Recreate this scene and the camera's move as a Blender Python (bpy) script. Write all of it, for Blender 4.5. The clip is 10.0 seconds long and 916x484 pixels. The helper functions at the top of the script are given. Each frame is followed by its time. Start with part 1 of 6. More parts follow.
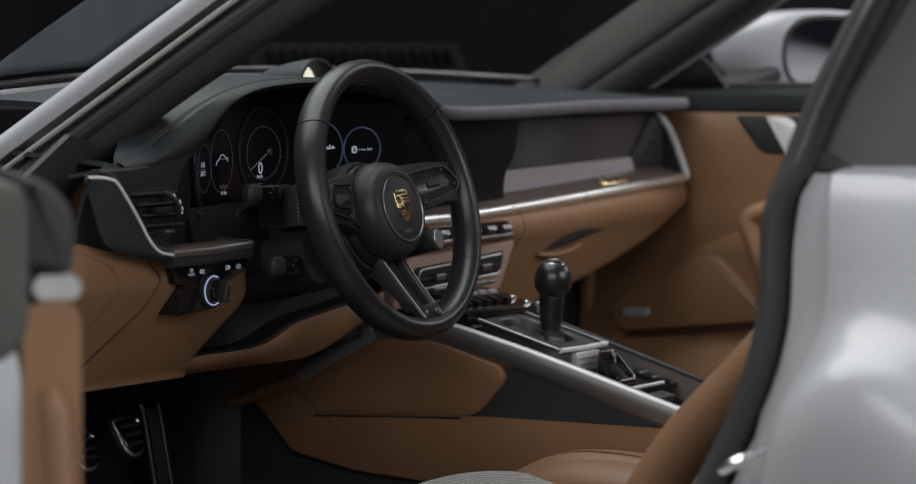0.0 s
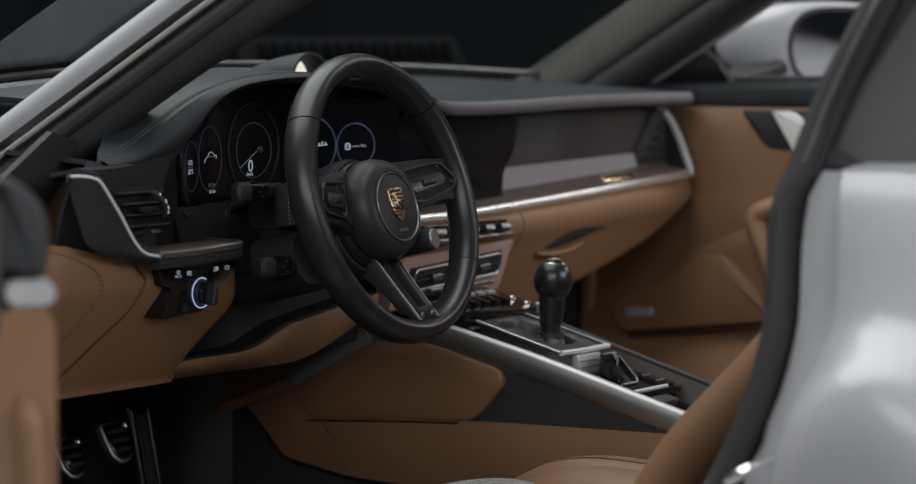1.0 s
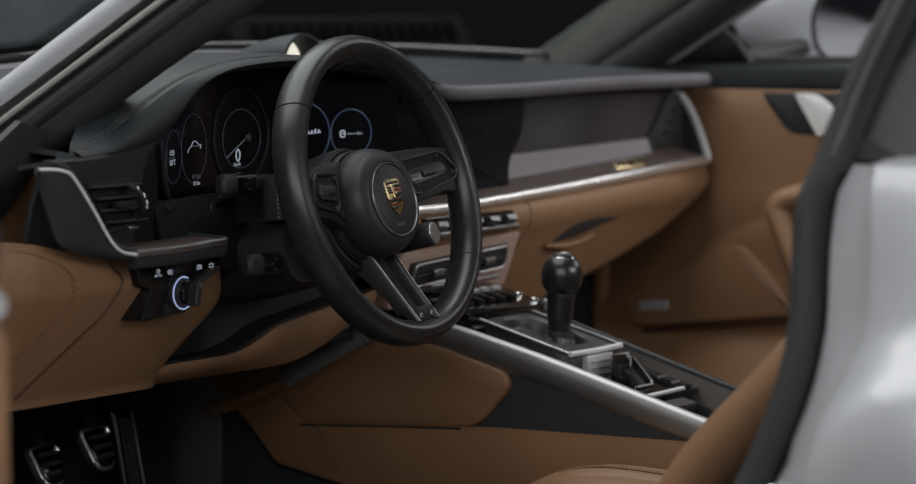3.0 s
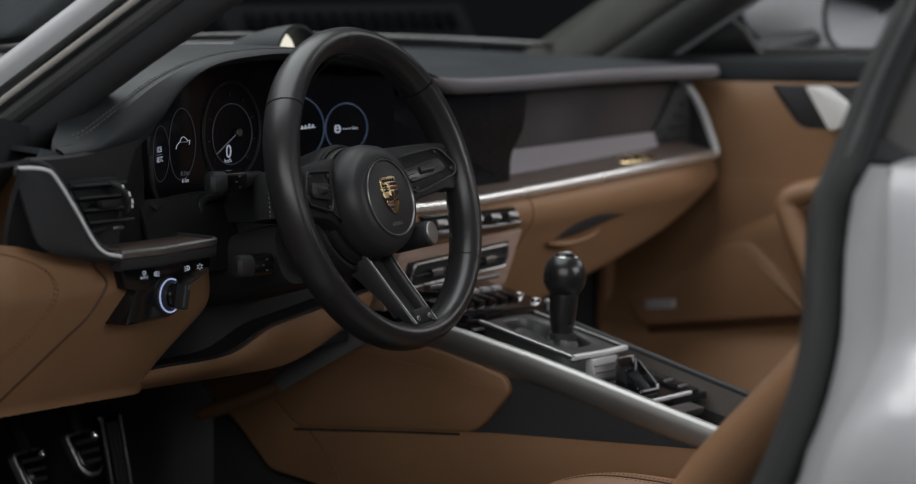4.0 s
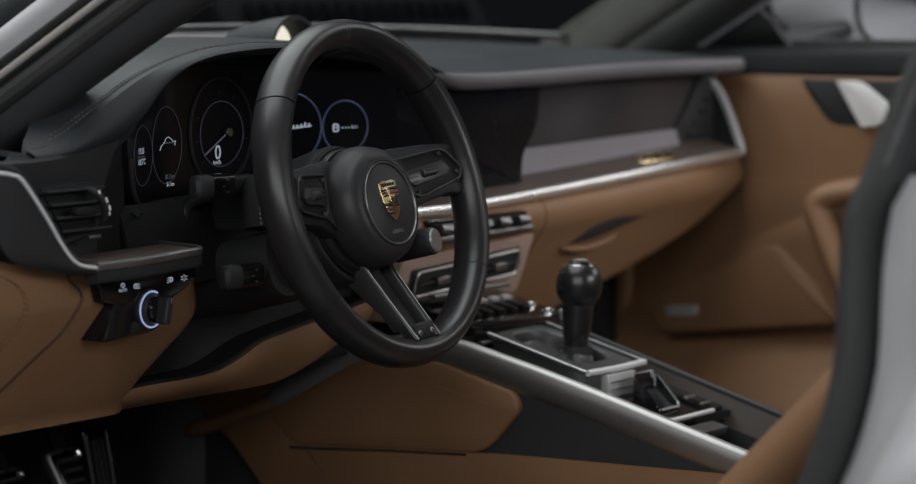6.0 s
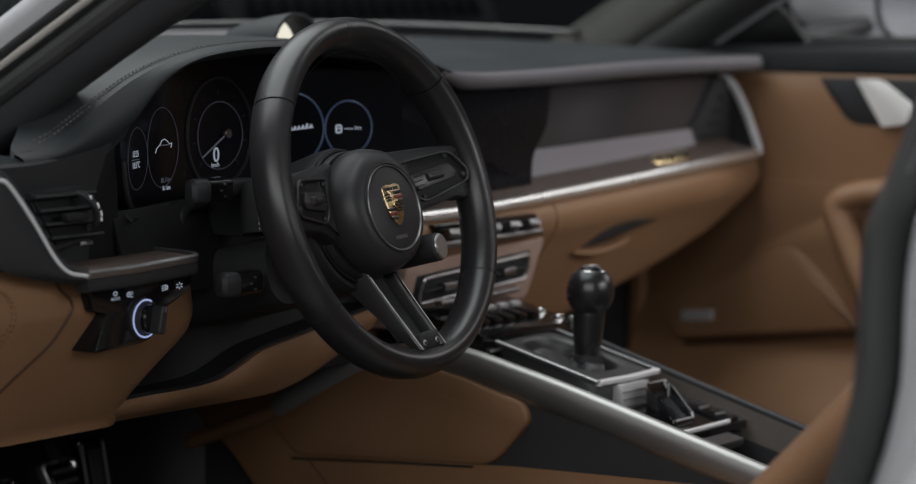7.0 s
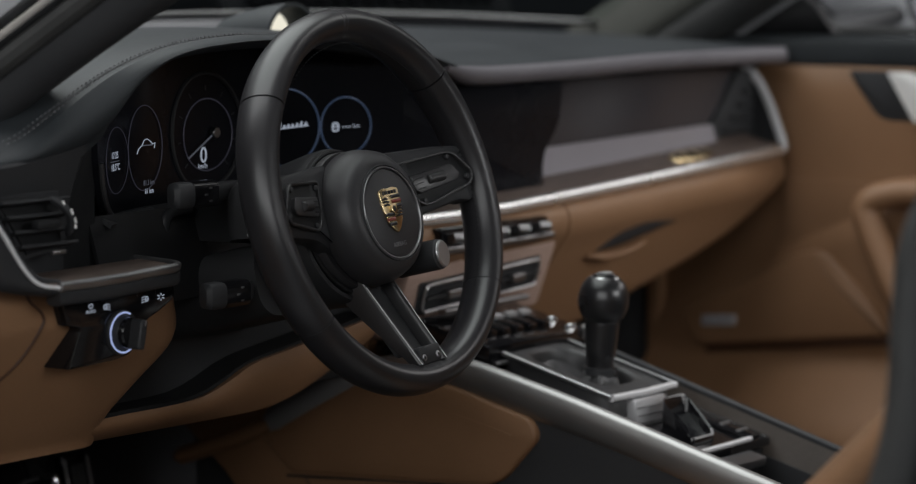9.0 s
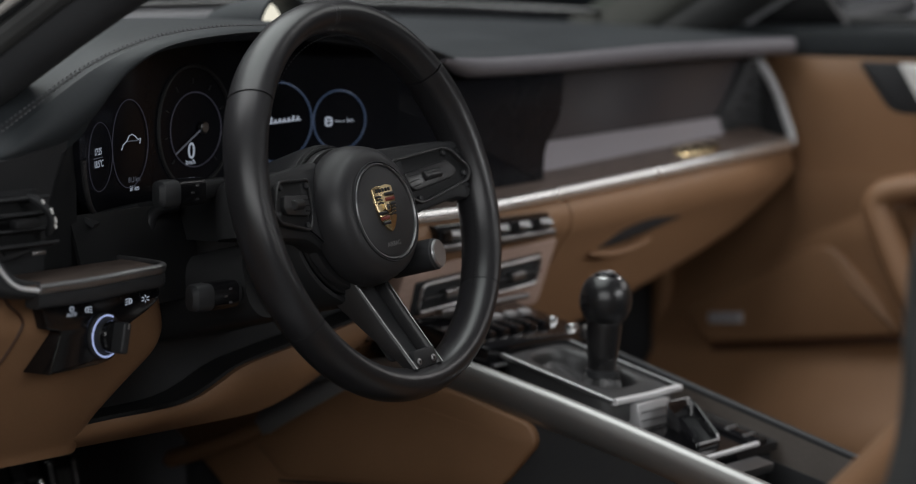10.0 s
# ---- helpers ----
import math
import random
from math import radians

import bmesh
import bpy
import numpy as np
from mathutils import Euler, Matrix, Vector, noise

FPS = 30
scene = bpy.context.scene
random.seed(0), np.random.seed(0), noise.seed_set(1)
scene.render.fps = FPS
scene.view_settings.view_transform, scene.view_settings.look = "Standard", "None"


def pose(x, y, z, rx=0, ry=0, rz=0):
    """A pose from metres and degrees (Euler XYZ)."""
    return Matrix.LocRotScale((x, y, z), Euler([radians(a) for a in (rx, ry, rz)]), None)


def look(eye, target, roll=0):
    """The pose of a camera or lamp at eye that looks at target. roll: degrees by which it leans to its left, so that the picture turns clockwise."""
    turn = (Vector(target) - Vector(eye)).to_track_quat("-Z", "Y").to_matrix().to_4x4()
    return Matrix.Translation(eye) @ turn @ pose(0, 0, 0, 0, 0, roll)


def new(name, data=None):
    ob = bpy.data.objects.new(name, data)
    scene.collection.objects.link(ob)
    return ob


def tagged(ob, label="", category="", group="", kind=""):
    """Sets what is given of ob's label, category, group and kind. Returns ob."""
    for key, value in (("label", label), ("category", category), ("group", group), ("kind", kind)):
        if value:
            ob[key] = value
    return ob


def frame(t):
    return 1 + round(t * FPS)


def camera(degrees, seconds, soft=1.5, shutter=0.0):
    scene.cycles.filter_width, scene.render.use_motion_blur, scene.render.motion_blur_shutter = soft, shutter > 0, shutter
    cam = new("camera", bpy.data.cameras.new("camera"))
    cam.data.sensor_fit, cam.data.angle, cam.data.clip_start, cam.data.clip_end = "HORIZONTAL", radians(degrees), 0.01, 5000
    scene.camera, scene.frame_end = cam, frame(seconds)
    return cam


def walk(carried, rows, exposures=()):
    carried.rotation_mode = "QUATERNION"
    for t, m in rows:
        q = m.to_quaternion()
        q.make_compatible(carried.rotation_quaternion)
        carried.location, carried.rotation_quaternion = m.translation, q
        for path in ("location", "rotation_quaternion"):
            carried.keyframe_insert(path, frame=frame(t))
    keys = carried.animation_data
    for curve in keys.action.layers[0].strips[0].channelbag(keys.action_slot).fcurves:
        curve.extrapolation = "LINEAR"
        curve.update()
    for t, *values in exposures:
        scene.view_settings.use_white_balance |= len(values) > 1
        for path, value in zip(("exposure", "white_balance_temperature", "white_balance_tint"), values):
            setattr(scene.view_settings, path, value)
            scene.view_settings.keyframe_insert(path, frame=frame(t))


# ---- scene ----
# ---------------------------------------------------------------- the camera and its path
cam = camera(17.508, 10.0, soft=1.1)
cam.data.dof.use_dof = True
cam.data.dof.aperture_fstop = 3.5
PATH = [
    (0.0, (-3.4936, -2.1460, 0.9491), (-0.9934, -0.5009, 0.7438), 0.21),
    (0.5, (-3.4385, -2.1170, 0.9479), (-0.9397, -0.4700, 0.7401), 0.13),
    (1.0, (-3.3853, -2.0865, 0.9472), (-0.8878, -0.4379, 0.7363), 0.07),
    (1.5, (-3.3329, -2.0563, 0.9472), (-0.8372, -0.4054, 0.7326), -0.01),
    (2.0, (-3.2796, -2.0276, 0.9479), (-0.7870, -0.3727, 0.7277), -0.04),
    (2.5, (-3.2267, -1.9984, 0.9510), (-0.7374, -0.3397, 0.7224), -0.06),
    (4.0, (-3.0590, -1.9021, 0.9619), (-0.5772, -0.2358, 0.7088), -0.01),
    (4.5, (-3.0067, -1.8743, 0.9624), (-0.5283, -0.2035, 0.7059), -0.01),
    (5.0, (-2.9533, -1.8458, 0.9636), (-0.4788, -0.1697, 0.7031), -0.03),
    (5.5, (-2.9027, -1.8176, 0.9650), (-0.4321, -0.1365, 0.7004), -0.00),
    (7.0, (-2.7543, -1.7371, 0.9727), (-0.2995, -0.0351, 0.6949), 0.06),
    (7.5, (-2.7110, -1.7143, 0.9725), (-0.2614, -0.0052, 0.6934), 0.04),
    (8.0, (-2.6667, -1.6912, 0.9739), (-0.2218, 0.0243, 0.6912), 0.06),
    (8.5, (-2.6243, -1.6682, 0.9758), (-0.1832, 0.0518, 0.6878), 0.06),
    (9.0, (-2.5799, -1.6445, 0.9779), (-0.1423, 0.0792, 0.6825), 0.08),
    (9.5, (-2.5370, -1.6213, 0.9790), (-0.1025, 0.1053, 0.6765), 0.10),
    (10.0, (-2.4919, -1.5963, 0.9814), (-0.0608, 0.1339, 0.6707), 0.10),
]
walk(cam, [(t, look(eye, target, roll)) for t, eye, target, roll in PATH])

# ---------------------------------------------------------------- world and light
world = bpy.data.worlds.new("studio")
world.use_nodes = True
scene.world = world
wbg = world.node_tree.nodes["Background"]
wbg.inputs[0].default_value = (0.75, 0.85, 1.0, 1)
wbg.inputs[1].default_value = 0.03


def softbox(name, eye, target, sx, sy, watts, color=(1, 1, 1)):
    d = bpy.data.lights.new(name, "AREA")
    d.shape, d.size, d.size_y, d.energy, d.color = "RECTANGLE", sx, sy, watts, color
    ob = new(name, d)
    ob.matrix_basis = look(eye, target)
    return ob


softbox("softbox_overhead", (-0.3, 0.95, 3.7), (-0.1, 0.0, 0.7), 4.4, 3.4, 185, (0.99, 0.99, 1.0))
softbox("softbox_side", (-5.0, -1.7, 2.3), (0.2, 0.0, 0.65), 5.5, 1.6, 112, (0.98, 0.99, 1.0))
softbox("softbox_rear", (0.2, -5.3, 2.3), (0.1, 0.2, 0.75), 4.5, 1.6, 178, (0.98, 0.99, 1.0))
softbox("softbox_far_side", (3.4, -2.4, 3.6), (0.0, 0.0, 0.75), 4.0, 2.6, 95, (1.0, 0.97, 0.97))
softbox("softbox_front", (0.2, 4.8, 3.4), (0.0, 0.2, 0.8), 4.0, 2.0, 14, (0.94, 0.97, 1.0))
scene.view_settings.exposure = 0.0

# ---------------------------------------------------------------- materials


def mat(name, color, rough=0.5, metal=0.0, coat=0.0, spec=0.5):
    m = bpy.data.materials.new(name)
    m.use_nodes = True
    b = m.node_tree.nodes["Principled BSDF"]
    b.inputs["Base Color"].default_value = (*color, 1)
    b.inputs["Roughness"].default_value = rough
    b.inputs["Metallic"].default_value = metal
    b.inputs["Coat Weight"].default_value = coat
    b.inputs["Specular IOR Level"].default_value = spec
    return m


def link(m, a, b):
    m.node_tree.links.new(a, b)


def node(m, kind, **values):
    n = m.node_tree.nodes.new(kind)
    for k, val in values.items():
        n.inputs[k].default_value = val
    return n


def coords(m, scale=(1, 1, 1)):
    g = m.node_tree.nodes.new("ShaderNodeNewGeometry")
    mp = m.node_tree.nodes.new("ShaderNodeMapping")
    mp.inputs["Scale"].default_value = scale
    link(m, g.outputs["Position"], mp.inputs["Vector"])
    return mp.outputs["Vector"]


def two_scale(m, color, color2, fine, broad, bump=0.0, depth=0.0004, rough=(0.4, 0.5), scale=(1, 1, 1)):
    """Colour and gloss that vary at two sizes, with a fine grain in relief."""
    b = m.node_tree.nodes["Principled BSDF"]
    vec = coords(m, scale)
    n1 = node(m, "ShaderNodeTexNoise", Scale=broad, Detail=3.0)
    n2 = node(m, "ShaderNodeTexNoise", Scale=fine, Detail=2.0)
    for n in (n1, n2):
        link(m, vec, n.inputs["Vector"])
    mix = m.node_tree.nodes.new("ShaderNodeMath")
    mix.operation = "MULTIPLY_ADD"
    link(m, n2.outputs["Fac"], mix.inputs[0])
    mix.inputs[1].default_value = 0.4
    half = m.node_tree.nodes.new("ShaderNodeMath")
    half.operation = "MULTIPLY"
    link(m, n1.outputs["Fac"], half.inputs[0])
    half.inputs[1].default_value = 0.6
    link(m, half.outputs[0], mix.inputs[2])
    ramp = m.node_tree.nodes.new("ShaderNodeValToRGB")
    ramp.color_ramp.elements[0].position, ramp.color_ramp.elements[1].position = 0.35, 0.65
    ramp.color_ramp.elements[0].color, ramp.color_ramp.elements[1].color = (*color, 1), (*color2, 1)
    link(m, mix.outputs[0], ramp.inputs["Fac"])
    link(m, ramp.outputs["Color"], b.inputs["Base Color"])
    mr = node(m, "ShaderNodeMapRange")
    mr.inputs["From Min"].default_value, mr.inputs["From Max"].default_value = 0.3, 0.7
    mr.inputs["To Min"].default_value, mr.inputs["To Max"].default_value = rough
    link(m, n1.outputs["Fac"], mr.inputs["Value"])
    link(m, mr.outputs["Result"], b.inputs["Roughness"])
    if bump:
        bp = node(m, "ShaderNodeBump", Strength=bump, Distance=depth)
        link(m, n2.outputs["Fac"], bp.inputs["Height"])
        link(m, bp.outputs["Normal"], b.inputs["Normal"])
    return m


def leather(name, color, color2, grain=0.35, rough=(0.42, 0.55), spec=0.5):
    """Embossed hide: a cell grain in fine relief over cloudy colour."""
    m = two_scale(mat(name, color, spec=spec), color, color2, 600, 9, rough=rough)
    b = m.node_tree.nodes["Principled BSDF"]
    vo = node(m, "ShaderNodeTexVoronoi", Scale=850.0)
    vo.feature = "DISTANCE_TO_EDGE"
    link(m, coords(m), vo.inputs["Vector"])
    bp = node(m, "ShaderNodeBump", Strength=grain, Distance=0.0003)
    link(m, vo.outputs["Distance"], bp.inputs["Height"])
    link(m, bp.outputs["Normal"], b.inputs["Normal"])
    return m


def emitter(name, color, strength):
    m = mat(name, (0, 0, 0), 0.4)
    b = m.node_tree.nodes["Principled BSDF"]
    b.inputs["Emission Color"].default_value = (*color, 1)
    b.inputs["Emission Strength"].default_value = strength
    return m


TAN = leather("tan_leather", (0.200, 0.109, 0.056), (0.234, 0.128, 0.067), 0.3, (0.45, 0.55), 0.35)
TAN_DARK = leather("tan_leather_seam", (0.05, 0.022, 0.010), (0.07, 0.03, 0.014))
BLACK_LEATHER = leather("black_leather", (0.020, 0.0235, 0.026), (0.027, 0.0315, 0.035), 0.35, (0.48, 0.58), 0.3)
COLUMN_LEATHER = leather("deep_black_leather", (0.021, 0.0215, 0.0225), (0.027, 0.0275, 0.029), 0.3, (0.55, 0.65), 0.25)
RIM_LEATHER = leather("smooth_black_leather", (0.016, 0.0157, 0.0172), (0.021, 0.0207, 0.0226), 0.12, (0.30, 0.38), 0.5)
GREY_THREAD = two_scale(mat("pale_grey_thread", (0.2, 0.2, 0.2)), (0.18, 0.18, 0.18), (0.24, 0.24, 0.24), 900, 40, rough=(0.7, 0.8))
THREAD = two_scale(mat("grey_thread", (0.1, 0.1, 0.1)), (0.07, 0.07, 0.075), (0.12, 0.12, 0.125), 900, 40, rough=(0.7, 0.8))
TAN_THREAD = two_scale(mat("tan_thread", (0.1, 0.1, 0.1)), (0.16, 0.075, 0.03), (0.22, 0.11, 0.05), 900, 40, rough=(0.7, 0.8))
PLASTIC = two_scale(mat("black_plastic", (0.02, 0.02, 0.02), spec=0.3), (0.022, 0.023, 0.025), (0.029, 0.030, 0.032), 900, 12, 0.15, rough=(0.42, 0.55))
SOFT_BLACK = two_scale(mat("soft_black_plastic", (0.02, 0.02, 0.02), spec=0.2), (0.028, 0.029, 0.031), (0.036, 0.037, 0.039), 700, 10, 0.2, rough=(0.55, 0.7))
FRAME_BLACK = leather("grained_frame", (0.030, 0.030, 0.031), (0.042, 0.042, 0.043), 0.5, (0.38, 0.48), 0.5)
PIANO = two_scale(mat("piano_black", (0.006, 0.006, 0.007)), (0.005, 0.005, 0.006), (0.008, 0.008, 0.009), 300, 20, rough=(0.10, 0.17))
SCREEN = two_scale(mat("screen_glass", (0.01, 0.01, 0.012), spec=0.06), (0.008, 0.0085, 0.011), (0.011, 0.0115, 0.014), 200, 10, rough=(0.24, 0.30))
DISPLAY = two_scale(mat("display_glass", (0.01, 0.01, 0.012), spec=0.08), (0.006, 0.0065, 0.009), (0.009, 0.0095, 0.012), 200, 10, rough=(0.16, 0.22))
HUB_LEATHER = leather("matt_black_leather", (0.020, 0.020, 0.022), (0.026, 0.026, 0.028), 0.15, (0.40, 0.48), 0.42)
GAITER = leather("soft_black_leather", (0.046, 0.046, 0.047), (0.062, 0.062, 0.063), 0.3, (0.34, 0.42), 0.5)
SATIN_BLACK = two_scale(mat("satin_black_plastic", (0.03, 0.03, 0.03), spec=0.5), (0.019, 0.019, 0.020), (0.026, 0.026, 0.0275), 900, 12, 0.1, rough=(0.30, 0.40))
# Soft black made darker, standing in for shade in vents and recesses.
VENT_BLACK = two_scale(mat("vent_black", (0.008, 0.008, 0.008), spec=0.2), (0.012, 0.0125, 0.0135), (0.017, 0.0175, 0.0185), 700, 10, 0.2, rough=(0.5, 0.6))
COWL_BLACK = two_scale(mat("matt_cowl_black", (0.006, 0.006, 0.007), spec=0.05), (0.0055, 0.006, 0.007), (0.0075, 0.008, 0.009), 400, 14, rough=(0.8, 0.9))
COWL_SLOT = two_scale(mat("cowl_slot_black", (0.003, 0.003, 0.003), spec=0.02), (0.0025, 0.0025, 0.003), (0.0035, 0.0035, 0.004), 400, 14, rough=(0.85, 0.95))
RUBBER = two_scale(mat("black_rubber", (0.02, 0.02, 0.02)), (0.026, 0.027, 0.027), (0.036, 0.037, 0.036), 400, 14, 0.2, rough=(0.55, 0.7))
CARPET = two_scale(mat("black_carpet", (0.01, 0.01, 0.01)), (0.040, 0.041, 0.045), (0.054, 0.056, 0.060), 900, 30, 0.8, 0.002, rough=(0.9, 1.0))
SILVER = two_scale(mat("satin_silver", (0.8, 0.8, 0.8), metal=0.9), (0.84, 0.84, 0.83), (0.88, 0.88, 0.87), 900, 2, rough=(0.26, 0.30))
DARK_SILVER = two_scale(mat("dark_silver", (0.3, 0.3, 0.3), metal=1.0), (0.22, 0.22, 0.225), (0.28, 0.28, 0.285), 900, 15, rough=(0.30, 0.40))
CHROME = two_scale(mat("chrome", (0.8, 0.8, 0.8), metal=1.0), (0.74, 0.74, 0.75), (0.82, 0.82, 0.82), 300, 20, rough=(0.08, 0.14))
GOLD = two_scale(mat("gold", (0.7, 0.5, 0.2), metal=1.0), (0.56, 0.43, 0.24), (0.70, 0.56, 0.33), 900, 60, 0.3, rough=(0.22, 0.32))
CREST_RED = mat("crest_red", (0.16, 0.028, 0.02), 0.35)
CREST_BLACK = mat("crest_black", (0.012, 0.012, 0.014), 0.3)
PAINT = two_scale(mat("pale_grey_paint", (0.6, 0.61, 0.63), coat=0.7), (0.375, 0.385, 0.40), (0.405, 0.415, 0.43), 60, 2, rough=(0.38, 0.44))
PAINT.node_tree.nodes["Principled BSDF"].inputs["Coat Roughness"].default_value = 0.18
TRIM_GREY = two_scale(mat("grey_green_fabric", (0.05, 0.05, 0.05)), (0.060, 0.062, 0.054), (0.075, 0.077, 0.068), 900, 20, 0.5, rough=(0.85, 0.95))
PANEL_GREY = two_scale(mat("grey_mauve", (0.2, 0.2, 0.2)), (0.24, 0.226, 0.246), (0.27, 0.255, 0.276), 300, 6, rough=(0.42, 0.50))
# Black leather of the lip, with its mauve sheen put into the base colour.
LIP_SHEEN = two_scale(mat("sheen_toned_lip_leather", (0.2, 0.2, 0.2)), (0.115, 0.108, 0.120), (0.135, 0.128, 0.140), 500, 6, rough=(0.45, 0.52))
FRAME_WOOD = two_scale(mat("pale_wood", (0.4, 0.3, 0.25)), (0.34, 0.235, 0.19), (0.42, 0.30, 0.25), 500, 40, 0.3, rough=(0.4, 0.5), scale=(1, 8, 8))
RAIL = two_scale(mat("rail_alloy", (0.5, 0.5, 0.5), metal=1.0), (0.34, 0.335, 0.33), (0.38, 0.375, 0.37), 900, 2, rough=(0.44, 0.50))
SATIN_GREY = two_scale(mat("satin_grey_lacquer", (0.2, 0.2, 0.2)), (0.17, 0.17, 0.175), (0.21, 0.21, 0.215), 500, 12, rough=(0.40, 0.48))
RAIL_DIM = two_scale(mat("dim_alloy", (0.3, 0.3, 0.3), metal=1.0), (0.30, 0.30, 0.305), (0.34, 0.34, 0.345), 900, 15, rough=(0.36, 0.44))
PANEL_DARK = two_scale(mat("dark_mauve", (0.03, 0.03, 0.03)), (0.042, 0.039, 0.043), (0.050, 0.047, 0.051), 300, 6, rough=(0.20, 0.26))
KNOB = two_scale(mat("polished_black_leather", (0.01, 0.01, 0.01)), (0.010, 0.010, 0.011), (0.015, 0.015, 0.016), 300, 20, rough=(0.26, 0.34))
SILVER_PAINT = two_scale(mat("silver_paint", (0.7, 0.7, 0.7)), (0.76, 0.76, 0.74), (0.82, 0.82, 0.80), 400, 20, rough=(0.35, 0.45))
BRIGHT_EDGE = two_scale(mat("bright_satin_edge", (0.6, 0.6, 0.6)), (0.56, 0.56, 0.57), (0.62, 0.62, 0.63), 900, 10, rough=(0.22, 0.28))
BEZEL = two_scale(mat("satin_bezel", (0.5, 0.5, 0.5), metal=0.35), (0.46, 0.46, 0.47), (0.52, 0.52, 0.53), 900, 10, rough=(0.28, 0.34))
STRIP = two_scale(mat("anodised_strip", (0.4, 0.4, 0.4)), (0.34, 0.325, 0.30), (0.40, 0.385, 0.36), 500, 8, rough=(0.4, 0.5))
IVORY = emitter("glowing_ivory_face", (1.0, 0.96, 0.80), 0.85)
STUDIO = two_scale(mat("studio_black", (0.02, 0.02, 0.02), spec=0.05), (0.030, 0.033, 0.038), (0.044, 0.048, 0.054), 30, 0.8, rough=(0.7, 0.85))
FLOOR = two_scale(mat("studio_floor", (0.03, 0.03, 0.03)), (0.10, 0.10, 0.105), (0.13, 0.13, 0.135), 60, 1.5, rough=(0.5, 0.65))
GREY_TOGGLE = two_scale(mat("brushed_alloy", (0.6, 0.6, 0.6), metal=1.0), (0.42, 0.42, 0.43), (0.48, 0.48, 0.48), 900, 30, rough=(0.32, 0.40))
GLOW_WHITE = emitter("display_white", (0.74, 0.83, 1.0), 0.36)
GLOW_DIM = emitter("display_dim", (0.55, 0.6, 0.75), 0.10)
GLOW_BLUE = emitter("display_blue", (0.22, 0.34, 0.62), 0.10)
GLOW_VIOLET = emitter("display_violet", (0.42, 0.42, 0.6), 0.045)
GLOW_RING = emitter("switch_ring", (0.50, 0.60, 1.0), 0.7)


def wood_material():
    m = mat("open_pore_wood", (0.1, 0.06, 0.04), 0.5)
    b = m.node_tree.nodes["Principled BSDF"]
    vec = coords(m, (3.0, 60.0, 60.0))
    n = node(m, "ShaderNodeTexNoise", Scale=6.0, Detail=6.0, Roughness=0.65)
    link(m, vec, n.inputs["Vector"])
    ramp = m.node_tree.nodes.new("ShaderNodeValToRGB")
    ramp.color_ramp.elements[0].position, ramp.color_ramp.elements[1].position = 0.3, 0.72
    ramp.color_ramp.elements[0].color, ramp.color_ramp.elements[1].color = (0.050, 0.036, 0.030, 1), (0.150, 0.112, 0.094, 1)
    link(m, n.outputs["Fac"], ramp.inputs["Fac"])
    link(m, ramp.outputs["Color"], b.inputs["Base Color"])
    bp = node(m, "ShaderNodeBump", Strength=0.3, Distance=0.0004)
    link(m, n.outputs["Fac"], bp.inputs["Height"])
    link(m, bp.outputs["Normal"], b.inputs["Normal"])
    return m


WOOD = wood_material()
# Plainer and darker than the other wood trim.
WOOD_DARK = two_scale(mat("smooth_dark_wood", (0.04, 0.03, 0.025)), (0.040, 0.032, 0.026), (0.055, 0.044, 0.036), 260, 9, 0.3, rough=(0.36, 0.46))


def houndstooth_material():
    """Woven black and white check with broken diagonal teeth."""
    m = mat("houndstooth_cloth", (0.3, 0.3, 0.3), 0.9)
    b = m.node_tree.nodes["Principled BSDF"]
    vec = coords(m, (320.0, 320.0, 320.0))
    sep = m.node_tree.nodes.new("ShaderNodeSeparateXYZ")
    link(m, vec, sep.inputs[0])

    def op(kind, a, c):
        n = m.node_tree.nodes.new("ShaderNodeMath")
        n.operation = kind
        for i, q in enumerate((a, c)):
            if isinstance(q, (int, float)):
                n.inputs[i].default_value = q
            else:
                link(m, q, n.inputs[i])
        return n.outputs[0]
    x, y = sep.outputs["X"], sep.outputs["Y"]
    warp = op("LESS_THAN", op("FLOORED_MODULO", x, 2.0), 1.0)
    weft = op("LESS_THAN", op("FLOORED_MODULO", y, 2.0), 1.0)
    twill = op("LESS_THAN", op("FLOORED_MODULO", op("ADD", x, y), 0.5), 0.25)
    same = op("MULTIPLY", warp, weft)
    either = op("MULTIPLY", op("MAXIMUM", warp, weft), twill)
    fac = op("MAXIMUM", same, either)
    ramp = m.node_tree.nodes.new("ShaderNodeValToRGB")
    ramp.color_ramp.elements[0].color, ramp.color_ramp.elements[1].color = (0.012, 0.012, 0.013, 1), (0.46, 0.45, 0.43, 1)
    link(m, fac, ramp.inputs["Fac"])
    link(m, ramp.outputs["Color"], b.inputs["Base Color"])
    return m


HOUNDSTOOTH = houndstooth_material()


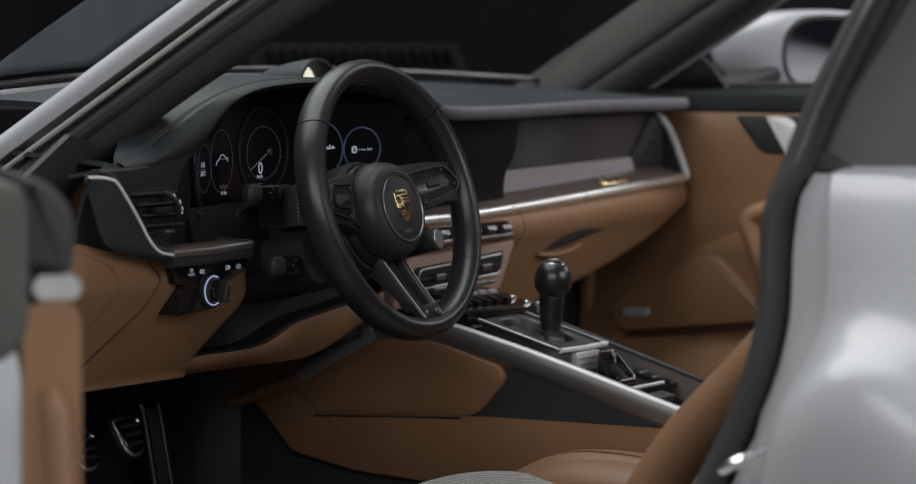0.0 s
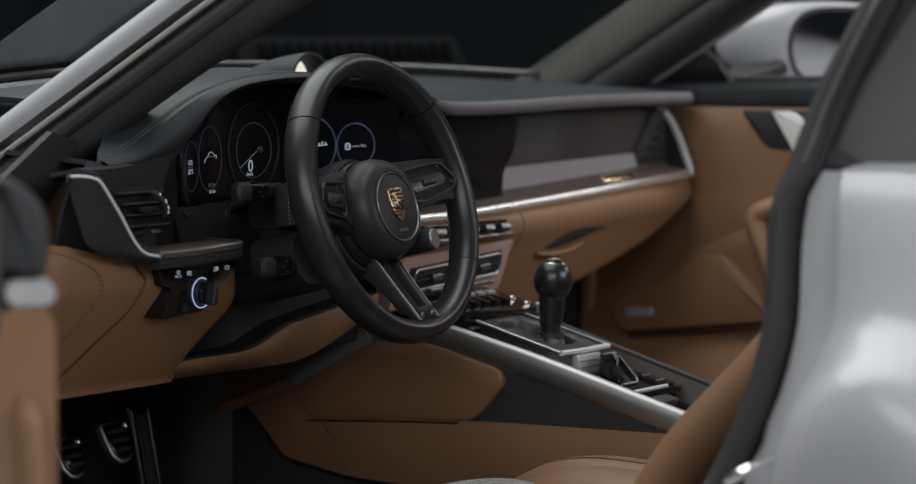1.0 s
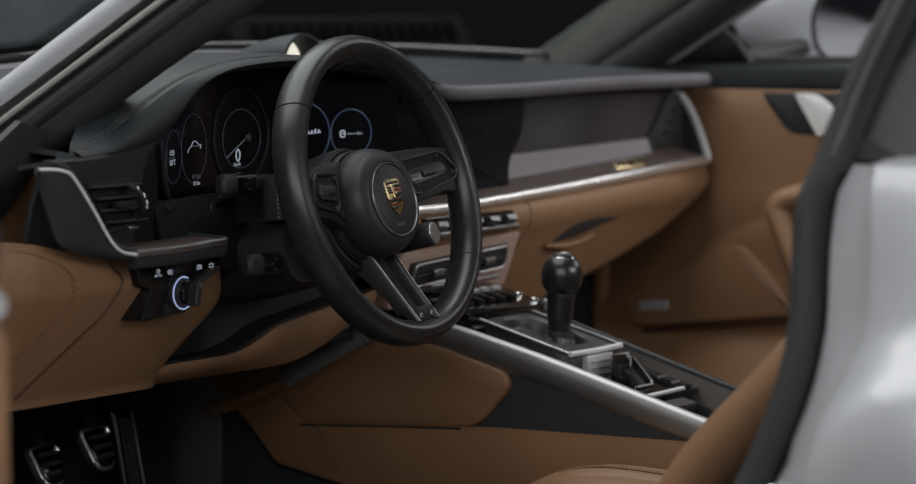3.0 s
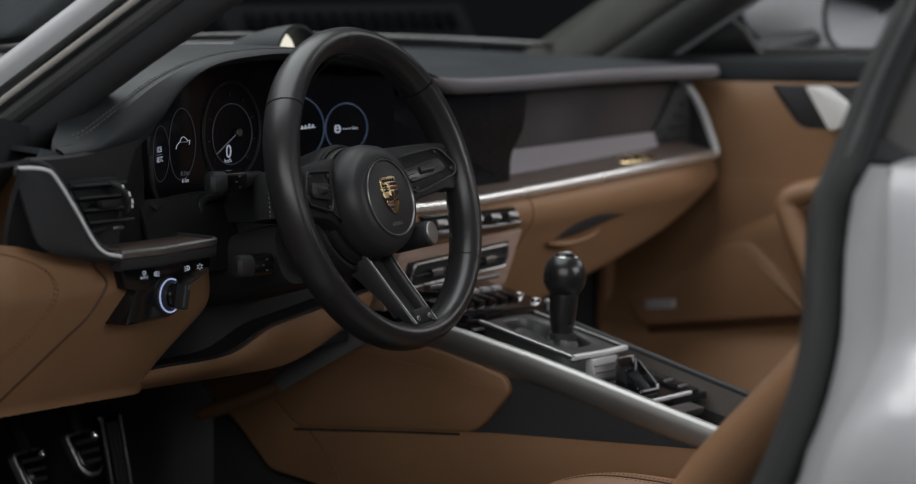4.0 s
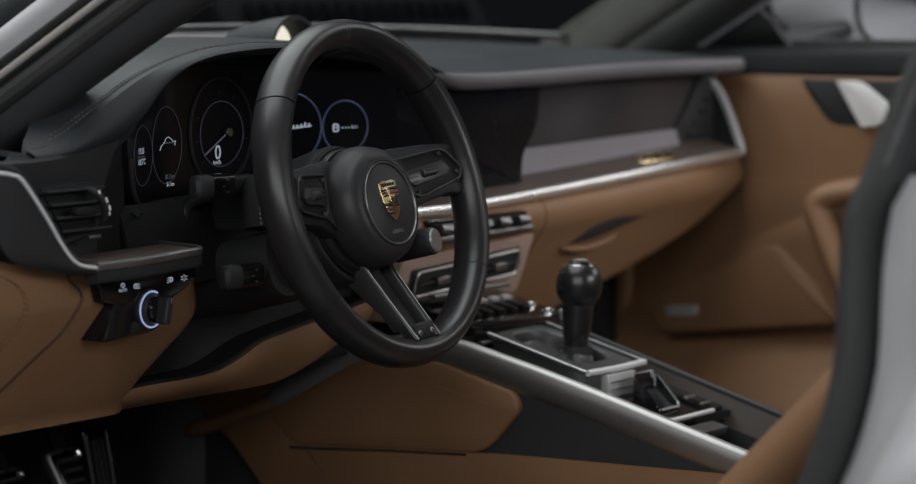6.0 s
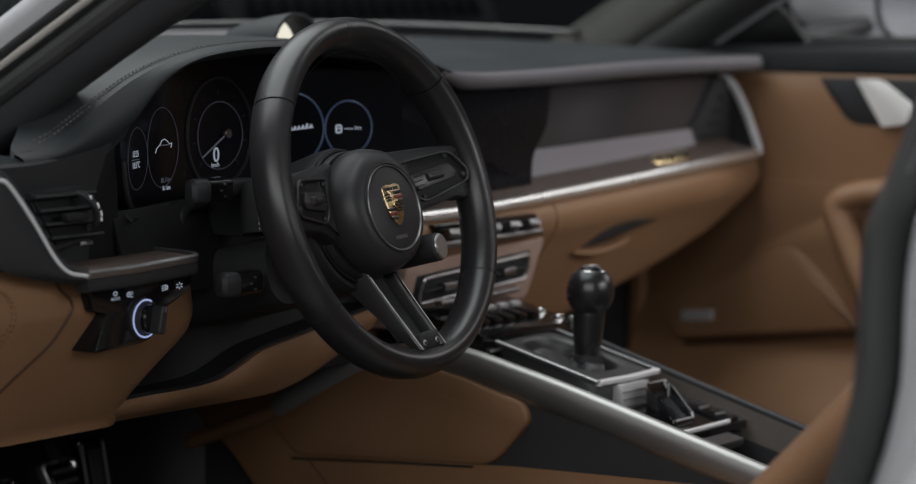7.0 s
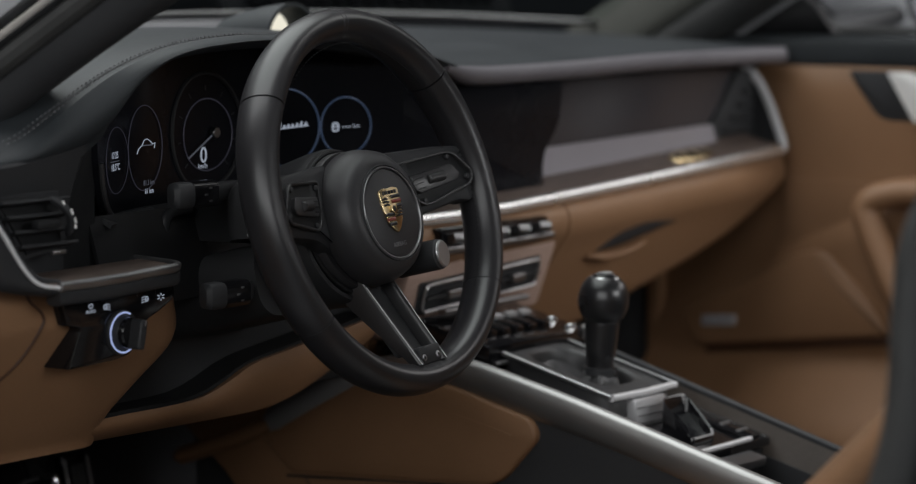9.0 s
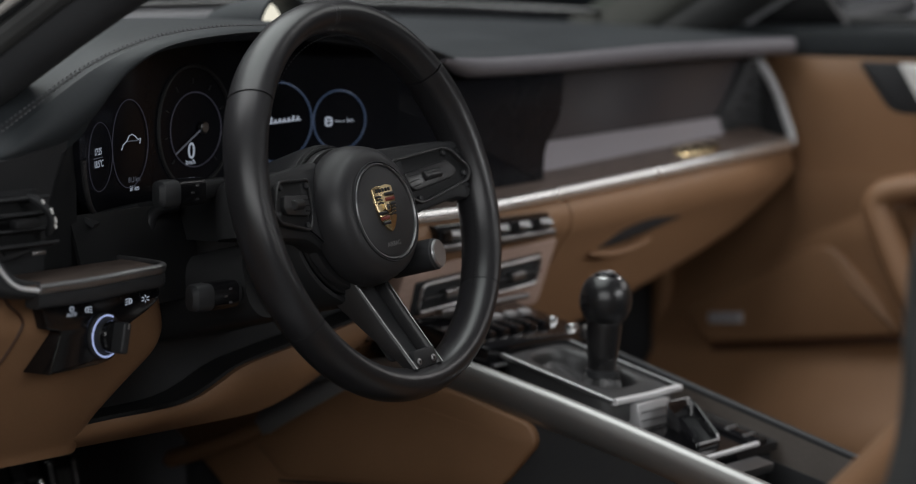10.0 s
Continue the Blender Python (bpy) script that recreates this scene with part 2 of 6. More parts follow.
def glass_material(name, tint, alpha):
    """Thin tinted pane: mostly clear, with a mirror-like skin."""
    m = bpy.data.materials.new(name)
    m.use_nodes = True
    nt = m.node_tree
    nt.nodes.remove(nt.nodes["Principled BSDF"])
    out = nt.nodes["Material Output"]
    tr = nt.nodes.new("ShaderNodeBsdfTransparent")
    tr.inputs["Color"].default_value = (*tint, 1)
    gl = nt.nodes.new("ShaderNodeBsdfGlossy")
    gl.inputs["Roughness"].default_value = 0.02
    fr = nt.nodes.new("ShaderNodeFresnel")
    fr.inputs["IOR"].default_value = 1.03
    mx = nt.nodes.new("ShaderNodeMixShader")
    link(m, fr.outputs[0], mx.inputs[0])
    link(m, tr.outputs[0], mx.inputs[1])
    link(m, gl.outputs[0], mx.inputs[2])
    link(m, mx.outputs[0], out.inputs["Surface"])
    return m


GLASS = glass_material("windscreen_glass", (0.75, 0.80, 0.78), 0)
# Opaque grey base stands in for what the pane reflects and shows through.
TINTED = two_scale(mat("tinted_glass_with_reflection", (0.05, 0.05, 0.05)), (0.072, 0.071, 0.068), (0.082, 0.081, 0.078), 20, 1, rough=(0.34, 0.40))
MIRROR = mat("mirror_silvering", (0.8, 0.82, 0.85), 0.02, 1.0)

# ---------------------------------------------------------------- mesh helpers


def finish(bm, name, material, smooth=35):
    bmesh.ops.recalc_face_normals(bm, faces=bm.faces)
    me = bpy.data.meshes.new(name)
    bm.to_mesh(me)
    bm.free()
    me.materials.append(material)
    me.polygons.foreach_set("use_smooth", [True] * len(me.polygons))
    me.set_sharp_from_angle(angle=radians(smooth))
    return me


def thing(name, at, label, category, group="", kind=""):
    e = new(name)
    e.empty_display_size = 0.05
    e.location = at
    return tagged(e, label, category, group, kind)


def part(name, bm, material, parent, label="", smooth=35):
    ob = new(name, finish(bm, name, material, smooth))
    ob.parent = parent
    if parent.type == "EMPTY":
        ob.matrix_parent_inverse = Matrix.Translation(parent.location).inverted()
    return tagged(ob, label)


def catmull(points, n=6):
    """A smooth curve through the points."""
    p = [Vector(q) for q in points]
    p = [2 * p[0] - p[1], *p, 2 * p[-1] - p[-2]]
    out = []
    for i in range(1, len(p) - 2):
        for k in range(n):
            t = k / n
            a, b, c, d = p[i - 1:i + 3]
            out.append(0.5 * (2 * b + (c - a) * t + (2 * a - 5 * b + 4 * c - d) * t * t + (3 * b - a - 3 * c + d) * t ** 3))
    return out + [p[-2]]


def loft(rings, closed=True, caps=True, bm=None):
    """Skin over rings of equal count."""
    bm = bm or bmesh.new()
    vs = [[bm.verts.new(q) for q in r] for r in rings]
    m = len(rings[0])
    for a, b in zip(vs, vs[1:]):
        for i in range(m if closed else m - 1):
            j = (i + 1) % m
            bm.faces.new((a[i], a[j], b[j], b[i]))
    if caps and closed:
        bm.faces.new(vs[0])
        bm.faces.new(list(reversed(vs[-1])))
    return bm


def sweep(path, profile, up=(0, 0, 1), closed=True, loop=False, scales=None, bm=None):
    """Carry a profile of (side, up) along a path; up keeps it level."""
    path = [Vector(q) for q in path]
    rings = []
    for i, q in enumerate(path):
        a = path[i - 1] if (i or loop) else path[i]
        b = path[(i + 1) % len(path)] if (i < len(path) - 1 or loop) else path[i]
        d = (b - a).normalized()
        s = d.cross(Vector(up)).normalized()
        w = s.cross(d)
        k = scales[i] if scales else 1.0
        rings.append([q + k * (x * s + y * w) for x, y in profile])
    if loop:
        rings.append(rings[0])
        bm = loft(rings, closed, False, bm)
        bmesh.ops.remove_doubles(bm, verts=bm.verts, dist=1e-6)
        return bm
    return loft(rings, closed, closed, bm)


def ring_profile(rx, ry=None, n=12):
    ry = ry or rx
    return [(rx * math.cos(2 * math.pi * i / n), ry * math.sin(2 * math.pi * i / n)) for i in range(n)]


def round_rect(w, h, r, n=3):
    out = []
    for cx, cy, a0 in ((w / 2 - r, h / 2 - r, 0), (-w / 2 + r, h / 2 - r, 90), (-w / 2 + r, -h / 2 + r, 180), (w / 2 - r, -h / 2 + r, 270)):
        for k in range(n + 1):
            a = radians(a0 + 90 * k / n)
            out.append((cx + r * math.cos(a), cy + r * math.sin(a)))
    return out


def fillet(poly, r, n=4):
    """Round the corners of a polygon."""
    out = []
    for i, q in enumerate(poly):
        p0, p1, p2 = Vector(poly[i - 1]), Vector(q), Vector(poly[(i + 1) % len(poly)])
        rr = r[i] if isinstance(r, (list, tuple)) else r
        rr = min(rr, 0.45 * (p0 - p1).length, 0.45 * (p2 - p1).length)
        a, b = p1 + (p0 - p1).normalized() * rr, p1 + (p2 - p1).normalized() * rr
        for k in range(n + 1):
            t = k / n
            out.append(tuple((1 - t) ** 2 * a + 2 * t * (1 - t) * p1 + t * t * b))
    return out


def plate(poly, place, depth, edge=0.002, bm=None, dome=0.0):
    """A slab with rounded front edges: poly in (a, b); place(a, b, c) gives the world point, c is outward."""
    ca, cb = sum(q[0] for q in poly) / len(poly), sum(q[1] for q in poly) / len(poly)

    def inset(d):
        out = []
        for i, q in enumerate(poly):
            p0, p2 = Vector(poly[i - 1]), Vector(poly[(i + 1) % len(poly)])
            t = (p2 - p0)
            nrm = Vector((t.y, -t.x)).normalized() if t.length else Vector((0, 0))
            if nrm.dot(Vector((ca, cb)) - Vector(q)) < 0:
                nrm = -nrm
            out.append((q[0] + nrm.x * d, q[1] + nrm.y * d))
        return out
    levels = [(0.0, -depth), (0.0, -edge), (edge * 0.3, -edge * 0.3), (edge, 0.0)]
    rings = [[place(a, b, c) for a, b in inset(d)] for d, c in levels]
    bm = bm or bmesh.new()
    vs = [[bm.verts.new(q) for q in r] for r in rings]
    m = len(poly)
    for r0, r1 in zip(vs, vs[1:]):
        for i in range(m):
            j = (i + 1) % m
            bm.faces.new((r0[i], r0[j], r1[j], r1[i]))
    bm.faces.new(list(reversed(vs[0])))
    if dome:
        last = vs[-1]
        flat = inset(edge)
        for k, f in ((0.7, 0.5), (0.35, 0.88)):
            nxt = [bm.verts.new(place(ca + (a - ca) * k, cb + (b - cb) * k, dome * f)) for a, b in flat]
            for i in range(m):
                j = (i + 1) % m
                bm.faces.new((last[i], last[j], nxt[j], nxt[i]))
            last = nxt
        bm.faces.new(last)
    else:
        bm.faces.new(vs[-1])
    return bm


def block(center, size, bevel=0.004, turn=None, seg=2, bm=None):
    """A box with rounded edges."""
    m = Matrix.Translation(center) @ (turn or Matrix.Identity(4)) @ Matrix.Diagonal((*size, 1))
    b2 = bmesh.new()
    bmesh.ops.create_cube(b2, size=1, matrix=m)
    if bevel:
        bmesh.ops.bevel(b2, geom=b2.edges[:], offset=bevel, segments=seg, profile=0.6, affect="EDGES")
    if bm is None:
        return b2
    me = bpy.data.meshes.new("tmp")
    b2.to_mesh(me)
    b2.free()
    bm.from_mesh(me)
    bpy.data.meshes.remove(me)
    return bm


def rod(a, b, r, r2=None, n=16, edge=0.0, bm=None):
    """A round bar from a to b with softened ends."""
    a, b = Vector(a), Vector(b)
    d = (b - a).normalized()
    s = d.cross(Vector((0, 0, 1)) if abs(d.z) < 0.9 else Vector((0, 1, 0))).normalized()
    w = s.cross(d)
    r2 = r if r2 is None else r2
    e = edge
    stations = [(0, r - e), (e, r), ((b - a).length - e, r2), ((b - a).length, r2 - e)] if e else [(0, r), ((b - a).length, r2)]
    return loft([[a + d * t + q * (math.cos(2 * math.pi * i / n) * s + math.sin(2 * math.pi * i / n) * w) for i in range(n)] for t, q in stations], bm=bm)


def sheet(fn, nu, nv, thick=0.0, bm=None):
    """A surface fn(u, v) over the unit square, given thickness away from its face."""
    bm = bm or bmesh.new()
    g = [[bm.verts.new(fn(i / nu, j / nv)) for j in range(nv + 1)] for i in range(nu + 1)]
    faces = [bm.faces.new((g[i][j], g[i + 1][j], g[i + 1][j + 1], g[i][j + 1])) for i in range(nu) for j in range(nv)]
    if thick:
        bm.normal_update()
        if sum(f.normal.dot(Vector((-1.6, -1.6, 1.1)) - f.calc_center_median()) * f.calc_area() for f in faces) < 0:
            bmesh.ops.reverse_faces(bm, faces=faces)
            bm.normal_update()
        h = [[bm.verts.new(q.co - q.normal * thick) for q in row] for row in g]
        for i in range(nu):
            for j in range(nv):
                bm.faces.new((h[i][j], h[i][j + 1], h[i + 1][j + 1], h[i + 1][j]))
        rim = [(i, 0) for i in range(nu)] + [(nu, j) for j in range(nv)] + [(i, nv) for i in range(nu, 0, -1)] + [(0, j) for j in range(nv, 0, -1)]
        for (a, b), (c, d) in zip(rim, rim[1:] + rim[:1]):
            bm.faces.new((g[a][b], h[a][b], h[c][d], g[c][d]))
    return bm


def lerp_curve(pts):
    """Piecewise smooth height over a line: pts of (x, value)."""
    xs, ys = [p[0] for p in pts], [p[1] for p in pts]

    def f(x):
        if x <= xs[0]:
            return ys[0]
        if x >= xs[-1]:
            return ys[-1]
        i = next(k for k in range(len(xs) - 1) if xs[k + 1] >= x)
        t = (x - xs[i]) / (xs[i + 1] - xs[i])
        m0 = (ys[i + 1] - ys[max(i - 1, 0)]) / (xs[i + 1] - xs[max(i - 1, 0)])
        m1 = (ys[min(i + 2, len(ys) - 1)] - ys[i]) / (xs[min(i + 2, len(xs) - 1)] - xs[i])
        h = xs[i + 1] - xs[i]
        return (2 * t ** 3 - 3 * t * t + 1) * ys[i] + (t ** 3 - 2 * t * t + t) * h * m0 + (-2 * t ** 3 + 3 * t * t) * ys[i + 1] + (t ** 3 - t * t) * h * m1
    return f


def stitches(path, up, length=0.0035, gap=0.0022, r=0.0005, lift=0.0005):
    """A row of short raised threads along a path."""
    path = [Vector(q) for q in path]
    bm = bmesh.new()
    acc, total = 0.0, []
    for a, b in zip(path, path[1:]):
        total.append((acc, a, b))
        acc += (b - a).length
    s = 0.0

    def at(dist):
        for d0, a, b in reversed(total):
            if dist >= d0:
                return a + (b - a).normalized() * (dist - d0), (b - a).normalized()
        return path[0], (path[1] - path[0]).normalized()
    while s + length < acc:
        q0, d = at(s)
        q1, _ = at(s + length)
        u = Vector(up)
        side = d.cross(u).normalized() * r
        lift_v = u * lift
        vs = [bm.verts.new(q) for q in (q0 - side, q0 + side, q1 + side, q1 - side, q0 * 0.7 + q1 * 0.3 + lift_v * 2, q0 * 0.3 + q1 * 0.7 + lift_v * 2)]
        for f in ((0, 1, 4), (1, 2, 5, 4), (2, 3, 5), (3, 0, 4, 5)):
            bm.faces.new([vs[i] for i in f])
        s += length + gap
    return bm


def lettering(text, size, place, depth=0.0003):
    """Letters of the built-in font as a mesh; place(a, b, c) gives world points."""
    cu = bpy.data.curves.new("letters", "FONT")
    cu.body, cu.size, cu.align_x, cu.align_y = text, size, "CENTER", "CENTER"
    cu.extrude = depth
    ob = bpy.data.objects.new("letters", cu)
    me = bpy.data.meshes.new_from_object(ob)
    bm = bmesh.new()
    bm.from_mesh(me)
    for q in bm.verts:
        q.co = place(q.co.x, q.co.y, q.co.z)
    bpy.data.objects.remove(ob)
    bpy.data.curves.remove(cu)
    bpy.data.meshes.remove(me)
    return bm

# ---------------------------------------------------------------- the studio
bm = bmesh.new()
bmesh.ops.create_grid(bm, x_segments=1, y_segments=1, size=0.5, matrix=Matrix.Diagonal((16, 16, 1, 1)))
floor = new("floor", finish(bm, "floor", FLOOR))
tagged(floor, "dark grey painted studio floor under the car", "floor", kind="structure")
for nm, c, s in (("wall_north", (0, 8.1, 2.5), (16.4, 0.2, 5)), ("wall_south", (0, -8.1, 2.5), (16.4, 0.2, 5)),
                 ("wall_east", (8.1, 0, 2.5), (0.2, 16, 5)), ("wall_west", (-8.1, 0, 2.5), (0.2, 16, 5))):
    ob = new(nm, finish(block(c, s, 0), nm, STUDIO))
    tagged(ob, "matt black studio wall", "wall", kind="structure")
ob = new("ceiling", finish(block((0, 0, 5.1), (16.4, 16.4, 0.2), 0), "ceiling", STUDIO))
tagged(ob, "matt black studio ceiling", "ceiling", kind="structure")

# ---------------------------------------------------------------- the car's body
body = thing("car_body", (0, -0.3, 0), "pale grey painted sports car body with its doors opened and closed", "car body")


def pillar_line(side, shift=0.0, n=16):
    """Along a windscreen pillar, from the cowl up and back into the roof."""
    out = []
    for i in range(n + 1):
        y = 0.50 - 1.0 * i / n
        bend = max(0.0, 0.0 - y)
        z = 0.829 + 0.672 * (0.319 - y) - 0.55 * bend ** 2
        out.append(Vector((side * (0.76 - shift - 0.30 * (z - 0.85) - 0.15 * bend), y, z)))
    return out


# driver's windscreen pillar: painted outer, bright strip, rubber, cloth-covered inner
line = pillar_line(-1)
part("pillar_outer", sweep(line, [(-0.03, 0.003), (-0.012, 0.003), (0.002, -0.002), (0.010, -0.010), (0.012, -0.018), (0.007, -0.027), (-0.03, -0.027)]), PAINT, body, "pale grey painted windscreen pillar", 50)
part("pillar_bright_strip", sweep(line, [(0.004 + a, -0.0395 + b) for a, b in ring_profile(0.0045, 0.0036, 8)]), STRIP, body, "dull warm grey metal pillar strip")
part("pillar_seal", sweep(line, [(-0.004 + a, -0.057 + b) for a, b in ring_profile(0.011, 0.0105, 10)]), RUBBER, body, "black rubber door seal")
trim_line = [q + Vector((0, 0, 0.05 * (q.y - 0.04) - 0.16 * max(0.0, q.y - 0.17) - 0.006)) for q in line]
part("pillar_trim", sweep(trim_line, [(-0.006, -0.055), (-0.006, -0.076), (-0.014, -0.086), (-0.035, -0.090), (-0.060, -0.085), (-0.082, -0.074), (-0.086, -0.03), (-0.02, -0.025)]), SOFT_BLACK, body, "black inner pillar trim", 50)
part("pillar_foot", sheet(lambda u, v: Vector((-0.700 - 0.160 * u - (0.09 + 0.07 * u) * v, 0.200 + 0.008 * (1 - v) ** 4 - 0.015 * v, 0.812 - 0.138 * u + 0.02 * v)), 12, 10, 0.008), SOFT_BLACK, body, "black foot of the inner pillar trim", 60)

# passenger's pillar
def far_line(n=14):
    out = []
    for i in range(n + 1):
        y = 0.52 - 1.0 * i / n
        bend = max(0.0, -0.02 - y)
        z = 0.872 + 0.575 * (0.357 - y) - 0.5 * bend ** 2
        out.append(Vector((0.69 - 0.10 * (z - 0.87) - 0.2 * bend, y, z)))
    return out


rline = far_line()
part("pillar_outer", sweep(rline, [(-0.06, 0.02), (-0.02, 0.03), (-0.012, 0.0), (-0.06, -0.05)]), PAINT, body)
part("pillar_trim", sweep(rline, [(-0.012, 0.072), (0.000, 0.070), (0.008, 0.045), (0.012, 0.015), (0.011, 0.003), (0.004, -0.004), (-0.02, -0.006)]), TRIM_GREY, body, "grey-green cloth pillar trim", 50)
part("pillar_seal", sweep(rline, [(-0.075, -0.008), (-0.020, -0.007), (0.004, -0.005), (0.010, -0.012), (0.010, -0.026), (0.004, -0.040), (-0.004, -0.045), (-0.03, -0.046), (-0.075, -0.044)]), RUBBER, body, "black rubber door seal", 50)
# windscreen and its lower edge
def screen_base(x):
    return Vector((x, 0.56 - 0.22 * x * x, 0.898 - 0.045 * x * x))


def windscreen(u, v):
    x = -0.70 + 1.4 * u
    b = screen_base(x)
    k = 1 - 0.22 * v
    return Vector((x * k, b.y - 0.74 * v, b.z + 0.40 * v + 0.03 * math.sin(math.pi * v)))


ws = part("windscreen", sheet(windscreen, 16, 6), GLASS, body, "clear raked windscreen glass")
ws.visible_shadow = False
part("windscreen_edge_trim", sweep([screen_base(-0.70 + 1.4 * i / 20) + Vector((0, -0.006, 0.004)) for i in range(21)], round_rect(0.010, 0.007, 0.002), up=(0, 0.4, 0.9)), DARK_SILVER, body, "grey strip along the windscreen's foot")


def roof(u, v):
    x = -0.56 + 1.12 * u
    y = -0.24 - 0.10 * v
    return Vector((x, y, 1.265 - 0.10 * (x / 0.56) ** 2 + 0.02 * v))


# Roof out of view, added to shade the cabin; its pale underside bounces fill.
part("unseen_roof", sheet(lambda u, v: Vector((-0.55 + 1.10 * u, -0.34 - 0.95 * v, 1.285 - 0.10 * (2 * u - 1) ** 2 - 0.05 * v * v)), 10, 8, 0.02), PAINT, body, "pale grey roof out of view, added to shade the cabin")
part("windscreen_header", sheet(roof, 8, 4, 0.03), PAINT, body, "pale grey windscreen header")

# ---- rear quarter of the driver's side: seal, jamb, haunch, side glass
def seal_line():
    return [q + Vector((0, -0.011, 0)) for q in catmull([(-0.66, -0.92, 1.17), (-0.70, -0.86, 1.075), (-0.725, -0.820, 0.99), (-0.735, -0.772, 0.893), (-0.742, -0.742, 0.815), (-0.745, -0.726, 0.776),
                    (-0.748, -0.722, 0.727), (-0.750, -0.722, 0.684), (-0.752, -0.716, 0.635), (-0.754, -0.696, 0.571), (-0.756, -0.660, 0.494), (-0.757, -0.60, 0.40), (-0.757, -0.50, 0.33)], 5)]


sl = seal_line()
thin = [0.80 if q.z > 0.88 else 1.0 - 0.2 * max(0.0, (q.z - 0.80) / 0.08) for q in sl]
part("door_opening_seal", sweep([q + Vector((0, 0.02 * (1 - k), 0)) for q, k in zip(sl, thin)], ring_profile(0.0165, 0.020, 12), up=(-1, 0, 0), scales=thin), RUBBER, body, "thick black rubber seal round the door opening")
part("door_opening_trim", sweep([q + Vector((0.03, -0.012, 0)) for q in sl], round_rect(0.03, 0.035, 0.01), up=(-1, 0, 0)), SOFT_BLACK, body)
# dark frame of the side window, with its fine ribs
up_line = sl[:22]
part("window_frame", sweep([q + Vector((-0.002, -0.014, 0.002)) for q in up_line], round_rect(0.014, 0.012, 0.003), up=(-1, 0, 0)), SOFT_BLACK, body, "black side-window frame")
part("window_frame_rib", sweep([q + Vector((-0.014, -0.004, 0.002)) for q in up_line], ring_profile(0.0035, 0.0035, 8), up=(-1, 0, 0)), DARK_SILVER, body)


q_front = lerp_curve([(0.20, -0.735), (0.40, -0.755), (0.497, -0.775), (0.575, -0.792), (0.636, -0.806), (0.695, -0.814), (0.754, -0.814), (0.812, -0.807)])
q_out = lerp_curve([(0.20, 0.800), (0.35, 0.838), (0.45, 0.868), (0.51, 0.884), (0.555, 0.889), (0.60, 0.878), (0.63, 0.850), (0.66, 0.824), (0.70, 0.812), (0.75, 0.800), (0.79, 0.785), (0.812, 0.768)])


def quarter(u, v):
    """The haunch: flat under the belt line, then swelling over the rear wheel."""
    y0 = 1.05 * u
    z = 0.812 + 0.012 * u - 0.60 * v
    arch = 0.050 * math.exp(-((y0 - 0.085) / 0.075) ** 2) - 0.02
    zz = max(0.20, min(0.812, z - arch * min(1.0, max(0.0, (0.72 - z) / 0.10))))
    swell = 0.05 * u * math.sin(min(1.0, v * 1.5) * math.pi / 2)
    return Vector((-(q_out(zz) - 0.028 * max(0.0, 1 - y0 / 0.06) ** 2 * min(1.0, v * 4) + swell), q_front(z) - y0, z))


part("rear_quarter_panel", sheet(quarter, 48, 48, 0.012), PAINT, body, "pale grey swelling rear quarter panel", 60)


def jamb(u, v):
    """Painted shut face between the seal and the haunch's front edge."""
    q = quarter(0, v)
    s = min(sl, key=lambda k: abs(k.z - q.z))
    a = Vector((s.x - 0.004, s.y - 0.022, q.z))
    w = q.lerp(a, u)
    return w + Vector((0.006 * math.sin(math.pi * u), -0.006 * math.sin(math.pi * u), 0))


part("rear_quarter_panel", sheet(lambda u, v: Vector((-quarter(u, v).x, quarter(u, v).y, quarter(u, v).z)), 24, 24, 0.012), PAINT, body, "pale grey rear quarter panel of the far side", 60)

part("door_jamb", sheet(jamb, 8, 24, 0.006), PAINT, body, "pale grey painted door jamb", 60)
part("belt_ledge", sheet(lambda u, v: Vector((-0.765 - 0.05 * u + 0.05 * v, -0.80 - 1.05 * u - 0.02 * v * (1 - u), 0.812 + 0.012 * u + 0.010 * math.sin(v * math.pi / 2))), 10, 6, 0.006), PAINT, body)
part("belt_seal", sweep([(-0.722 - 0.02 * i / 6, -0.775 - 1.0 * i / 6, 0.826 + 0.003 * i) for i in range(7)], ring_profile(0.009, 0.007, 8)), RUBBER, body)


def side_glass(u, v):
    z = 0.814 + 0.342 * v
    y0 = -0.764 - 0.135 * v
    return Vector((-0.735 + 0.04 * v + 0.05 * v * v, y0 - 0.75 * u * (1 - 0.3 * v), z))


part("side_window", sheet(side_glass, 8, 8, 0.004), TINTED, body, "dark tinted rear side window, its reflections put into the colour")
part("window_corner", plate([(-0.764, 0.845), (-0.822, 0.816), (-0.762, 0.814)], lambda a, b, c: Vector((-0.742 - c, a, b)), 0.004, 0.001), SOFT_BLACK, body, "black window corner")
part("door_striker", sweep(catmull([(-0.795, -0.722, 0.515), (-0.838, -0.722, 0.511), (-0.852, -0.730, 0.516), (-0.854, -0.746, 0.525), (-0.840, -0.754, 0.530), (-0.795, -0.754, 0.531)], 4), ring_profile(0.0045, n=10)), CHROME, body, "bright steel door striker loop")
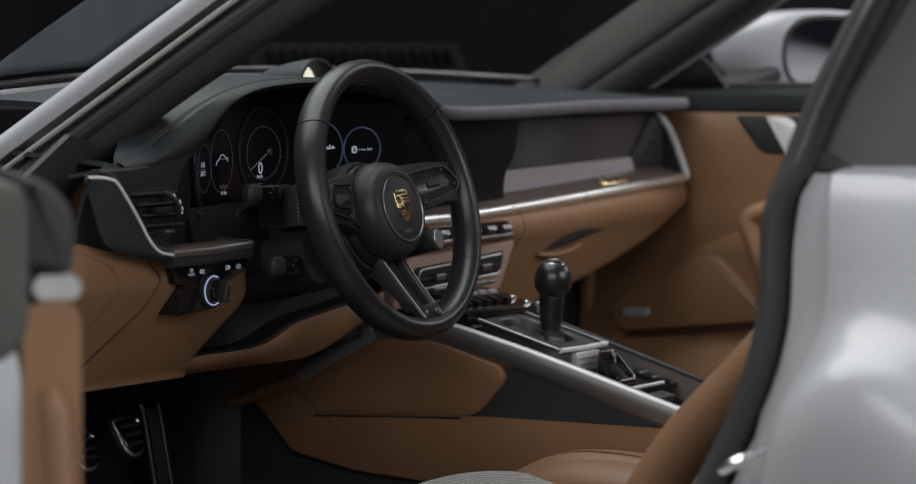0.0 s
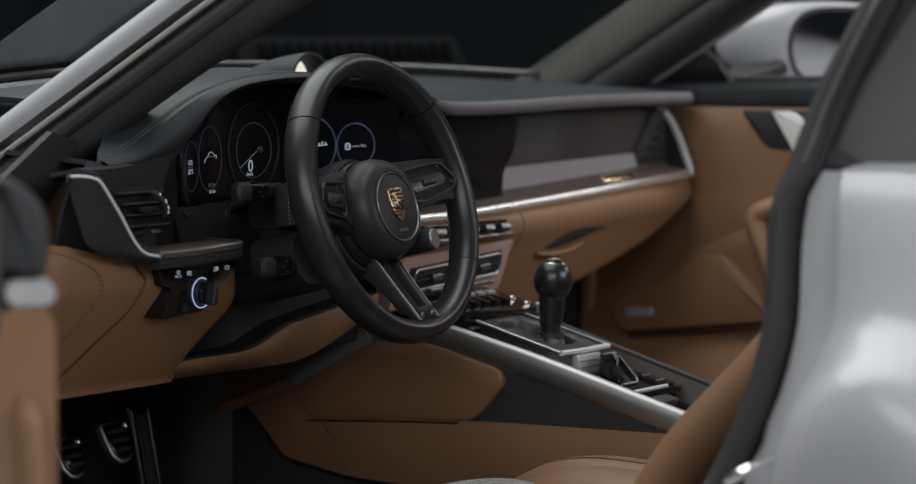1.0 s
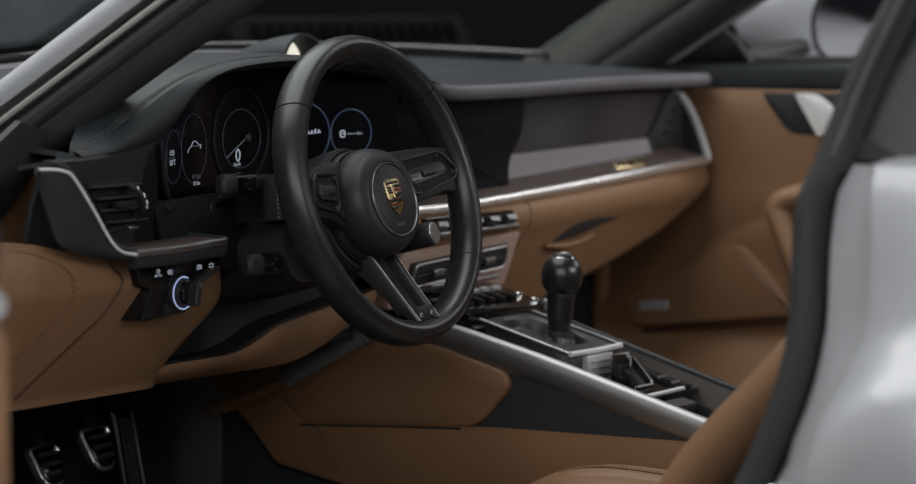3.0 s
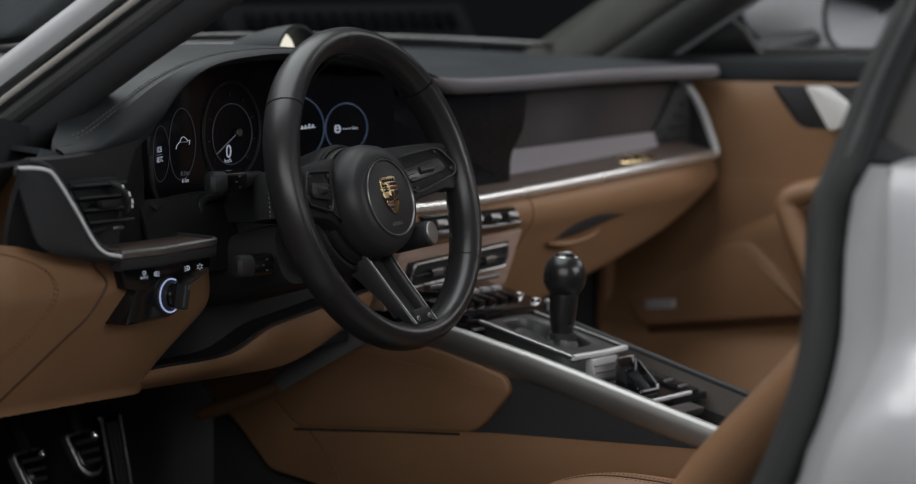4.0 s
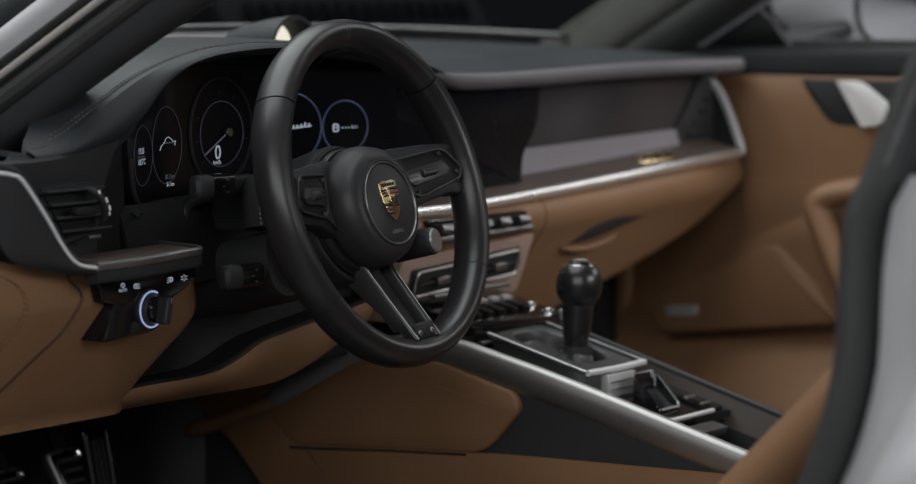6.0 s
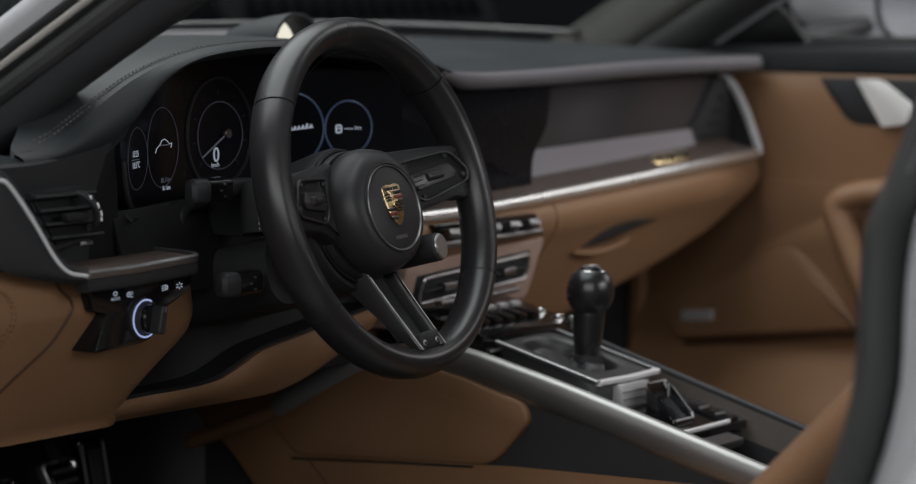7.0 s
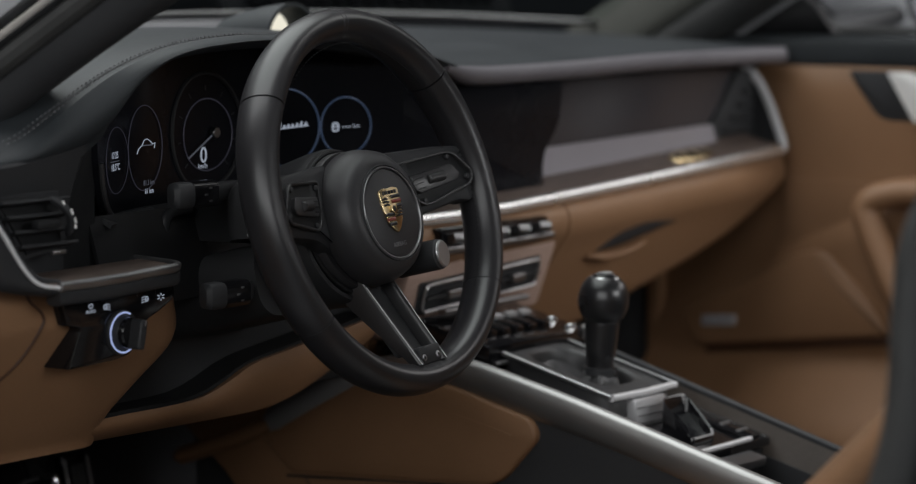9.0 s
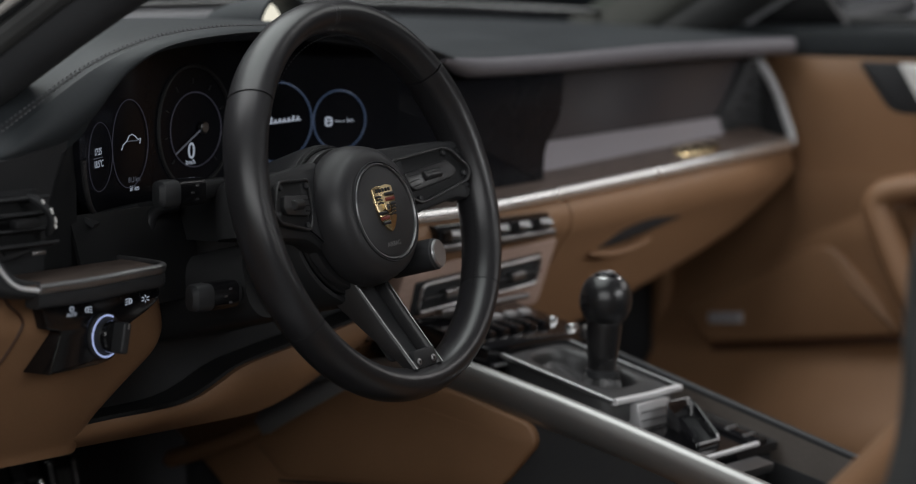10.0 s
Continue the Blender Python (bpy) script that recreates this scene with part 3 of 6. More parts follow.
# sill, floor, firewall, far side
part("sill", sweep([(-0.80, 0.55, 0.27), (-0.80, -0.2, 0.27), (-0.80, -0.75, 0.27)], round_rect(0.14, 0.16, 0.03)), PAINT, body, "pale grey door sill")
part("floor_pan", block((0, -0.25, 0.235), (1.50, 1.9, 0.03), 0.01), CARPET, body, "black carpeted floor")
part("firewall", block((0, 0.66, 0.50), (1.46, 0.05, 0.55), 0.01), CARPET, body, "black carpeted bulkhead")
part("rear_bulkhead", block((0, -1.25, 0.575), (1.40, 0.06, 0.70), 0.02), CARPET, body)
part("far_sill", block((0.80, -0.2, 0.30), (0.14, 1.6, 0.25), 0.03), PAINT, body)
part("cowl_panel", sheet(lambda u, v: Vector((-0.78 + 1.56 * u, 0.60 + 0.5 * v - 0.22 * (0.7 * (2 * u - 1)) ** 2, 0.885 - 0.05 * (2 * u - 1) ** 2 - 0.05 * v)), 12, 4, 0.01), PAINT, body, "pale grey bonnet behind the windscreen")
cowl_grille = part("cowl_grille", block((0.57, 0.72, 0.900), (0.62, 0.012, 0.090), 0.004, Matrix.Rotation(radians(-30), 4, "X")), COWL_BLACK, body, "dark slotted cowl cover behind the windscreen")
for k in range(16):
    part("slot", block((0.31 + 0.034 * k, 0.712, 0.916), (0.018, 0.006, 0.030), 0.002, Matrix.Rotation(radians(-30), 4, "X")), COWL_SLOT, cowl_grille)
part("front_fender", sheet(lambda u, v: Vector((-0.80 - 0.10 * math.sin(v * 1.6), 0.34 + 0.9 * u, 0.85 - 0.03 * u - 0.5 * v)), 6, 8, 0.01), PAINT, body, "pale grey front wing")
part("front_fender", sheet(lambda u, v: Vector((0.80 + 0.10 * math.sin(v * 1.6), 0.34 + 0.9 * u, 0.85 - 0.03 * u - 0.5 * v)), 6, 8, 0.01), PAINT, body)

# ---------------------------------------------------------------- dashboard
dash = thing("dashboard", (-0.05, 0.30, 0.50), "black and tan leather dashboard with wood and silver trim", "dashboard")
edge_z = lerp_curve([(-0.75, 0.798), (-0.735, 0.803), (-0.715, 0.813), (-0.683, 0.830), (-0.607, 0.866), (-0.528, 0.888), (-0.445, 0.896), (-0.376, 0.896), (-0.28, 0.892), (-0.17, 0.880), (-0.08, 0.864), (0.0, 0.853), (0.15, 0.851), (0.40, 0.855), (0.70, 0.855)])
edge_y = lerp_curve([(-0.83, 0.30), (-0.80, 0.225), (-0.775, 0.20), (-0.745, 0.148), (-0.730, 0.130), (-0.712, 0.122), (-0.65, 0.12), (-0.20, 0.12), (-0.10, 0.135), (0.02, 0.172), (0.10, 0.18), (0.70, 0.18)])
hood_z = lerp_curve([(-0.83, 0.782), (-0.80, 0.782), (-0.745, 0.783), (-0.70, 0.785), (-0.649, 0.791), (-0.610, 0.810), (-0.592, 0.832), (-0.570, 0.853), (-0.528, 0.873), (-0.445, 0.882), (-0.376, 0.883), (-0.28, 0.879), (-0.17, 0.866), (-0.08, 0.850), (-0.02, 0.838)])


top_left = lerp_curve([(0.0, -0.745), (0.06, -0.736), (0.15, -0.712), (0.25, -0.690), (0.45, -0.680), (1.0, -0.668)])


def dash_top(u, v):
    x = top_left(v) + (0.70 - top_left(v)) * u
    y0, z0 = edge_y(x) + 0.004, edge_z(x)
    b = screen_base(x * 0.98)
    y1, z1 = b.y - 0.012, b.z - 0.010
    crown = 0.010 * math.sin(math.pi * v) if x < 0 else 0.0
    w = v ** 0.8
    return Vector((x, y0 + (y1 - y0) * v, z0 + (z1 - z0) * w + crown * min(1.0, max(0.0, -x / 0.1))))


def top_at(x, v):
    return dash_top((x - top_left(v)) / (0.70 - top_left(v)), v)


part("dash_top", sheet(dash_top, 100, 28, 0.008), BLACK_LEATHER, dash, "black grained leather dash top", 60)


def cowl_band(u, v):
    """Rolled front of the instrument hood."""
    x = -0.745 + 0.725 * u
    zo, zi = edge_z(x), hood_z(x)
    yo = edge_y(x)
    return Vector((x, yo + 0.004 - 0.014 * math.sin(math.pi * min(1, v * 1.15)) + 0.012 * v * v, zo + (zi - zo) * v))


part("hood_edge", sheet(cowl_band, 80, 8), BLACK_LEATHER, dash, "rolled black leather instrument hood edge", 60)
part("hood_end", sheet(lambda u, v: dash_top(0, 0.3 * u) + Vector((0.004 * v, 0, -0.040 * v)), 14, 4, 0.004), BLACK_LEATHER, dash, "black leather end of the instrument hood", 60)
part("hood_lining", sheet(lambda u, v: cowl_band(u, 1) + Vector((0, 0.085 * v, 0.004 * v)), 60, 3), SOFT_BLACK, dash)
for off in (0.010, 0.016):
    row = [Vector((x, edge_y(x) + off, top_at(x, (off - 0.004) / 0.42).z + 0.0007)) for x in [-0.728 + 0.648 * i / 140 for i in range(141)]]
    st = part("stitching", stitches(row, (0, -0.2, 0.98)), THREAD, dash, "dark grey seam stitching")
    tagged(st, kind="stuff")
seam = [Vector((x, edge_y(x) + 0.013, top_at(x, 0.02).z + 0.0003)) for x in [-0.728 + 0.648 * i / 60 for i in range(61)]]
part("hood_seam", sweep(seam, ring_profile(0.0009, 0.0006, 6)), SOFT_BLACK, dash)
wing_z = lerp_curve([(-0.86, 0.812), (-0.80, 0.806), (-0.765, 0.800), (-0.73, 0.7925), (-0.70, 0.786)])


def dash_wing(u, v):
    """Flat shoulder beside the hood with a soft front edge."""
    x = -0.70 - (0.066 + 0.03 * max(0.0, 2 * v - 1)) * u
    if v < 0.5:
        k = 1 - 2 * v
        return Vector((x, 0.152 + 0.16 * k, wing_z(x) + 0.012 * k))
    k = 2 * v - 1
    return Vector((x, 0.152 - 0.016 * math.sin(1.57 * k), wing_z(x) - 0.003 * k - 0.032 * k * k))


part("dash_wing", sheet(dash_wing, 14, 20, 0.006), BLACK_LEATHER, dash, "black leather shoulder beside the instrument hood", 60)
part("wing_seam", sweep([(-0.745, 0.154, wing_z(-0.745) + 0.0005), (-0.742, 0.20, wing_z(-0.742) + 0.0040), (-0.74, 0.25, wing_z(-0.74) + 0.0080)], ring_profile(0.0008, 0.0008, 6)), VENT_BLACK, dash)
# core that fills the dash behind its faces
part("dash_core", block((-0.20, 0.40, 0.69), (1.08, 0.26, 0.25), 0.02), SOFT_BLACK, dash)
part("dash_core", block((0.50, 0.40, 0.77), (0.36, 0.26, 0.11), 0.02), SOFT_BLACK, dash)

# ---- passenger's side: lip, upper and lower panel, wood shelf, bright edge
lip = [Vector((x, edge_y(x) - 0.002, edge_z(x) - 0.010)) for x in [-0.085 + 0.780 * i / 36 for i in range(37)]]
part("dash_lip", sweep(lip, round_rect(0.022, 0.019, 0.008, 5), up=(0, 0.25, 0.97), scales=[0.4, 0.6, 0.75, 0.9] + [1.0] * 33), LIP_SHEEN, dash, "rounded black leather lip, its mauve sheen put into the colour")
# The upper strip has a darker base colour than the lower one.
part("upper_panel", sheet(lambda u, v: Vector((-0.10 + 0.80 * u, 0.222 - 0.008 * v, 0.842 - 0.100 * v)), 4, 4, 0.004), PANEL_DARK, dash, "dark glossy upper dash panel")
part("lower_panel", sheet(lambda u, v: Vector((-0.10 + (0.675 + 0.02 * v) * u, 0.205 - 0.002 * v, 0.7465 + 0.016 * u - 0.040 * v)), 4, 4, 0.008), PANEL_GREY, dash, "paler grey-mauve lower dash panel")


def shelf_z(x):
    return 0.7005 + 0.050 * max(0.0, x) ** 1.15 - 0.004


part("wood_shelf", sheet(lambda u, v: Vector((-0.22 + 0.885 * u, 0.166 + 0.045 * v, shelf_z(-0.22 + 0.885 * u) + 0.006 + 0.014 * v)), 16, 3, 0.006), WOOD, dash, "open-pore brown wood shelf strip")
part("bright_edge", sweep([(x, 0.160, shelf_z(x) - 0.0005) for x in [-0.22 + 0.885 * i / 24 for i in range(25)]], round_rect(0.013, 0.013, 0.004), up=(0, 0.3, 0.95)), SILVER, dash, "satin silver dash edge strip")
part("badge_plate", plate([(0.046 * math.cos(t), 0.013 * math.sin(t)) for t in [2 * math.pi * i / 32 for i in range(32)]], lambda a, b, c: Vector((0.488 + a, 0.183 + b, shelf_z(0.488 + a) + 0.0145 + 0.31 * b + c)), 0.006, 0.002, dome=0.002), GOLD, dash, "small oval gold-coloured badge plate")
# right-hand air outlet with its silver surround
vent = part("air_outlet", plate(fillet([(0.556, 0.742), (0.612, 0.786), (0.650, 0.826), (0.690, 0.826), (0.690, 0.738)], 0.006), lambda a, b, c: Vector((a, 0.210 - c, b)), 0.02, 0.004), SOFT_BLACK, dash, "black side air outlet")
for k in range(4):
    part("slat", block((0.640 + 0.008 * k, 0.207, 0.752 + 0.016 * k), (0.058 - 0.014 * k, 0.008, 0.0025), 0.001, Matrix.Rotation(radians(-18), 4, "X")), PLASTIC, vent)
surround = catmull([(0.676, 0.232, 0.834), (0.684, 0.208, 0.818), (0.689, 0.192, 0.790), (0.691, 0.180, 0.760), (0.690, 0.170, 0.736), (0.676, 0.162, 0.7285), (0.655, 0.160, 0.727)], 5)
part("outlet_surround", sweep(surround, round_rect(0.010, 0.009, 0.003), up=(1, 0, 0)), BRIGHT_EDGE, dash, "satin silver outlet surround")
part("outlet_cheek", sheet(lambda u, v: surround[round(u * 20)].lerp(Vector((surround[round(u * 20)].x, 0.236, surround[round(u * 20)].z)), v) + Vector((-0.003, 0.003, 0)), 20, 3, 0.003), SOFT_BLACK, dash, "black outlet cheek", 50)
part("dash_end", block((0.705, 0.34, 0.775), (0.022, 0.24, 0.12), 0.008), BLACK_LEATHER, dash)
# centre screen
part("centre_screen", plate(fillet([(-0.16, 0.708), (0.175, 0.710), (0.177, 0.750), (0.206, 0.778), (0.218, 0.834), (-0.16, 0.834)], [0.004, 0.003, 0.014, 0.03, 0.020, 0.004]), lambda a, b, c: Vector((a, 0.186 - c - 0.02 * (a - 0.2), b)), 0.03, 0.004), SCREEN, dash, "black centre screen, switched off")


panel_foot = lerp_curve([(-0.12, 0.480), (0.17, 0.515), (0.30, 0.545), (0.40, 0.574), (0.55, 0.622), (0.62, 0.652), (0.66, 0.674), (0.70, 0.694)])


def tan_panel(x0, x1, n):
    """Padded dash front: a roll at the top, then falling back, cut off along a rising lower edge."""
    prof = catmull([(0.176, 0.694, 0), (0.158, 0.690, 0), (0.149, 0.678, 0), (0.150, 0.660, 0), (0.166, 0.638, 0), (0.186, 0.605, 0), (0.212, 0.560, 0), (0.245, 0.515, 0), (0.30, 0.470, 0)], 3)

    def at(x, k):
        k = min(k, len(prof) - 1.001)
        q = prof[int(k)].lerp(prof[int(k) + 1], k - int(k))
        return q.x, q.y + (shelf_z(x) - 0.6965) * (1 - 0.7 * k / (len(prof) - 1))

    def f(u, v):
        x = x0 + (x1 - x0) * u
        last = next((0.1 * i for i in range(240) if at(x, 0.1 * i)[1] < panel_foot(x)), len(prof) - 1.0)
        y, z = at(x, min(1.0, v / 0.86) * last)
        curl = max(0.0, (v - 0.86) / 0.14)
        return Vector((x, y + 0.030 * curl + 0.024 * max(0.0, (x - 0.52) / 0.18) ** 2, z - 0.004 * math.sin(curl * math.pi / 2)))
    return sheet(f, n, 36, 0.010)


part("centre_panel", tan_panel(-0.115, 0.168, 8), TAN, dash, "tan leather centre dash panel", 60)
part("glovebox", tan_panel(0.1705, 0.70, 40), TAN, dash, "tan leather glovebox front", 60)
part("glovebox_handle", plate(fillet([(0.258, 0.634), (0.300, 0.637), (0.345, 0.646), (0.408, 0.660), (0.345, 0.663), (0.295, 0.655)], [0.003, 0.01, 0.01, 0.002, 0.02, 0.02]), lambda a, b, c: Vector((a, 0.1660 - (b - 0.64) * 0.62 - c, b)), 0.01, 0.001), PLASTIC, dash, "dark recessed glovebox handle")
part("handle_lip", sweep(catmull([(0.238, 0.169, 0.630), (0.275, 0.163, 0.628), (0.315, 0.161, 0.632), (0.352, 0.161, 0.640)], 4), ring_profile(0.0050, 0.0045, 10), scales=[0.4, 0.7] + [1.0] * 9 + [0.7, 0.4]), TAN, dash)
# toggle row
part("toggle_base", block((0.015, 0.150, 0.6765), (0.20, 0.020, 0.022), 0.004), PIANO, dash)
for k in range(5):
    part("toggle", sweep([(-0.066 + 0.040 * k + d, 0.136 - 0.003 * (d > 0), 0.6775) for d in (-0.0095, 0, 0.0095)], round_rect(0.012, 0.010, 0.003), up=(0, 0.35, 0.93)), DARK_SILVER, dash, "dark alloy toggle switch")
part("toggle_bar", sweep([(-0.09, 0.139, 0.6655), (0.012, 0.137, 0.6655), (0.118, 0.139, 0.6665)], round_rect(0.010, 0.008, 0.003)), DARK_SILVER, dash, "dark alloy bar")
# centre air outlets in a wood frame


def cvent(a, b, c):
    return Vector((a, 0.158 + (0.64 - b) * 0.25 - c, b))


out = fillet([(-0.129, 0.572), (0.141, 0.584), (0.155, 0.658), (-0.118, 0.646)], 0.010)
cv = part("centre_outlet", plate(out, cvent, 0.03, 0.004), FRAME_WOOD, dash, "pale brown wood frame of the centre air outlets")
for x0, x1 in ((-0.098, 0.008), (0.020, 0.124)):
    def hole(s, t, x0=x0, x1=x1):
        x = x0 + (x1 - x0) * s
        return x, 0.594 + 0.049 * (x + 0.115) / 0.9 + 0.036 * t
    part("outlet_well", plate(fillet([hole(0, 0), hole(1, 0), hole(1, 1), hole(0, 1)], 0.004), lambda a, b, c: cvent(a, b, c + 0.002), 0.004, 0.001), SOFT_BLACK, cv)
    loop = fillet([hole(0.06, 0.10), hole(0.94, 0.10), hole(0.94, 0.90), hole(0.06, 0.90)], 0.008)
    part("outlet_bar", sweep([cvent(a, b, 0.006) for a, b in loop], ring_profile(0.0017, 0.0017, 8), up=(0, -1, 0.2), loop=True), GREY_TOGGLE, cv, "brushed alloy outlet bar")
    part("slat", sweep([cvent(*hole(0.08, 0.5), 0.005), cvent(*hole(0.92, 0.5), 0.005)], round_rect(0.010, 0.003, 0.001)), PLASTIC, cv)
    part("outlet_tab", sweep([cvent(*hole(0.40, 0.5), 0.008), cvent(*hole(0.62, 0.5), 0.008)], round_rect(0.010, 0.009, 0.002)), DARK_SILVER, cv)

# ---- driver's side: outlet, wood ledge, knee panel
bez = catmull([(-0.870, 0.090, 0.787), (-0.852, 0.088, 0.7865), (-0.836, 0.086, 0.784), (-0.822, 0.085, 0.777), (-0.791, 0.085, 0.742), (-0.765, 0.085, 0.709), (-0.747, 0.084, 0.6945), (-0.722, 0.083, 0.689)], 6)
part("bezel_edge", sweep(bez, round_rect(0.0034, 0.0036, 0.0014), up=(0.5, 0, 0.85)), BRIGHT_EDGE, dash, "satin silver bezel edge")
outer = catmull([(-0.872, 0.092, 0.785), (-0.864, 0.094, 0.772), (-0.854, 0.096, 0.752), (-0.843, 0.097, 0.730), (-0.830, 0.097, 0.708), (-0.806, 0.096, 0.697), (-0.76, 0.094, 0.686), (-0.716, 0.090, 0.680)], 6)


def bezel_face(u, v):
    k = u * (len(bez) - 1)
    i = min(len(bez) - 2, int(k))
    a, b = bez[i].lerp(bez[i + 1], k - i), outer[i].lerp(outer[i + 1], k - i)
    return a.lerp(b, v) + Vector((0, 0.002 - 0.005 * math.sin(math.pi * v), 0))


part("bezel_face", sheet(bezel_face, 42, 8, 0.008), PLASTIC, dash, "black slanted outlet bezel", 60)
part("bezel_inner", sweep([q + Vector((0.006, 0.030, 0.003)) for q in bez[6:]], round_rect(0.052, 0.005, 0.002), up=(0.79, 0, 0.61)), SOFT_BLACK, dash)
part("wood_ledge", sheet(lambda u, v: Vector((-0.742 + (0.172 + 0.014 * math.sin(v * 1.5)) * u + 0.02 * v * (1 - u), 0.085 + 0.058 * v, 0.6935 + 0.002 * u + 0.001 * v)), 14, 6, 0.005), WOOD, dash, "open-pore brown wood ledge")
ledge = catmull([(-0.724, 0.083, 0.690), (-0.66, 0.082, 0.6905), (-0.60, 0.082, 0.693), (-0.576, 0.083, 0.6935), (-0.565, 0.088, 0.694), (-0.559, 0.100, 0.6945), (-0.555, 0.125, 0.695), (-0.552, 0.150, 0.6955)], 5)
part("ledge_edge", sweep(ledge, round_rect(0.007, 0.0085, 0.0025), up=(0, -0.3, 0.95)), RAIL_DIM, dash, "satin grey ledge edge")
part("ledge_base", sweep([q + Vector((0, 0.007, -0.0095)) for q in ledge], round_rect(0.016, 0.014, 0.004), up=(0, 0, 1)), PLASTIC, dash)
# black lining between the hood, the outlet and the cluster
hood_at = lerp_curve([(-0.83, 0.788), (-0.745, 0.789), (-0.68, 0.797), (-0.64, 0.802), (-0.62, 0.806)])
part("outlet_lining", sheet(lambda u, v: Vector((-0.825 + 0.186 * u, 0.118 + 0.030 * math.sin(v * 1.57) + 0.03 * max(0, u - 0.7), hood_at(-0.825 + 0.186 * u) + 0.003 + (0.690 - hood_at(-0.825 + 0.186 * u)) * v)), 24, 10, 0.006), SOFT_BLACK, dash, "black outlet lining", 60)
part("cluster_lining", sheet(lambda u, v: Vector((-0.642 + 0.046 * u, (0.129 + 0.028 * math.sin(v * 1.57)) * (1 - u) + 0.158 * u, hood_z(-0.642 + 0.050 * u) + 0.002 - (hood_z(-0.642 + 0.050 * u) - 0.692) * v)), 8, 10, 0.004), VENT_BLACK, dash, "black lining beside the instruments", 60)
part("cluster_apron", sheet(lambda u, v: Vector((-0.604 + 0.175 * u, 0.160 - 0.020 * math.sin(v * 1.57) + 0.02 * u * u, 0.737 - 0.085 * v)), 16, 8, 0.004), VENT_BLACK, dash, "black apron under the instruments", 60)
part("apron_edge", sweep(catmull([(-0.497, 0.165, 0.700), (-0.494, 0.165, 0.718), (-0.4885, 0.165, 0.7295), (-0.4745, 0.165, 0.734), (-0.455, 0.167, 0.735)], 5), ring_profile(0.006, 0.005, 10), up=(0, -1, 0)), PLASTIC, dash, "rounded grey-black edge beside the column", 60)
lvent = part("air_outlet", sweep([(-0.752, 0.132, 0.765), (-0.676, 0.132, 0.762), (-0.672, 0.132, 0.720), (-0.715, 0.132, 0.714)], round_rect(0.012, 0.004, 0.0015), up=(0, -1, 0), loop=True), PLASTIC, dash, "black side air outlet")
part("outlet_well", plate([(-0.752, 0.765), (-0.676, 0.762), (-0.672, 0.720), (-0.715, 0.714)], lambda a, b, c: Vector((a, 0.128 - c, b)), 0.02, 0.001), VENT_BLACK, lvent)
for k in range(4):
    part("slat", block((-0.700 - 0.0055 * k, 0.121, 0.7215 + 0.0130 * k), (0.072 + 0.004 * k, 0.014, 0.0028), 0.0012, Matrix.Rotation(radians(-16), 4, "X")), PLASTIC, lvent)
part("outlet_tab", block((-0.708, 0.112, 0.7415), (0.030, 0.010, 0.008), 0.003), VENT_BLACK, lvent)
part("outlet_trim", sweep(catmull([(-0.692, 0.1215, 0.7145), (-0.684, 0.120, 0.7150), (-0.676, 0.121, 0.7146)], 3), round_rect(0.004, 0.004, 0.0015), up=(0, -1, 0)), GREY_TOGGLE, lvent, "small bright outlet inlay")
wheel_pts = catmull([(-0.700, 0.118, 0.764), (-0.693, 0.110, 0.758), (-0.684, 0.107, 0.748), (-0.679, 0.110, 0.738), (-0.676, 0.118, 0.729)], 4)
tw = part("thumbwheel", sweep(wheel_pts, round_rect(0.007, 0.006, 0.002), up=(1, 0, 0.3), scales=[0.4, 0.7] + [1] * (len(wheel_pts) - 4) + [0.7, 0.4]), PLASTIC, dash, "ribbed black thumbwheel")
for k in (4, 7, 10, 12):
    part("tick", block(wheel_pts[k] + Vector((0.001, -0.0036, 0.0)), (0.0022, 0.0016, 0.0052), 0.0005, Matrix.Rotation(radians(-25), 4, "Y")), SILVER_PAINT, tw)

knee_top = lerp_curve([(-0.95, 0.713), (-0.867, 0.709), (-0.835, 0.705), (-0.804, 0.698), (-0.773, 0.692), (-0.748, 0.688), (-0.722, 0.685), (-0.50, 0.688)])
knee_right = lerp_curve([(0.515, -0.640), (0.545, -0.615), (0.561, -0.593), (0.586, -0.553), (0.605, -0.521), (0.617, -0.507), (0.633, -0.499), (0.659, -0.501), (0.682, -0.514), (0.72, -0.520)])


def knee(u, v):
    """Padded knee panel, cut away under the column."""
    zc = 0.688 - 0.166 * v
    x = -0.95 + (knee_right(zc) + 1.42 * (knee_y(zc) - 0.13) + 0.95) * u
    z = knee_top(x) - (knee_top(x) - 0.522) * v
    return Vector((x, knee_y(z) + 0.016 * max(0, (u - 0.92) / 0.08) ** 2 + 0.25 * max(0.0, -0.842 - x), z))


def knee_y(z):
    return 0.188 - 0.068 * min(1.0, max(0.0, (z - 0.53) / 0.12)) ** 0.9 + 0.010 * min(0.6, max(0.0, (z - 0.67) / 0.05)) ** 2


part("dash_cheek", sheet(lambda u, v: Vector((-0.80 + 0.16 * u, 0.222 + 0.012 * math.sin(math.pi * u), 0.670 + 0.120 * v)), 10, 8, 0.006), TAN, dash, "tan leather end of the dashboard", 60)
part("knee_panel", sheet(knee, 60, 30, 0.012), TAN, dash, "tan leather knee panel", 60)


def on_knee(x, z):
    return Vector((x + 1.42 * (knee_y(z) - 0.12), knee_y(z) - 0.0008, z))


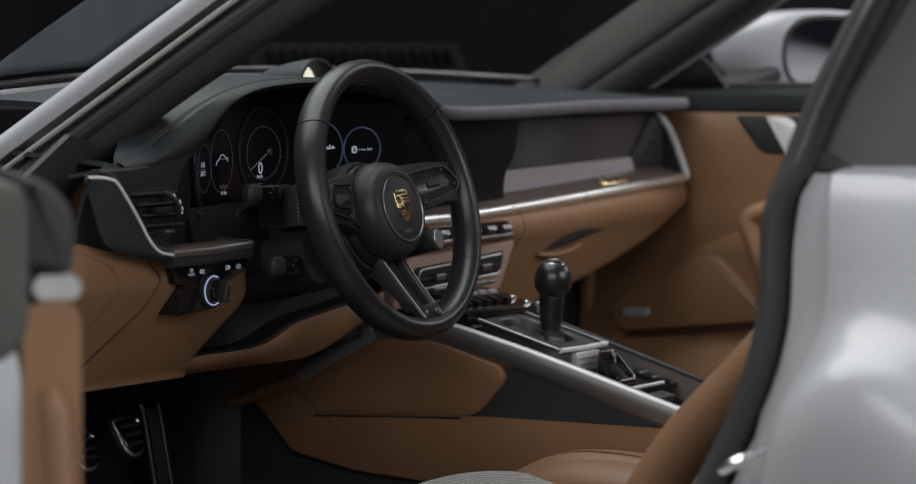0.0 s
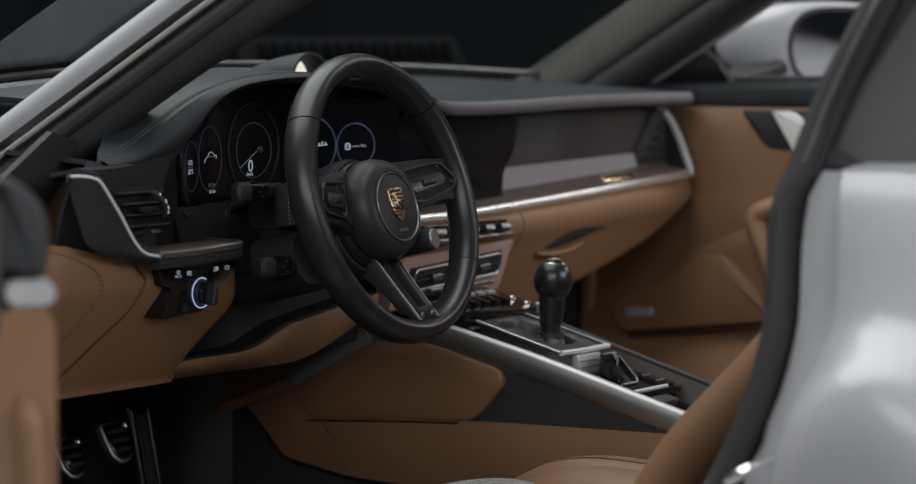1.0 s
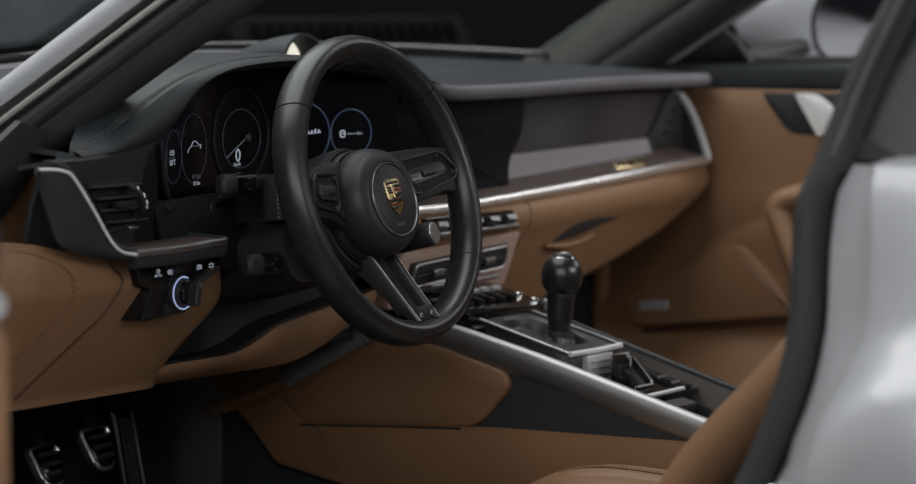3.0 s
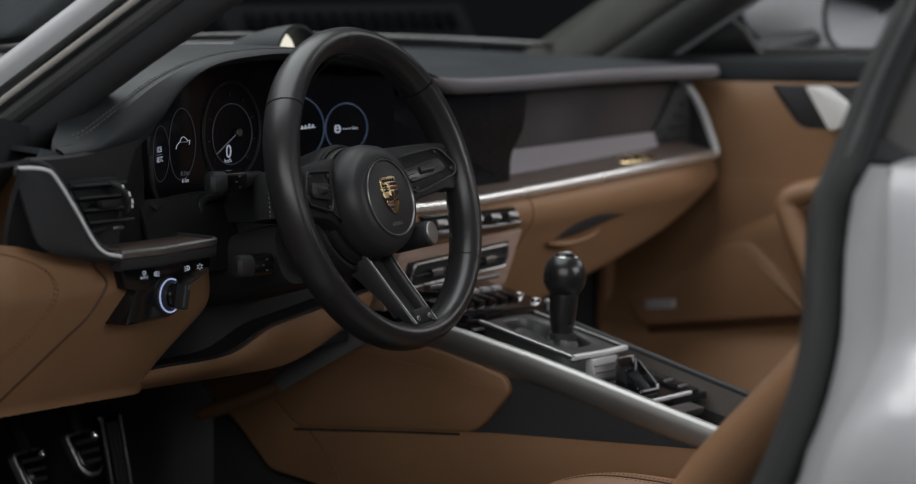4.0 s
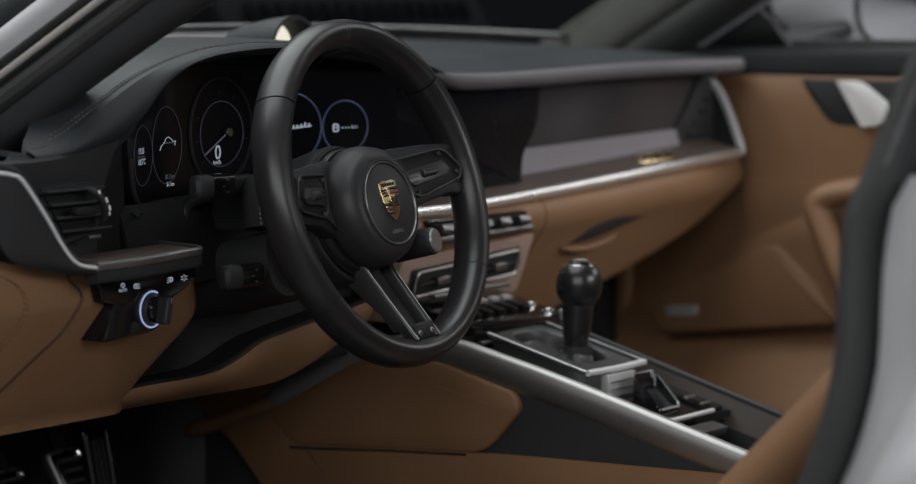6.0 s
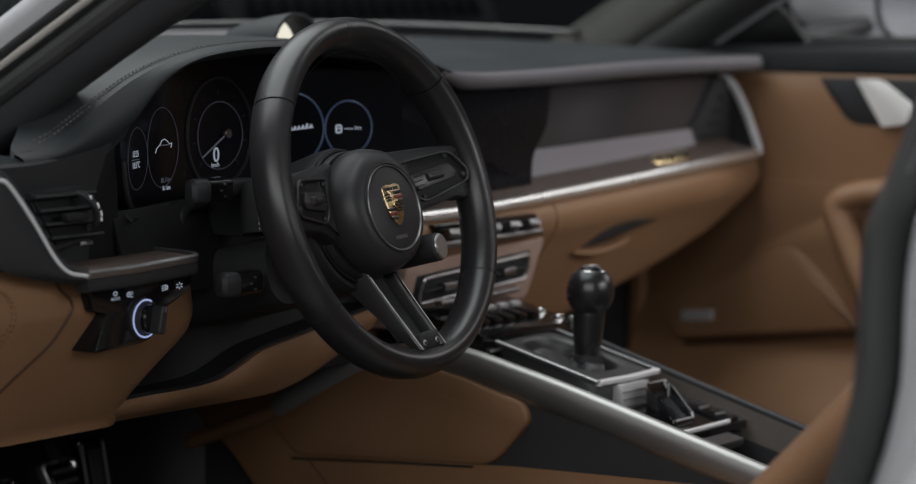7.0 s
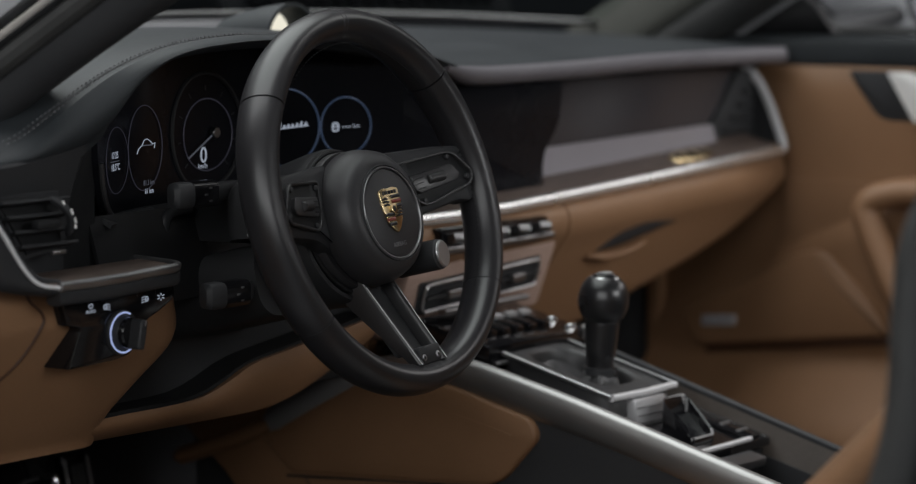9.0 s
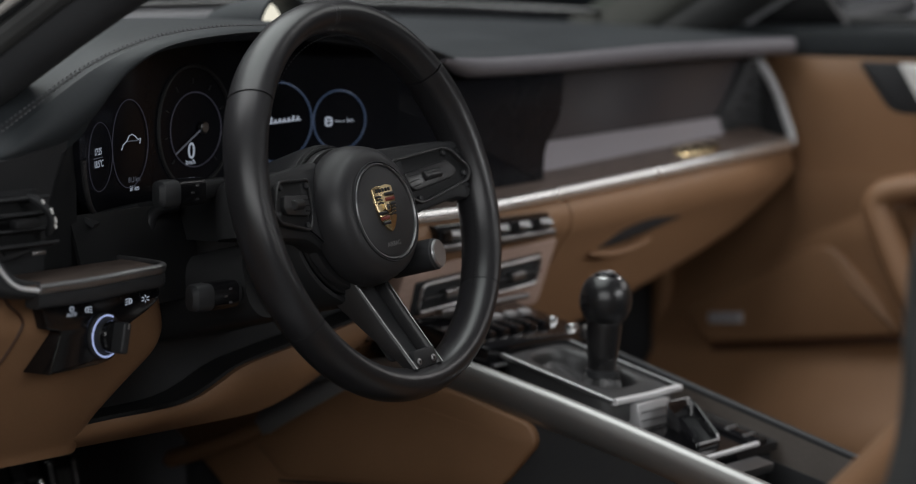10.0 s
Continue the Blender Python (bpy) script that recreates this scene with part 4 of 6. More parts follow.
part("knee_seam", sweep([on_knee(x, z) for x, z in [tuple(q)[:2] for q in catmull([(-0.727, 0.682, 0), (-0.721, 0.674, 0), (-0.707, 0.663, 0), (-0.708, 0.651, 0), (-0.741, 0.622, 0), (-0.781, 0.600, 0), (-0.854, 0.560, 0), (-0.90, 0.535, 0)], 4)]], ring_profile(0.0016, 0.0016, 6), up=(0, -1, 0)), TAN_DARK, dash, "dark panel joint")
arc = catmull([on_knee(-0.88, 0.704), on_knee(-0.851, 0.697), on_knee(-0.818, 0.687), on_knee(-0.794, 0.674), on_knee(-0.786, 0.658), on_knee(-0.795, 0.642), on_knee(-0.827, 0.618), on_knee(-0.855, 0.602), on_knee(-0.90, 0.580)], 8)
for off in (0, 0.005):
    tagged(part("stitching", stitches([q + Vector((off, -0.0004, -off * 0.3)) for q in arc], (0, -1, 0)), TAN_THREAD, dash), kind="stuff")


low_top = lerp_curve([(-0.62, 0.545), (-0.53, 0.547), (-0.467, 0.547), (-0.415, 0.550), (-0.375, 0.561), (-0.344, 0.572), (-0.29, 0.580), (-0.235, 0.587), (-0.14, 0.600)])
low_foot = lerp_curve([(-0.62, 0.5225), (-0.547, 0.5225), (-0.36, 0.521), (-0.30, 0.522), (-0.26, 0.528), (-0.226, 0.537), (-0.169, 0.556), (-0.14, 0.566)])


def knee_low(u, v):
    """Soft wedge under the column, thickening towards the console."""
    x = -0.62 + 0.48 * u
    top, foot = low_top(x), low_foot(x)
    return Vector((x, 0.183 - 0.003 * math.sin(math.pi * v) + 0.020 * v * v, top + (foot - top) * v))


part("knee_bolster", sheet(knee_low, 40, 12, 0.012), TAN, dash, "tan leather knee bolster under the column", 60)
part("knee_ledge", sheet(lambda u, v: knee_low(u, 0) + Vector((0, 0.008 + 0.08 * v, 0.002)), 20, 2, 0.004), VENT_BLACK, dash)
part("underside", block((-0.42, 0.42, 0.540), (0.95, 0.40, 0.012), 0.003), VENT_BLACK, dash)
part("column_recess", block((-0.36, 0.245, 0.63), (0.50, 0.04, 0.18), 0.01), SOFT_BLACK, dash)

# ---------------------------------------------------------------- steering wheel
WC = Vector((-0.3735, -0.0035, 0.7465))
TILT = radians(15.8)
SPIN = radians(3.5)
SKEW = Matrix.Rotation(radians(1.5), 3, "Z")
WU, WV, WN = SKEW @ Vector((1, 0, 0)), SKEW @ Vector((0, math.sin(TILT), math.cos(TILT))), SKEW @ Vector((0, -math.cos(TILT), math.sin(TILT)))


def on_wheel(a, b, c):
    ca, sa = math.cos(SPIN), math.sin(SPIN)
    return WC + WU * (a * ca - b * sa) + WV * (a * sa + b * ca) + WN * c


wheel = thing("steering_wheel", WC, "black leather three-spoke sports steering wheel with a gold crest", "steering wheel")
RIM_R, RIM_N = 0.1675, -0.009


def rim_section(a, swell, n=16):
    """Rim cross-section at an angle: thicker where the thumbs rest."""
    out = []
    for i in range(n):
        p = 2 * math.pi * i / n
        rr = RIM_R + 0.0018 + (0.0150 + 0.0015 * swell) * math.cos(p)
        out.append(on_wheel(rr * math.cos(a), rr * math.sin(a), RIM_N - 0.004 + (0.0208 + 0.002 * swell) * math.sin(p)))
    return out


def rim_piece(a0, a1, n):
    return loft([rim_section(radians(a0 + (a1 - a0) * i / n), math.exp(-((((a0 + (a1 - a0) * i / n) % 180) - (38 if (a0 + (a1 - a0) * i / n) % 360 < 90 else 142)) / 22) ** 2) if 0 < (a0 + (a1 - a0) * i / n) % 360 < 180 else 0) for i in range(n + 1)])


seams = (141.5, 38.5, -37.0, -146.0)
for a0, a1, n in ((38.8, 141.2, 40), (141.8, 213.7, 30), (214.3, 322.7, 40), (-36.7, 38.2, 30)):
    part("rim", rim_piece(a0, a1, n), RIM_LEATHER, wheel, "black smooth leather rim")
for a in seams:
    part("rim_joint", loft([[WC + (q - WC) * 1.0 + (q - on_wheel(RIM_R * math.cos(radians(a + d)), RIM_R * math.sin(radians(a + d)), RIM_N)) * -0.03 for q in rim_section(radians(a + d), 0)] for d in (-0.35, 0.35)]), SOFT_BLACK, wheel)
for d in (-0.9, 0.9):
    part("top_seam", loft([[q + (q - on_wheel(0, RIM_R, RIM_N)) * 0.012 for q in rim_section(radians(90 + d + e), 0)] for e in (-0.12, 0.12)]), THREAD, wheel)
tagged(part("stitching", stitches([on_wheel((RIM_R - 0.0172) * math.cos(radians(a)), (RIM_R - 0.0172) * math.sin(radians(a)), RIM_N + 0.004) for a in range(-42, 222, 3)], -WN, 0.003, 0.0025, 0.0006, 0.0008), COLUMN_LEATHER, wheel), kind="stuff")


def disc(u0, v0, r, n0, n1, edge=0.004, steps=40, bm=None, rb=None):
    rb = rb or r
    lv = [(rb, n0), (r, n1 - edge), (r - 0.3 * edge, n1 - 0.3 * edge), (r - edge, n1)]
    return loft([[on_wheel(u0 + q * math.cos(2 * math.pi * i / steps), v0 + q * math.sin(2 * math.pi * i / steps), c) for i in range(steps)] for q, c in lv], bm=bm)


HV = -0.0140
hub = part("airbag_cover", loft([[on_wheel(0.001 + q * math.cos(2 * math.pi * i / 56), HV + 0.002 + q * math.sin(2 * math.pi * i / 56), c) for i in range(56)] for q, c in ((0.066, -0.062), (0.0665, -0.052), (0.0660, -0.0420), (0.0650, -0.0400), (0.0585, -0.0395), (0.0585, -0.0355), (0.0640, -0.0350), (0.0645, -0.0330), (0.0640, -0.024), (0.0618, -0.016), (0.0590, -0.0085), (0.0545, -0.0035), (0.0480, -0.0005), (0.0450, -0.0005))]), HUB_LEATHER, wheel, "round black leather airbag cover", 50)


def annulus(r0, r1, n0, steps=48, h=0.003):
    prof = [(r0, n0 - h), (r0, n0), (r0 + 0.3 * (r1 - r0), n0 + h * 0.5), (r1 - 0.3 * (r1 - r0), n0 + h * 0.5), (r1, n0), (r1, n0 - h)]
    bm = bmesh.new()
    rings = [[on_wheel(0.002 + q * math.cos(2 * math.pi * i / steps), HV + q * math.sin(2 * math.pi * i / steps), c) for q, c in prof] for i in range(steps)]
    loft(rings + [rings[0]], True, False, bm)
    bmesh.ops.remove_doubles(bm, verts=bm.verts, dist=1e-6)
    return bm


part("hub_base", loft([[on_wheel(q * math.cos(2 * math.pi * i / 48), HV + q * math.sin(2 * math.pi * i / 48), c) for i in range(48)] for q, c in ((0.072, -0.100), (0.0745, -0.070), (0.0745, -0.056), (0.0730, -0.0510), (0.0700, -0.0495), (0.0690, -0.0530), (0.058, -0.062))]), PLASTIC, wheel, "black hub base")
part("cover_ring", annulus(0.0420, 0.0445, 0.0000), DARK_SILVER, hub, "satin grey ring")
part("cover_groove", annulus(0.0447, 0.0462, -0.0004), SOFT_BLACK, hub)
part("hub_groove", sweep([on_wheel(0.001 + 0.0675 * math.cos(2 * math.pi * i / 56), HV + 0.002 + 0.0675 * math.sin(2 * math.pi * i / 56), -0.0495) for i in range(56)], ring_profile(0.0022, n=8), up=WN, loop=True), VENT_BLACK, hub, "dark groove round the cover")
part("cover_disc", disc(0.002, HV, 0.0415, -0.006, 0.0006, 0.0020), HUB_LEATHER, hub)
# crest as plain gold shield with dark and red fields
sh = [(-0.0165, 0.0195), (-0.008, 0.0215), (0, 0.0205), (0.008, 0.0215), (0.0165, 0.0195), (0.0165, 0.002), (0.0125, -0.012), (0.006, -0.0205), (0, -0.0245), (-0.006, -0.0205), (-0.0125, -0.012), (-0.0165, 0.002)]
CV = HV + 0.0035


def crest_at(a, b, c):
    return on_wheel(0.94 * a + 0.0015, CV + 0.94 * b, 0.0026 + c)


crest = part("crest", plate(fillet(sh, 0.002, 2), crest_at, 0.002, 0.0008), GOLD, hub, "gold shield badge")
for k, m in ((0, CREST_BLACK), (1, CREST_RED), (2, CREST_BLACK)):
    for x0, x1, z0 in ((0.0008, 0.0152, 0.0135), (-0.0150 + 0.0016 * k, -0.0008, -0.0035)):
        z1, w = z0 - 0.0048 * k, 0.0034
        part("crest_field", plate([(x0, z1), (x1, z1), (x1, z1 - w), (x0, z1 - w)], lambda a, b, c: crest_at(a, b, c + 0.0011), 0.0015, 0.0002), m, crest)
part("crest_shield", plate(fillet([(-0.0052, 0.0045), (0.0052, 0.0045), (0.0048, -0.0025), (0, -0.0062), (-0.0048, -0.0025)], 0.0012, 2), lambda a, b, c: crest_at(a, b, c + 0.0020), 0.002, 0.0006), GOLD, crest)
part("crest_mark", plate(fillet([(-0.0022, 0.0030), (0.0020, 0.0022), (0.0012, -0.0030), (-0.0010, -0.0036)], 0.0008, 2), lambda a, b, c: crest_at(a, b, c + 0.0026), 0.001, 0.0003), CREST_BLACK, crest)
for sgn in (-1, 1):
    for k in range(3):
        part("crest_mark", sweep([crest_at(sgn * -0.0145 + sgn * 0.001 * k, 0.0105 - 0.0032 * k + (0 if sgn > 0 else -0.012), 0.0006), crest_at(sgn * -0.0105 + sgn * 0.001 * k, 0.0115 - 0.0032 * k + (0 if sgn > 0 else -0.012), 0.0009), crest_at(sgn * -0.0065 + sgn * 0.001 * k, 0.0102 - 0.0032 * k + (0 if sgn > 0 else -0.012), 0.0006)], ring_profile(0.0009, n=6)), CREST_BLACK, crest)
for k in range(5):
    part("crest_mark", block(crest_at(-0.0100 + 0.0050 * k, 0.0165, 0.0004), (0.0030, 0.0006, 0.0032), 0.0002, Matrix.Rotation(-TILT, 4, "X")), CREST_BLACK, crest)
part("lettering", lettering("AIRBAG", 0.0060, lambda a, b, c: on_wheel(a + 0.001, HV - 0.0300 + b, 0.0007 + c)), DARK_SILVER, hub)
for sgn in (-1, 1):
    part("horn_mark", sweep([on_wheel(sgn * 0.033 - 0.003, HV, -0.0005), on_wheel(sgn * 0.033 + 0.003, HV + 0.0018, -0.0005), on_wheel(sgn * 0.033 + 0.003, HV - 0.0018, -0.0005)], ring_profile(0.0004, n=6), up=WN, loop=True), DARK_SILVER, hub)
# side spokes with key clusters
def arm_n(a):
    """How deep a spoke lies behind the rim's plane."""
    return -0.034 + 0.026 * min(1.0, max(0.0, (abs(a) - 0.055) / 0.095))


for sgn in (-1, 1):
    arm = fillet([(0.030, 0.046), (0.125, 0.040), (0.158, 0.035), (0.162, -0.012), (0.150, -0.021), (0.138, -0.0165), (0.080, -0.023), (0.030, -0.052)], [0.01, 0.02, 0.004, 0.004, 0.008, 0.02, 0.02, 0.01])
    sp = part("spoke", plate([(sgn * a, b) for a, b in arm], lambda a, b, c: on_wheel(a, b, arm_n(a) + c), 0.018, 0.005), PLASTIC, wheel, "black spoke")
    kf = fillet([(0.064, 0.030), (0.133, 0.032), (0.153, 0.007), (0.148, -0.003), (0.088, -0.0145), (0.075, -0.004)], [0.006, 0.010, 0.006, 0.006, 0.01, 0.008])
    part("key_frame", plate([(sgn * a, b) for a, b in kf], lambda a, b, c: on_wheel(a, b, arm_n(a) + 0.003 + c), 0.008, 0.0015), VENT_BLACK, sp, "glossy black key cluster")
    kk = fillet([(0.076, 0.0165), (0.128, 0.0195), (0.136, 0.009), (0.131, 0.003), (0.084, -0.002), (0.078, 0.003)], 0.003)
    part("key", plate([(sgn * a, b) for a, b in kk], lambda a, b, c: on_wheel(a, b, arm_n(a) + 0.0075 + c), 0.006, 0.0012), SATIN_BLACK, sp)
    part("roller", rod(on_wheel(sgn * 0.096, 0.0095, arm_n(0.096) + 0.0075), on_wheel(sgn * 0.116, 0.0100, arm_n(0.116) + 0.0075), 0.0048, edge=0.001), SATIN_BLACK, sp, "knurled black roller")
    for k in range(3):
        part("key_joint", sweep([on_wheel(sgn * 0.079, 0.002 + 0.005 * k, arm_n(0.079) + 0.0077), on_wheel(sgn * 0.090, 0.003 + 0.005 * k, arm_n(0.09) + 0.0077)], ring_profile(0.0005, n=6), up=WN), VENT_BLACK, sp)
    for a, b in ((0.071, 0.025), (0.128, 0.027), (0.146, 0.004), (0.089, -0.0095)):
        part("screw", disc(sgn * a, b, 0.0028, arm_n(a) + 0.003, arm_n(a) + 0.0062, 0.0006, 12), PLASTIC, sp)
    part("key_rim", sweep([on_wheel(sgn * a, b, arm_n(a) + 0.0045) for a, b in kf], round_rect(0.0026, 0.005, 0.001), up=WN, loop=True), SATIN_BLACK, sp, "raised cluster rim")
# lower spoke: two bars that meet in a bolted plate
low = part("lower_spoke", plate(fillet([(-0.019, -0.060), (0.019, -0.060), (0.016, -0.146), (-0.016, -0.146)], 0.004), lambda a, b, c: on_wheel(a, b, -0.052 + 0.45 * (-0.06 - b) + c), 0.012, 0.003), SOFT_BLACK, wheel, "black lower spoke")
for sgn in (-1, 1):
    rings = []
    for v, u, n0, n1 in ((-0.055, 0.0215, -0.040, -0.078), (-0.080, 0.0208, -0.031, -0.064), (-0.110, 0.0200, -0.018, -0.042), (-0.135, 0.0192, -0.006, -0.022), (-0.157, 0.0186, 0.0045, -0.006)):
        rings.append([on_wheel(sgn * (u + a), v, n) for a, n in ((0.003, n1), (0.0034, n0 - 0.002), (0.002, n0), (-0.002, n0), (-0.0034, n0 - 0.002), (-0.003, n1))])
    part("spoke_bar", loft(rings), SATIN_BLACK, low, "deep black spoke bar", 40)
    part("bar_edge", sweep([on_wheel(sgn * 0.0225, -0.075, -0.0325), on_wheel(sgn * 0.0215, -0.110, -0.0172), on_wheel(sgn * 0.0203, -0.157, 0.0050)], ring_profile(0.0005, n=6), up=WN), DARK_SILVER, low)
part("spoke_plate", plate(fillet([(-0.0165, -0.141), (0.0165, -0.141), (0.0168, -0.158), (-0.0168, -0.158)], 0.003), lambda a, b, c: on_wheel(a, b, 0.0025 + 0.1 * (b + 0.15) + c), 0.008, 0.0015), PLASTIC, low, "black plate with two screws")
for sgn in (-1, 1):
    bolt = part("screw", disc(sgn * 0.0112, -0.1515, 0.0034, 0.001, 0.0034, 0.0008, 16), DARK_SILVER, low)
    part("screw_socket", disc(sgn * 0.0112, -0.1515, 0.0016, 0.003, 0.0037, 0.0003, 6), SOFT_BLACK, low)
# mode dial
dial = part("mode_dial", rod(on_wheel(0.060, -0.060, -0.050), on_wheel(0.0665, -0.0625, -0.002), 0.0152, 0.0145, 28, 0.002), PLASTIC, wheel, "round black mode dial with a silver cap")
part("dial_cap", rod(on_wheel(0.0664, -0.0625, -0.0030), on_wheel(0.0670, -0.0627, 0.0005), 0.0132, 0.0130, 28, 0.0012), GREY_TOGGLE, dial, "brushed silver cap")

# ---------------------------------------------------------------- instrument cluster
cluster = thing("instrument_cluster", (-0.36, 0.22, 0.735), "curved black instrument cluster with lit round gauges", "instrument cluster")


def face_y(x):
    return 0.222 - 1.3 * (x + 0.365) ** 2


def on_face(x0, z0, lift=0.0004):
    return lambda a, b, c: Vector((x0 + a, face_y(x0 + a) - lift - c, z0 + b))


def display_foot(x):
    """Lower edge of the display, rounded up at its outer end."""
    d = max(0.0, min(1.0, (-0.545 - x) / 0.055))
    return 0.733 + 0.062 * (1 - math.sqrt(1 - d * d))


screen = part("display", sheet(lambda u, v: Vector((-0.600 + 0.465 * u, face_y(-0.600 + 0.465 * u), display_foot(-0.600 + 0.465 * u) + (min(0.878, hood_z(-0.600 + 0.465 * u) + 0.004) - display_foot(-0.600 + 0.465 * u)) * v)), 80, 4, 0.006), DISPLAY, cluster, "glossy black curved display")
part("cluster_shelf", sheet(lambda u, v: Vector((-0.585 + 0.45 * u, face_y(-0.585 + 0.45 * u) - 0.012 * v, 0.735 - 0.006 * v)), 24, 3, 0.004), SOFT_BLACK, cluster)
part("cluster_frame", sweep([Vector((x, face_y(x) - 0.004, display_foot(x) - 0.001)) for x in [-0.5995 + 0.0015 * i for i in range(34)] + [-0.545 + 0.016 * i for i in range(6)]], ring_profile(0.0026, n=8), up=(0, -1, 0)), SATIN_BLACK, cluster, "rounded black display frame")


def ring_on_face(x0, z0, rx, rz, r, lift=0.0012, a0=0, a1=360, n=56):
    f = on_face(x0, z0, lift)
    pts = [f(rx * math.cos(radians(a0 + (a1 - a0) * i / n)), rz * math.sin(radians(a0 + (a1 - a0) * i / n)), 0) for i in range(n + 1)]
    if a1 - a0 == 360:
        return sweep(pts[:-1], ring_profile(r, n=6), up=(0, -1, 0), loop=True)
    return sweep(pts, ring_profile(r, n=6), up=(0, -1, 0))


part("gauge_ring", ring_on_face(-0.541, 0.7835, 0.031, 0.0305, 0.00035), GLOW_VIOLET, screen, "thin violet gauge ring")
part("gauge_ring", ring_on_face(-0.4745, 0.7905, 0.0355, 0.0400, 0.00045), GLOW_VIOLET, screen)
part("gauge_ring", ring_on_face(-0.259, 0.7990, 0.0375, 0.0385, 0.0010), GLOW_BLUE, screen, "blue gauge ring")
part("gauge_ring", ring_on_face(-0.1935, 0.7985, 0.0262, 0.0292, 0.0010), GLOW_BLUE, screen)
part("clock_digits", lettering("17:25", 0.0088, on_face(-0.5435, 0.7880), 0.0001), GLOW_WHITE, screen, "lit clock digits")
part("temperature_digits", lettering("18.5°C", 0.0088, on_face(-0.5420, 0.7770), 0.0001), GLOW_WHITE, screen, "lit temperature digits")
part("divider", sweep([on_face(-0.556, 0.7827)(0, 0, 0), on_face(-0.532, 0.7827)(0, 0, 0)], ring_profile(0.0003, n=6)), GLOW_DIM, screen)
car_c = on_face(-0.470, 0.7920)
part("car_symbol", sweep([car_c(*q, 0) for q in ((-0.0185, -0.0065), (-0.0150, -0.0020), (-0.0075, 0.0010), (-0.0030, 0.0055), (0.0030, 0.0065), (0.0085, 0.0045), (0.0140, 0.0010), (0.0185, 0.0020), (0.0170, -0.0030))], ring_profile(0.00045, n=6), up=(0, -1, 0)), GLOW_WHITE, screen, "lit car outline symbol")
part("car_symbol", sweep([car_c(*q, 0) for q in ((-0.0075, 0.0005), (0.0010, 0.0006), (0.0130, 0.0002))], ring_profile(0.0005, n=6), up=(0, -1, 0)), GLOW_DIM, screen)
part("trip_digits", lettering("81.3 km", 0.0070, on_face(-0.4640, 0.7570), 0.0001), GLOW_DIM, screen)
part("trip_digits", lettering("81 km", 0.0070, on_face(-0.4635, 0.7490), 0.0001), GLOW_WHITE, screen)
# tachometer with a real needle
tach = part("tachometer", ring_on_face(-0.365, 0.7970, 0.0365, 0.0350, 0.0006), GLOW_VIOLET, cluster, "round tachometer with a white needle")
part("tachometer_bezel", ring_on_face(-0.368, 0.8000, 0.0530, 0.0570, 0.0020, 0.001), PLASTIC, tach, "glossy black bezel")
for k in range(9):
    a = radians(225 - 270 * k / 8)
    part("dial_mark", sweep([on_face(-0.366, 0.799)(0.040 * math.cos(a), 0.041 * math.sin(a), 0), on_face(-0.366, 0.799)(0.045 * math.cos(a), 0.046 * math.sin(a), 0)], ring_profile(0.0006, n=6), up=(0, -1, 0)), PLASTIC, tach)
part("needle", sweep([on_face(-0.3560, 0.7985, 0.004)(0, 0, 0), on_face(-0.3970, 0.7755, 0.004)(0, 0, 0)], round_rect(0.0016, 0.0010, 0.0004), up=(0, -1, 0)), GLOW_DIM, tach, "pale needle")
part("needle_hub", rod((-0.3560, face_y(-0.356) - 0.001, 0.7985), (-0.3560, face_y(-0.356) - 0.007, 0.7985), 0.0055, edge=0.001), DARK_SILVER, tach)
part("speed_digit", lettering("0", 0.0215, on_face(-0.3690, 0.7765), 0.0002), GLOW_WHITE, tach, "lit speed digit")
part("speed_unit", lettering("km/h", 0.0068, on_face(-0.3705, 0.7665), 0.0001), GLOW_WHITE, tach)
# unreadable words as plain bars
for k, hgt in enumerate((0.0060, 0.0034, 0.0062, 0.0030, 0.0034, 0.0032, 0.0034, 0.0048, 0.0034)):
    x = -0.277 + 0.0050 * k
    part("word_bar", sweep([on_face(x, 0.7970 + 0.0004 * k)(0, 0, 0), on_face(x + 0.0016, 0.7970 + 0.0004 * k + hgt)(0, 0, 0)], round_rect(0.0030, 0.0006, 0.0002), up=(0, -1, 0)), GLOW_WHITE, screen)
part("word_bar", sweep([on_face(-0.276, 0.7974)(0, 0, 0), on_face(-0.233, 0.8005)(0, 0, 0)], round_rect(0.0013, 0.0005, 0.0002), up=(0, -1, 0)), GLOW_WHITE, screen)
pump = on_face(-0.2035, 0.7976)
part("pump_symbol", sweep([pump(a, b, 0) for a, b in fillet([(-0.0028, -0.0038), (0.0028, -0.0038), (0.0034, 0.0), (0.0026, 0.0038), (-0.0028, 0.0038)], 0.0012, 2)], ring_profile(0.0010, n=6), up=(0, -1, 0), loop=True), GLOW_WHITE, screen, "lit fuel symbol")
part("pump_symbol", sweep([pump(-0.0024, 0.0004, 0), pump(0.0024, 0.0004, 0)], ring_profile(0.0007, n=6), up=(0, -1, 0)), GLOW_WHITE, screen)
for k in range(3):
    part("word_bar", sweep([on_face(-0.1965 + 0.0036 * k, 0.7974)(0, 0, 0), on_face(-0.1943 + 0.0036 * k, 0.7975)(0, 0, 0)], round_rect(0.0012, 0.0005, 0.0002), up=(0, -1, 0)), GLOW_WHITE, screen)
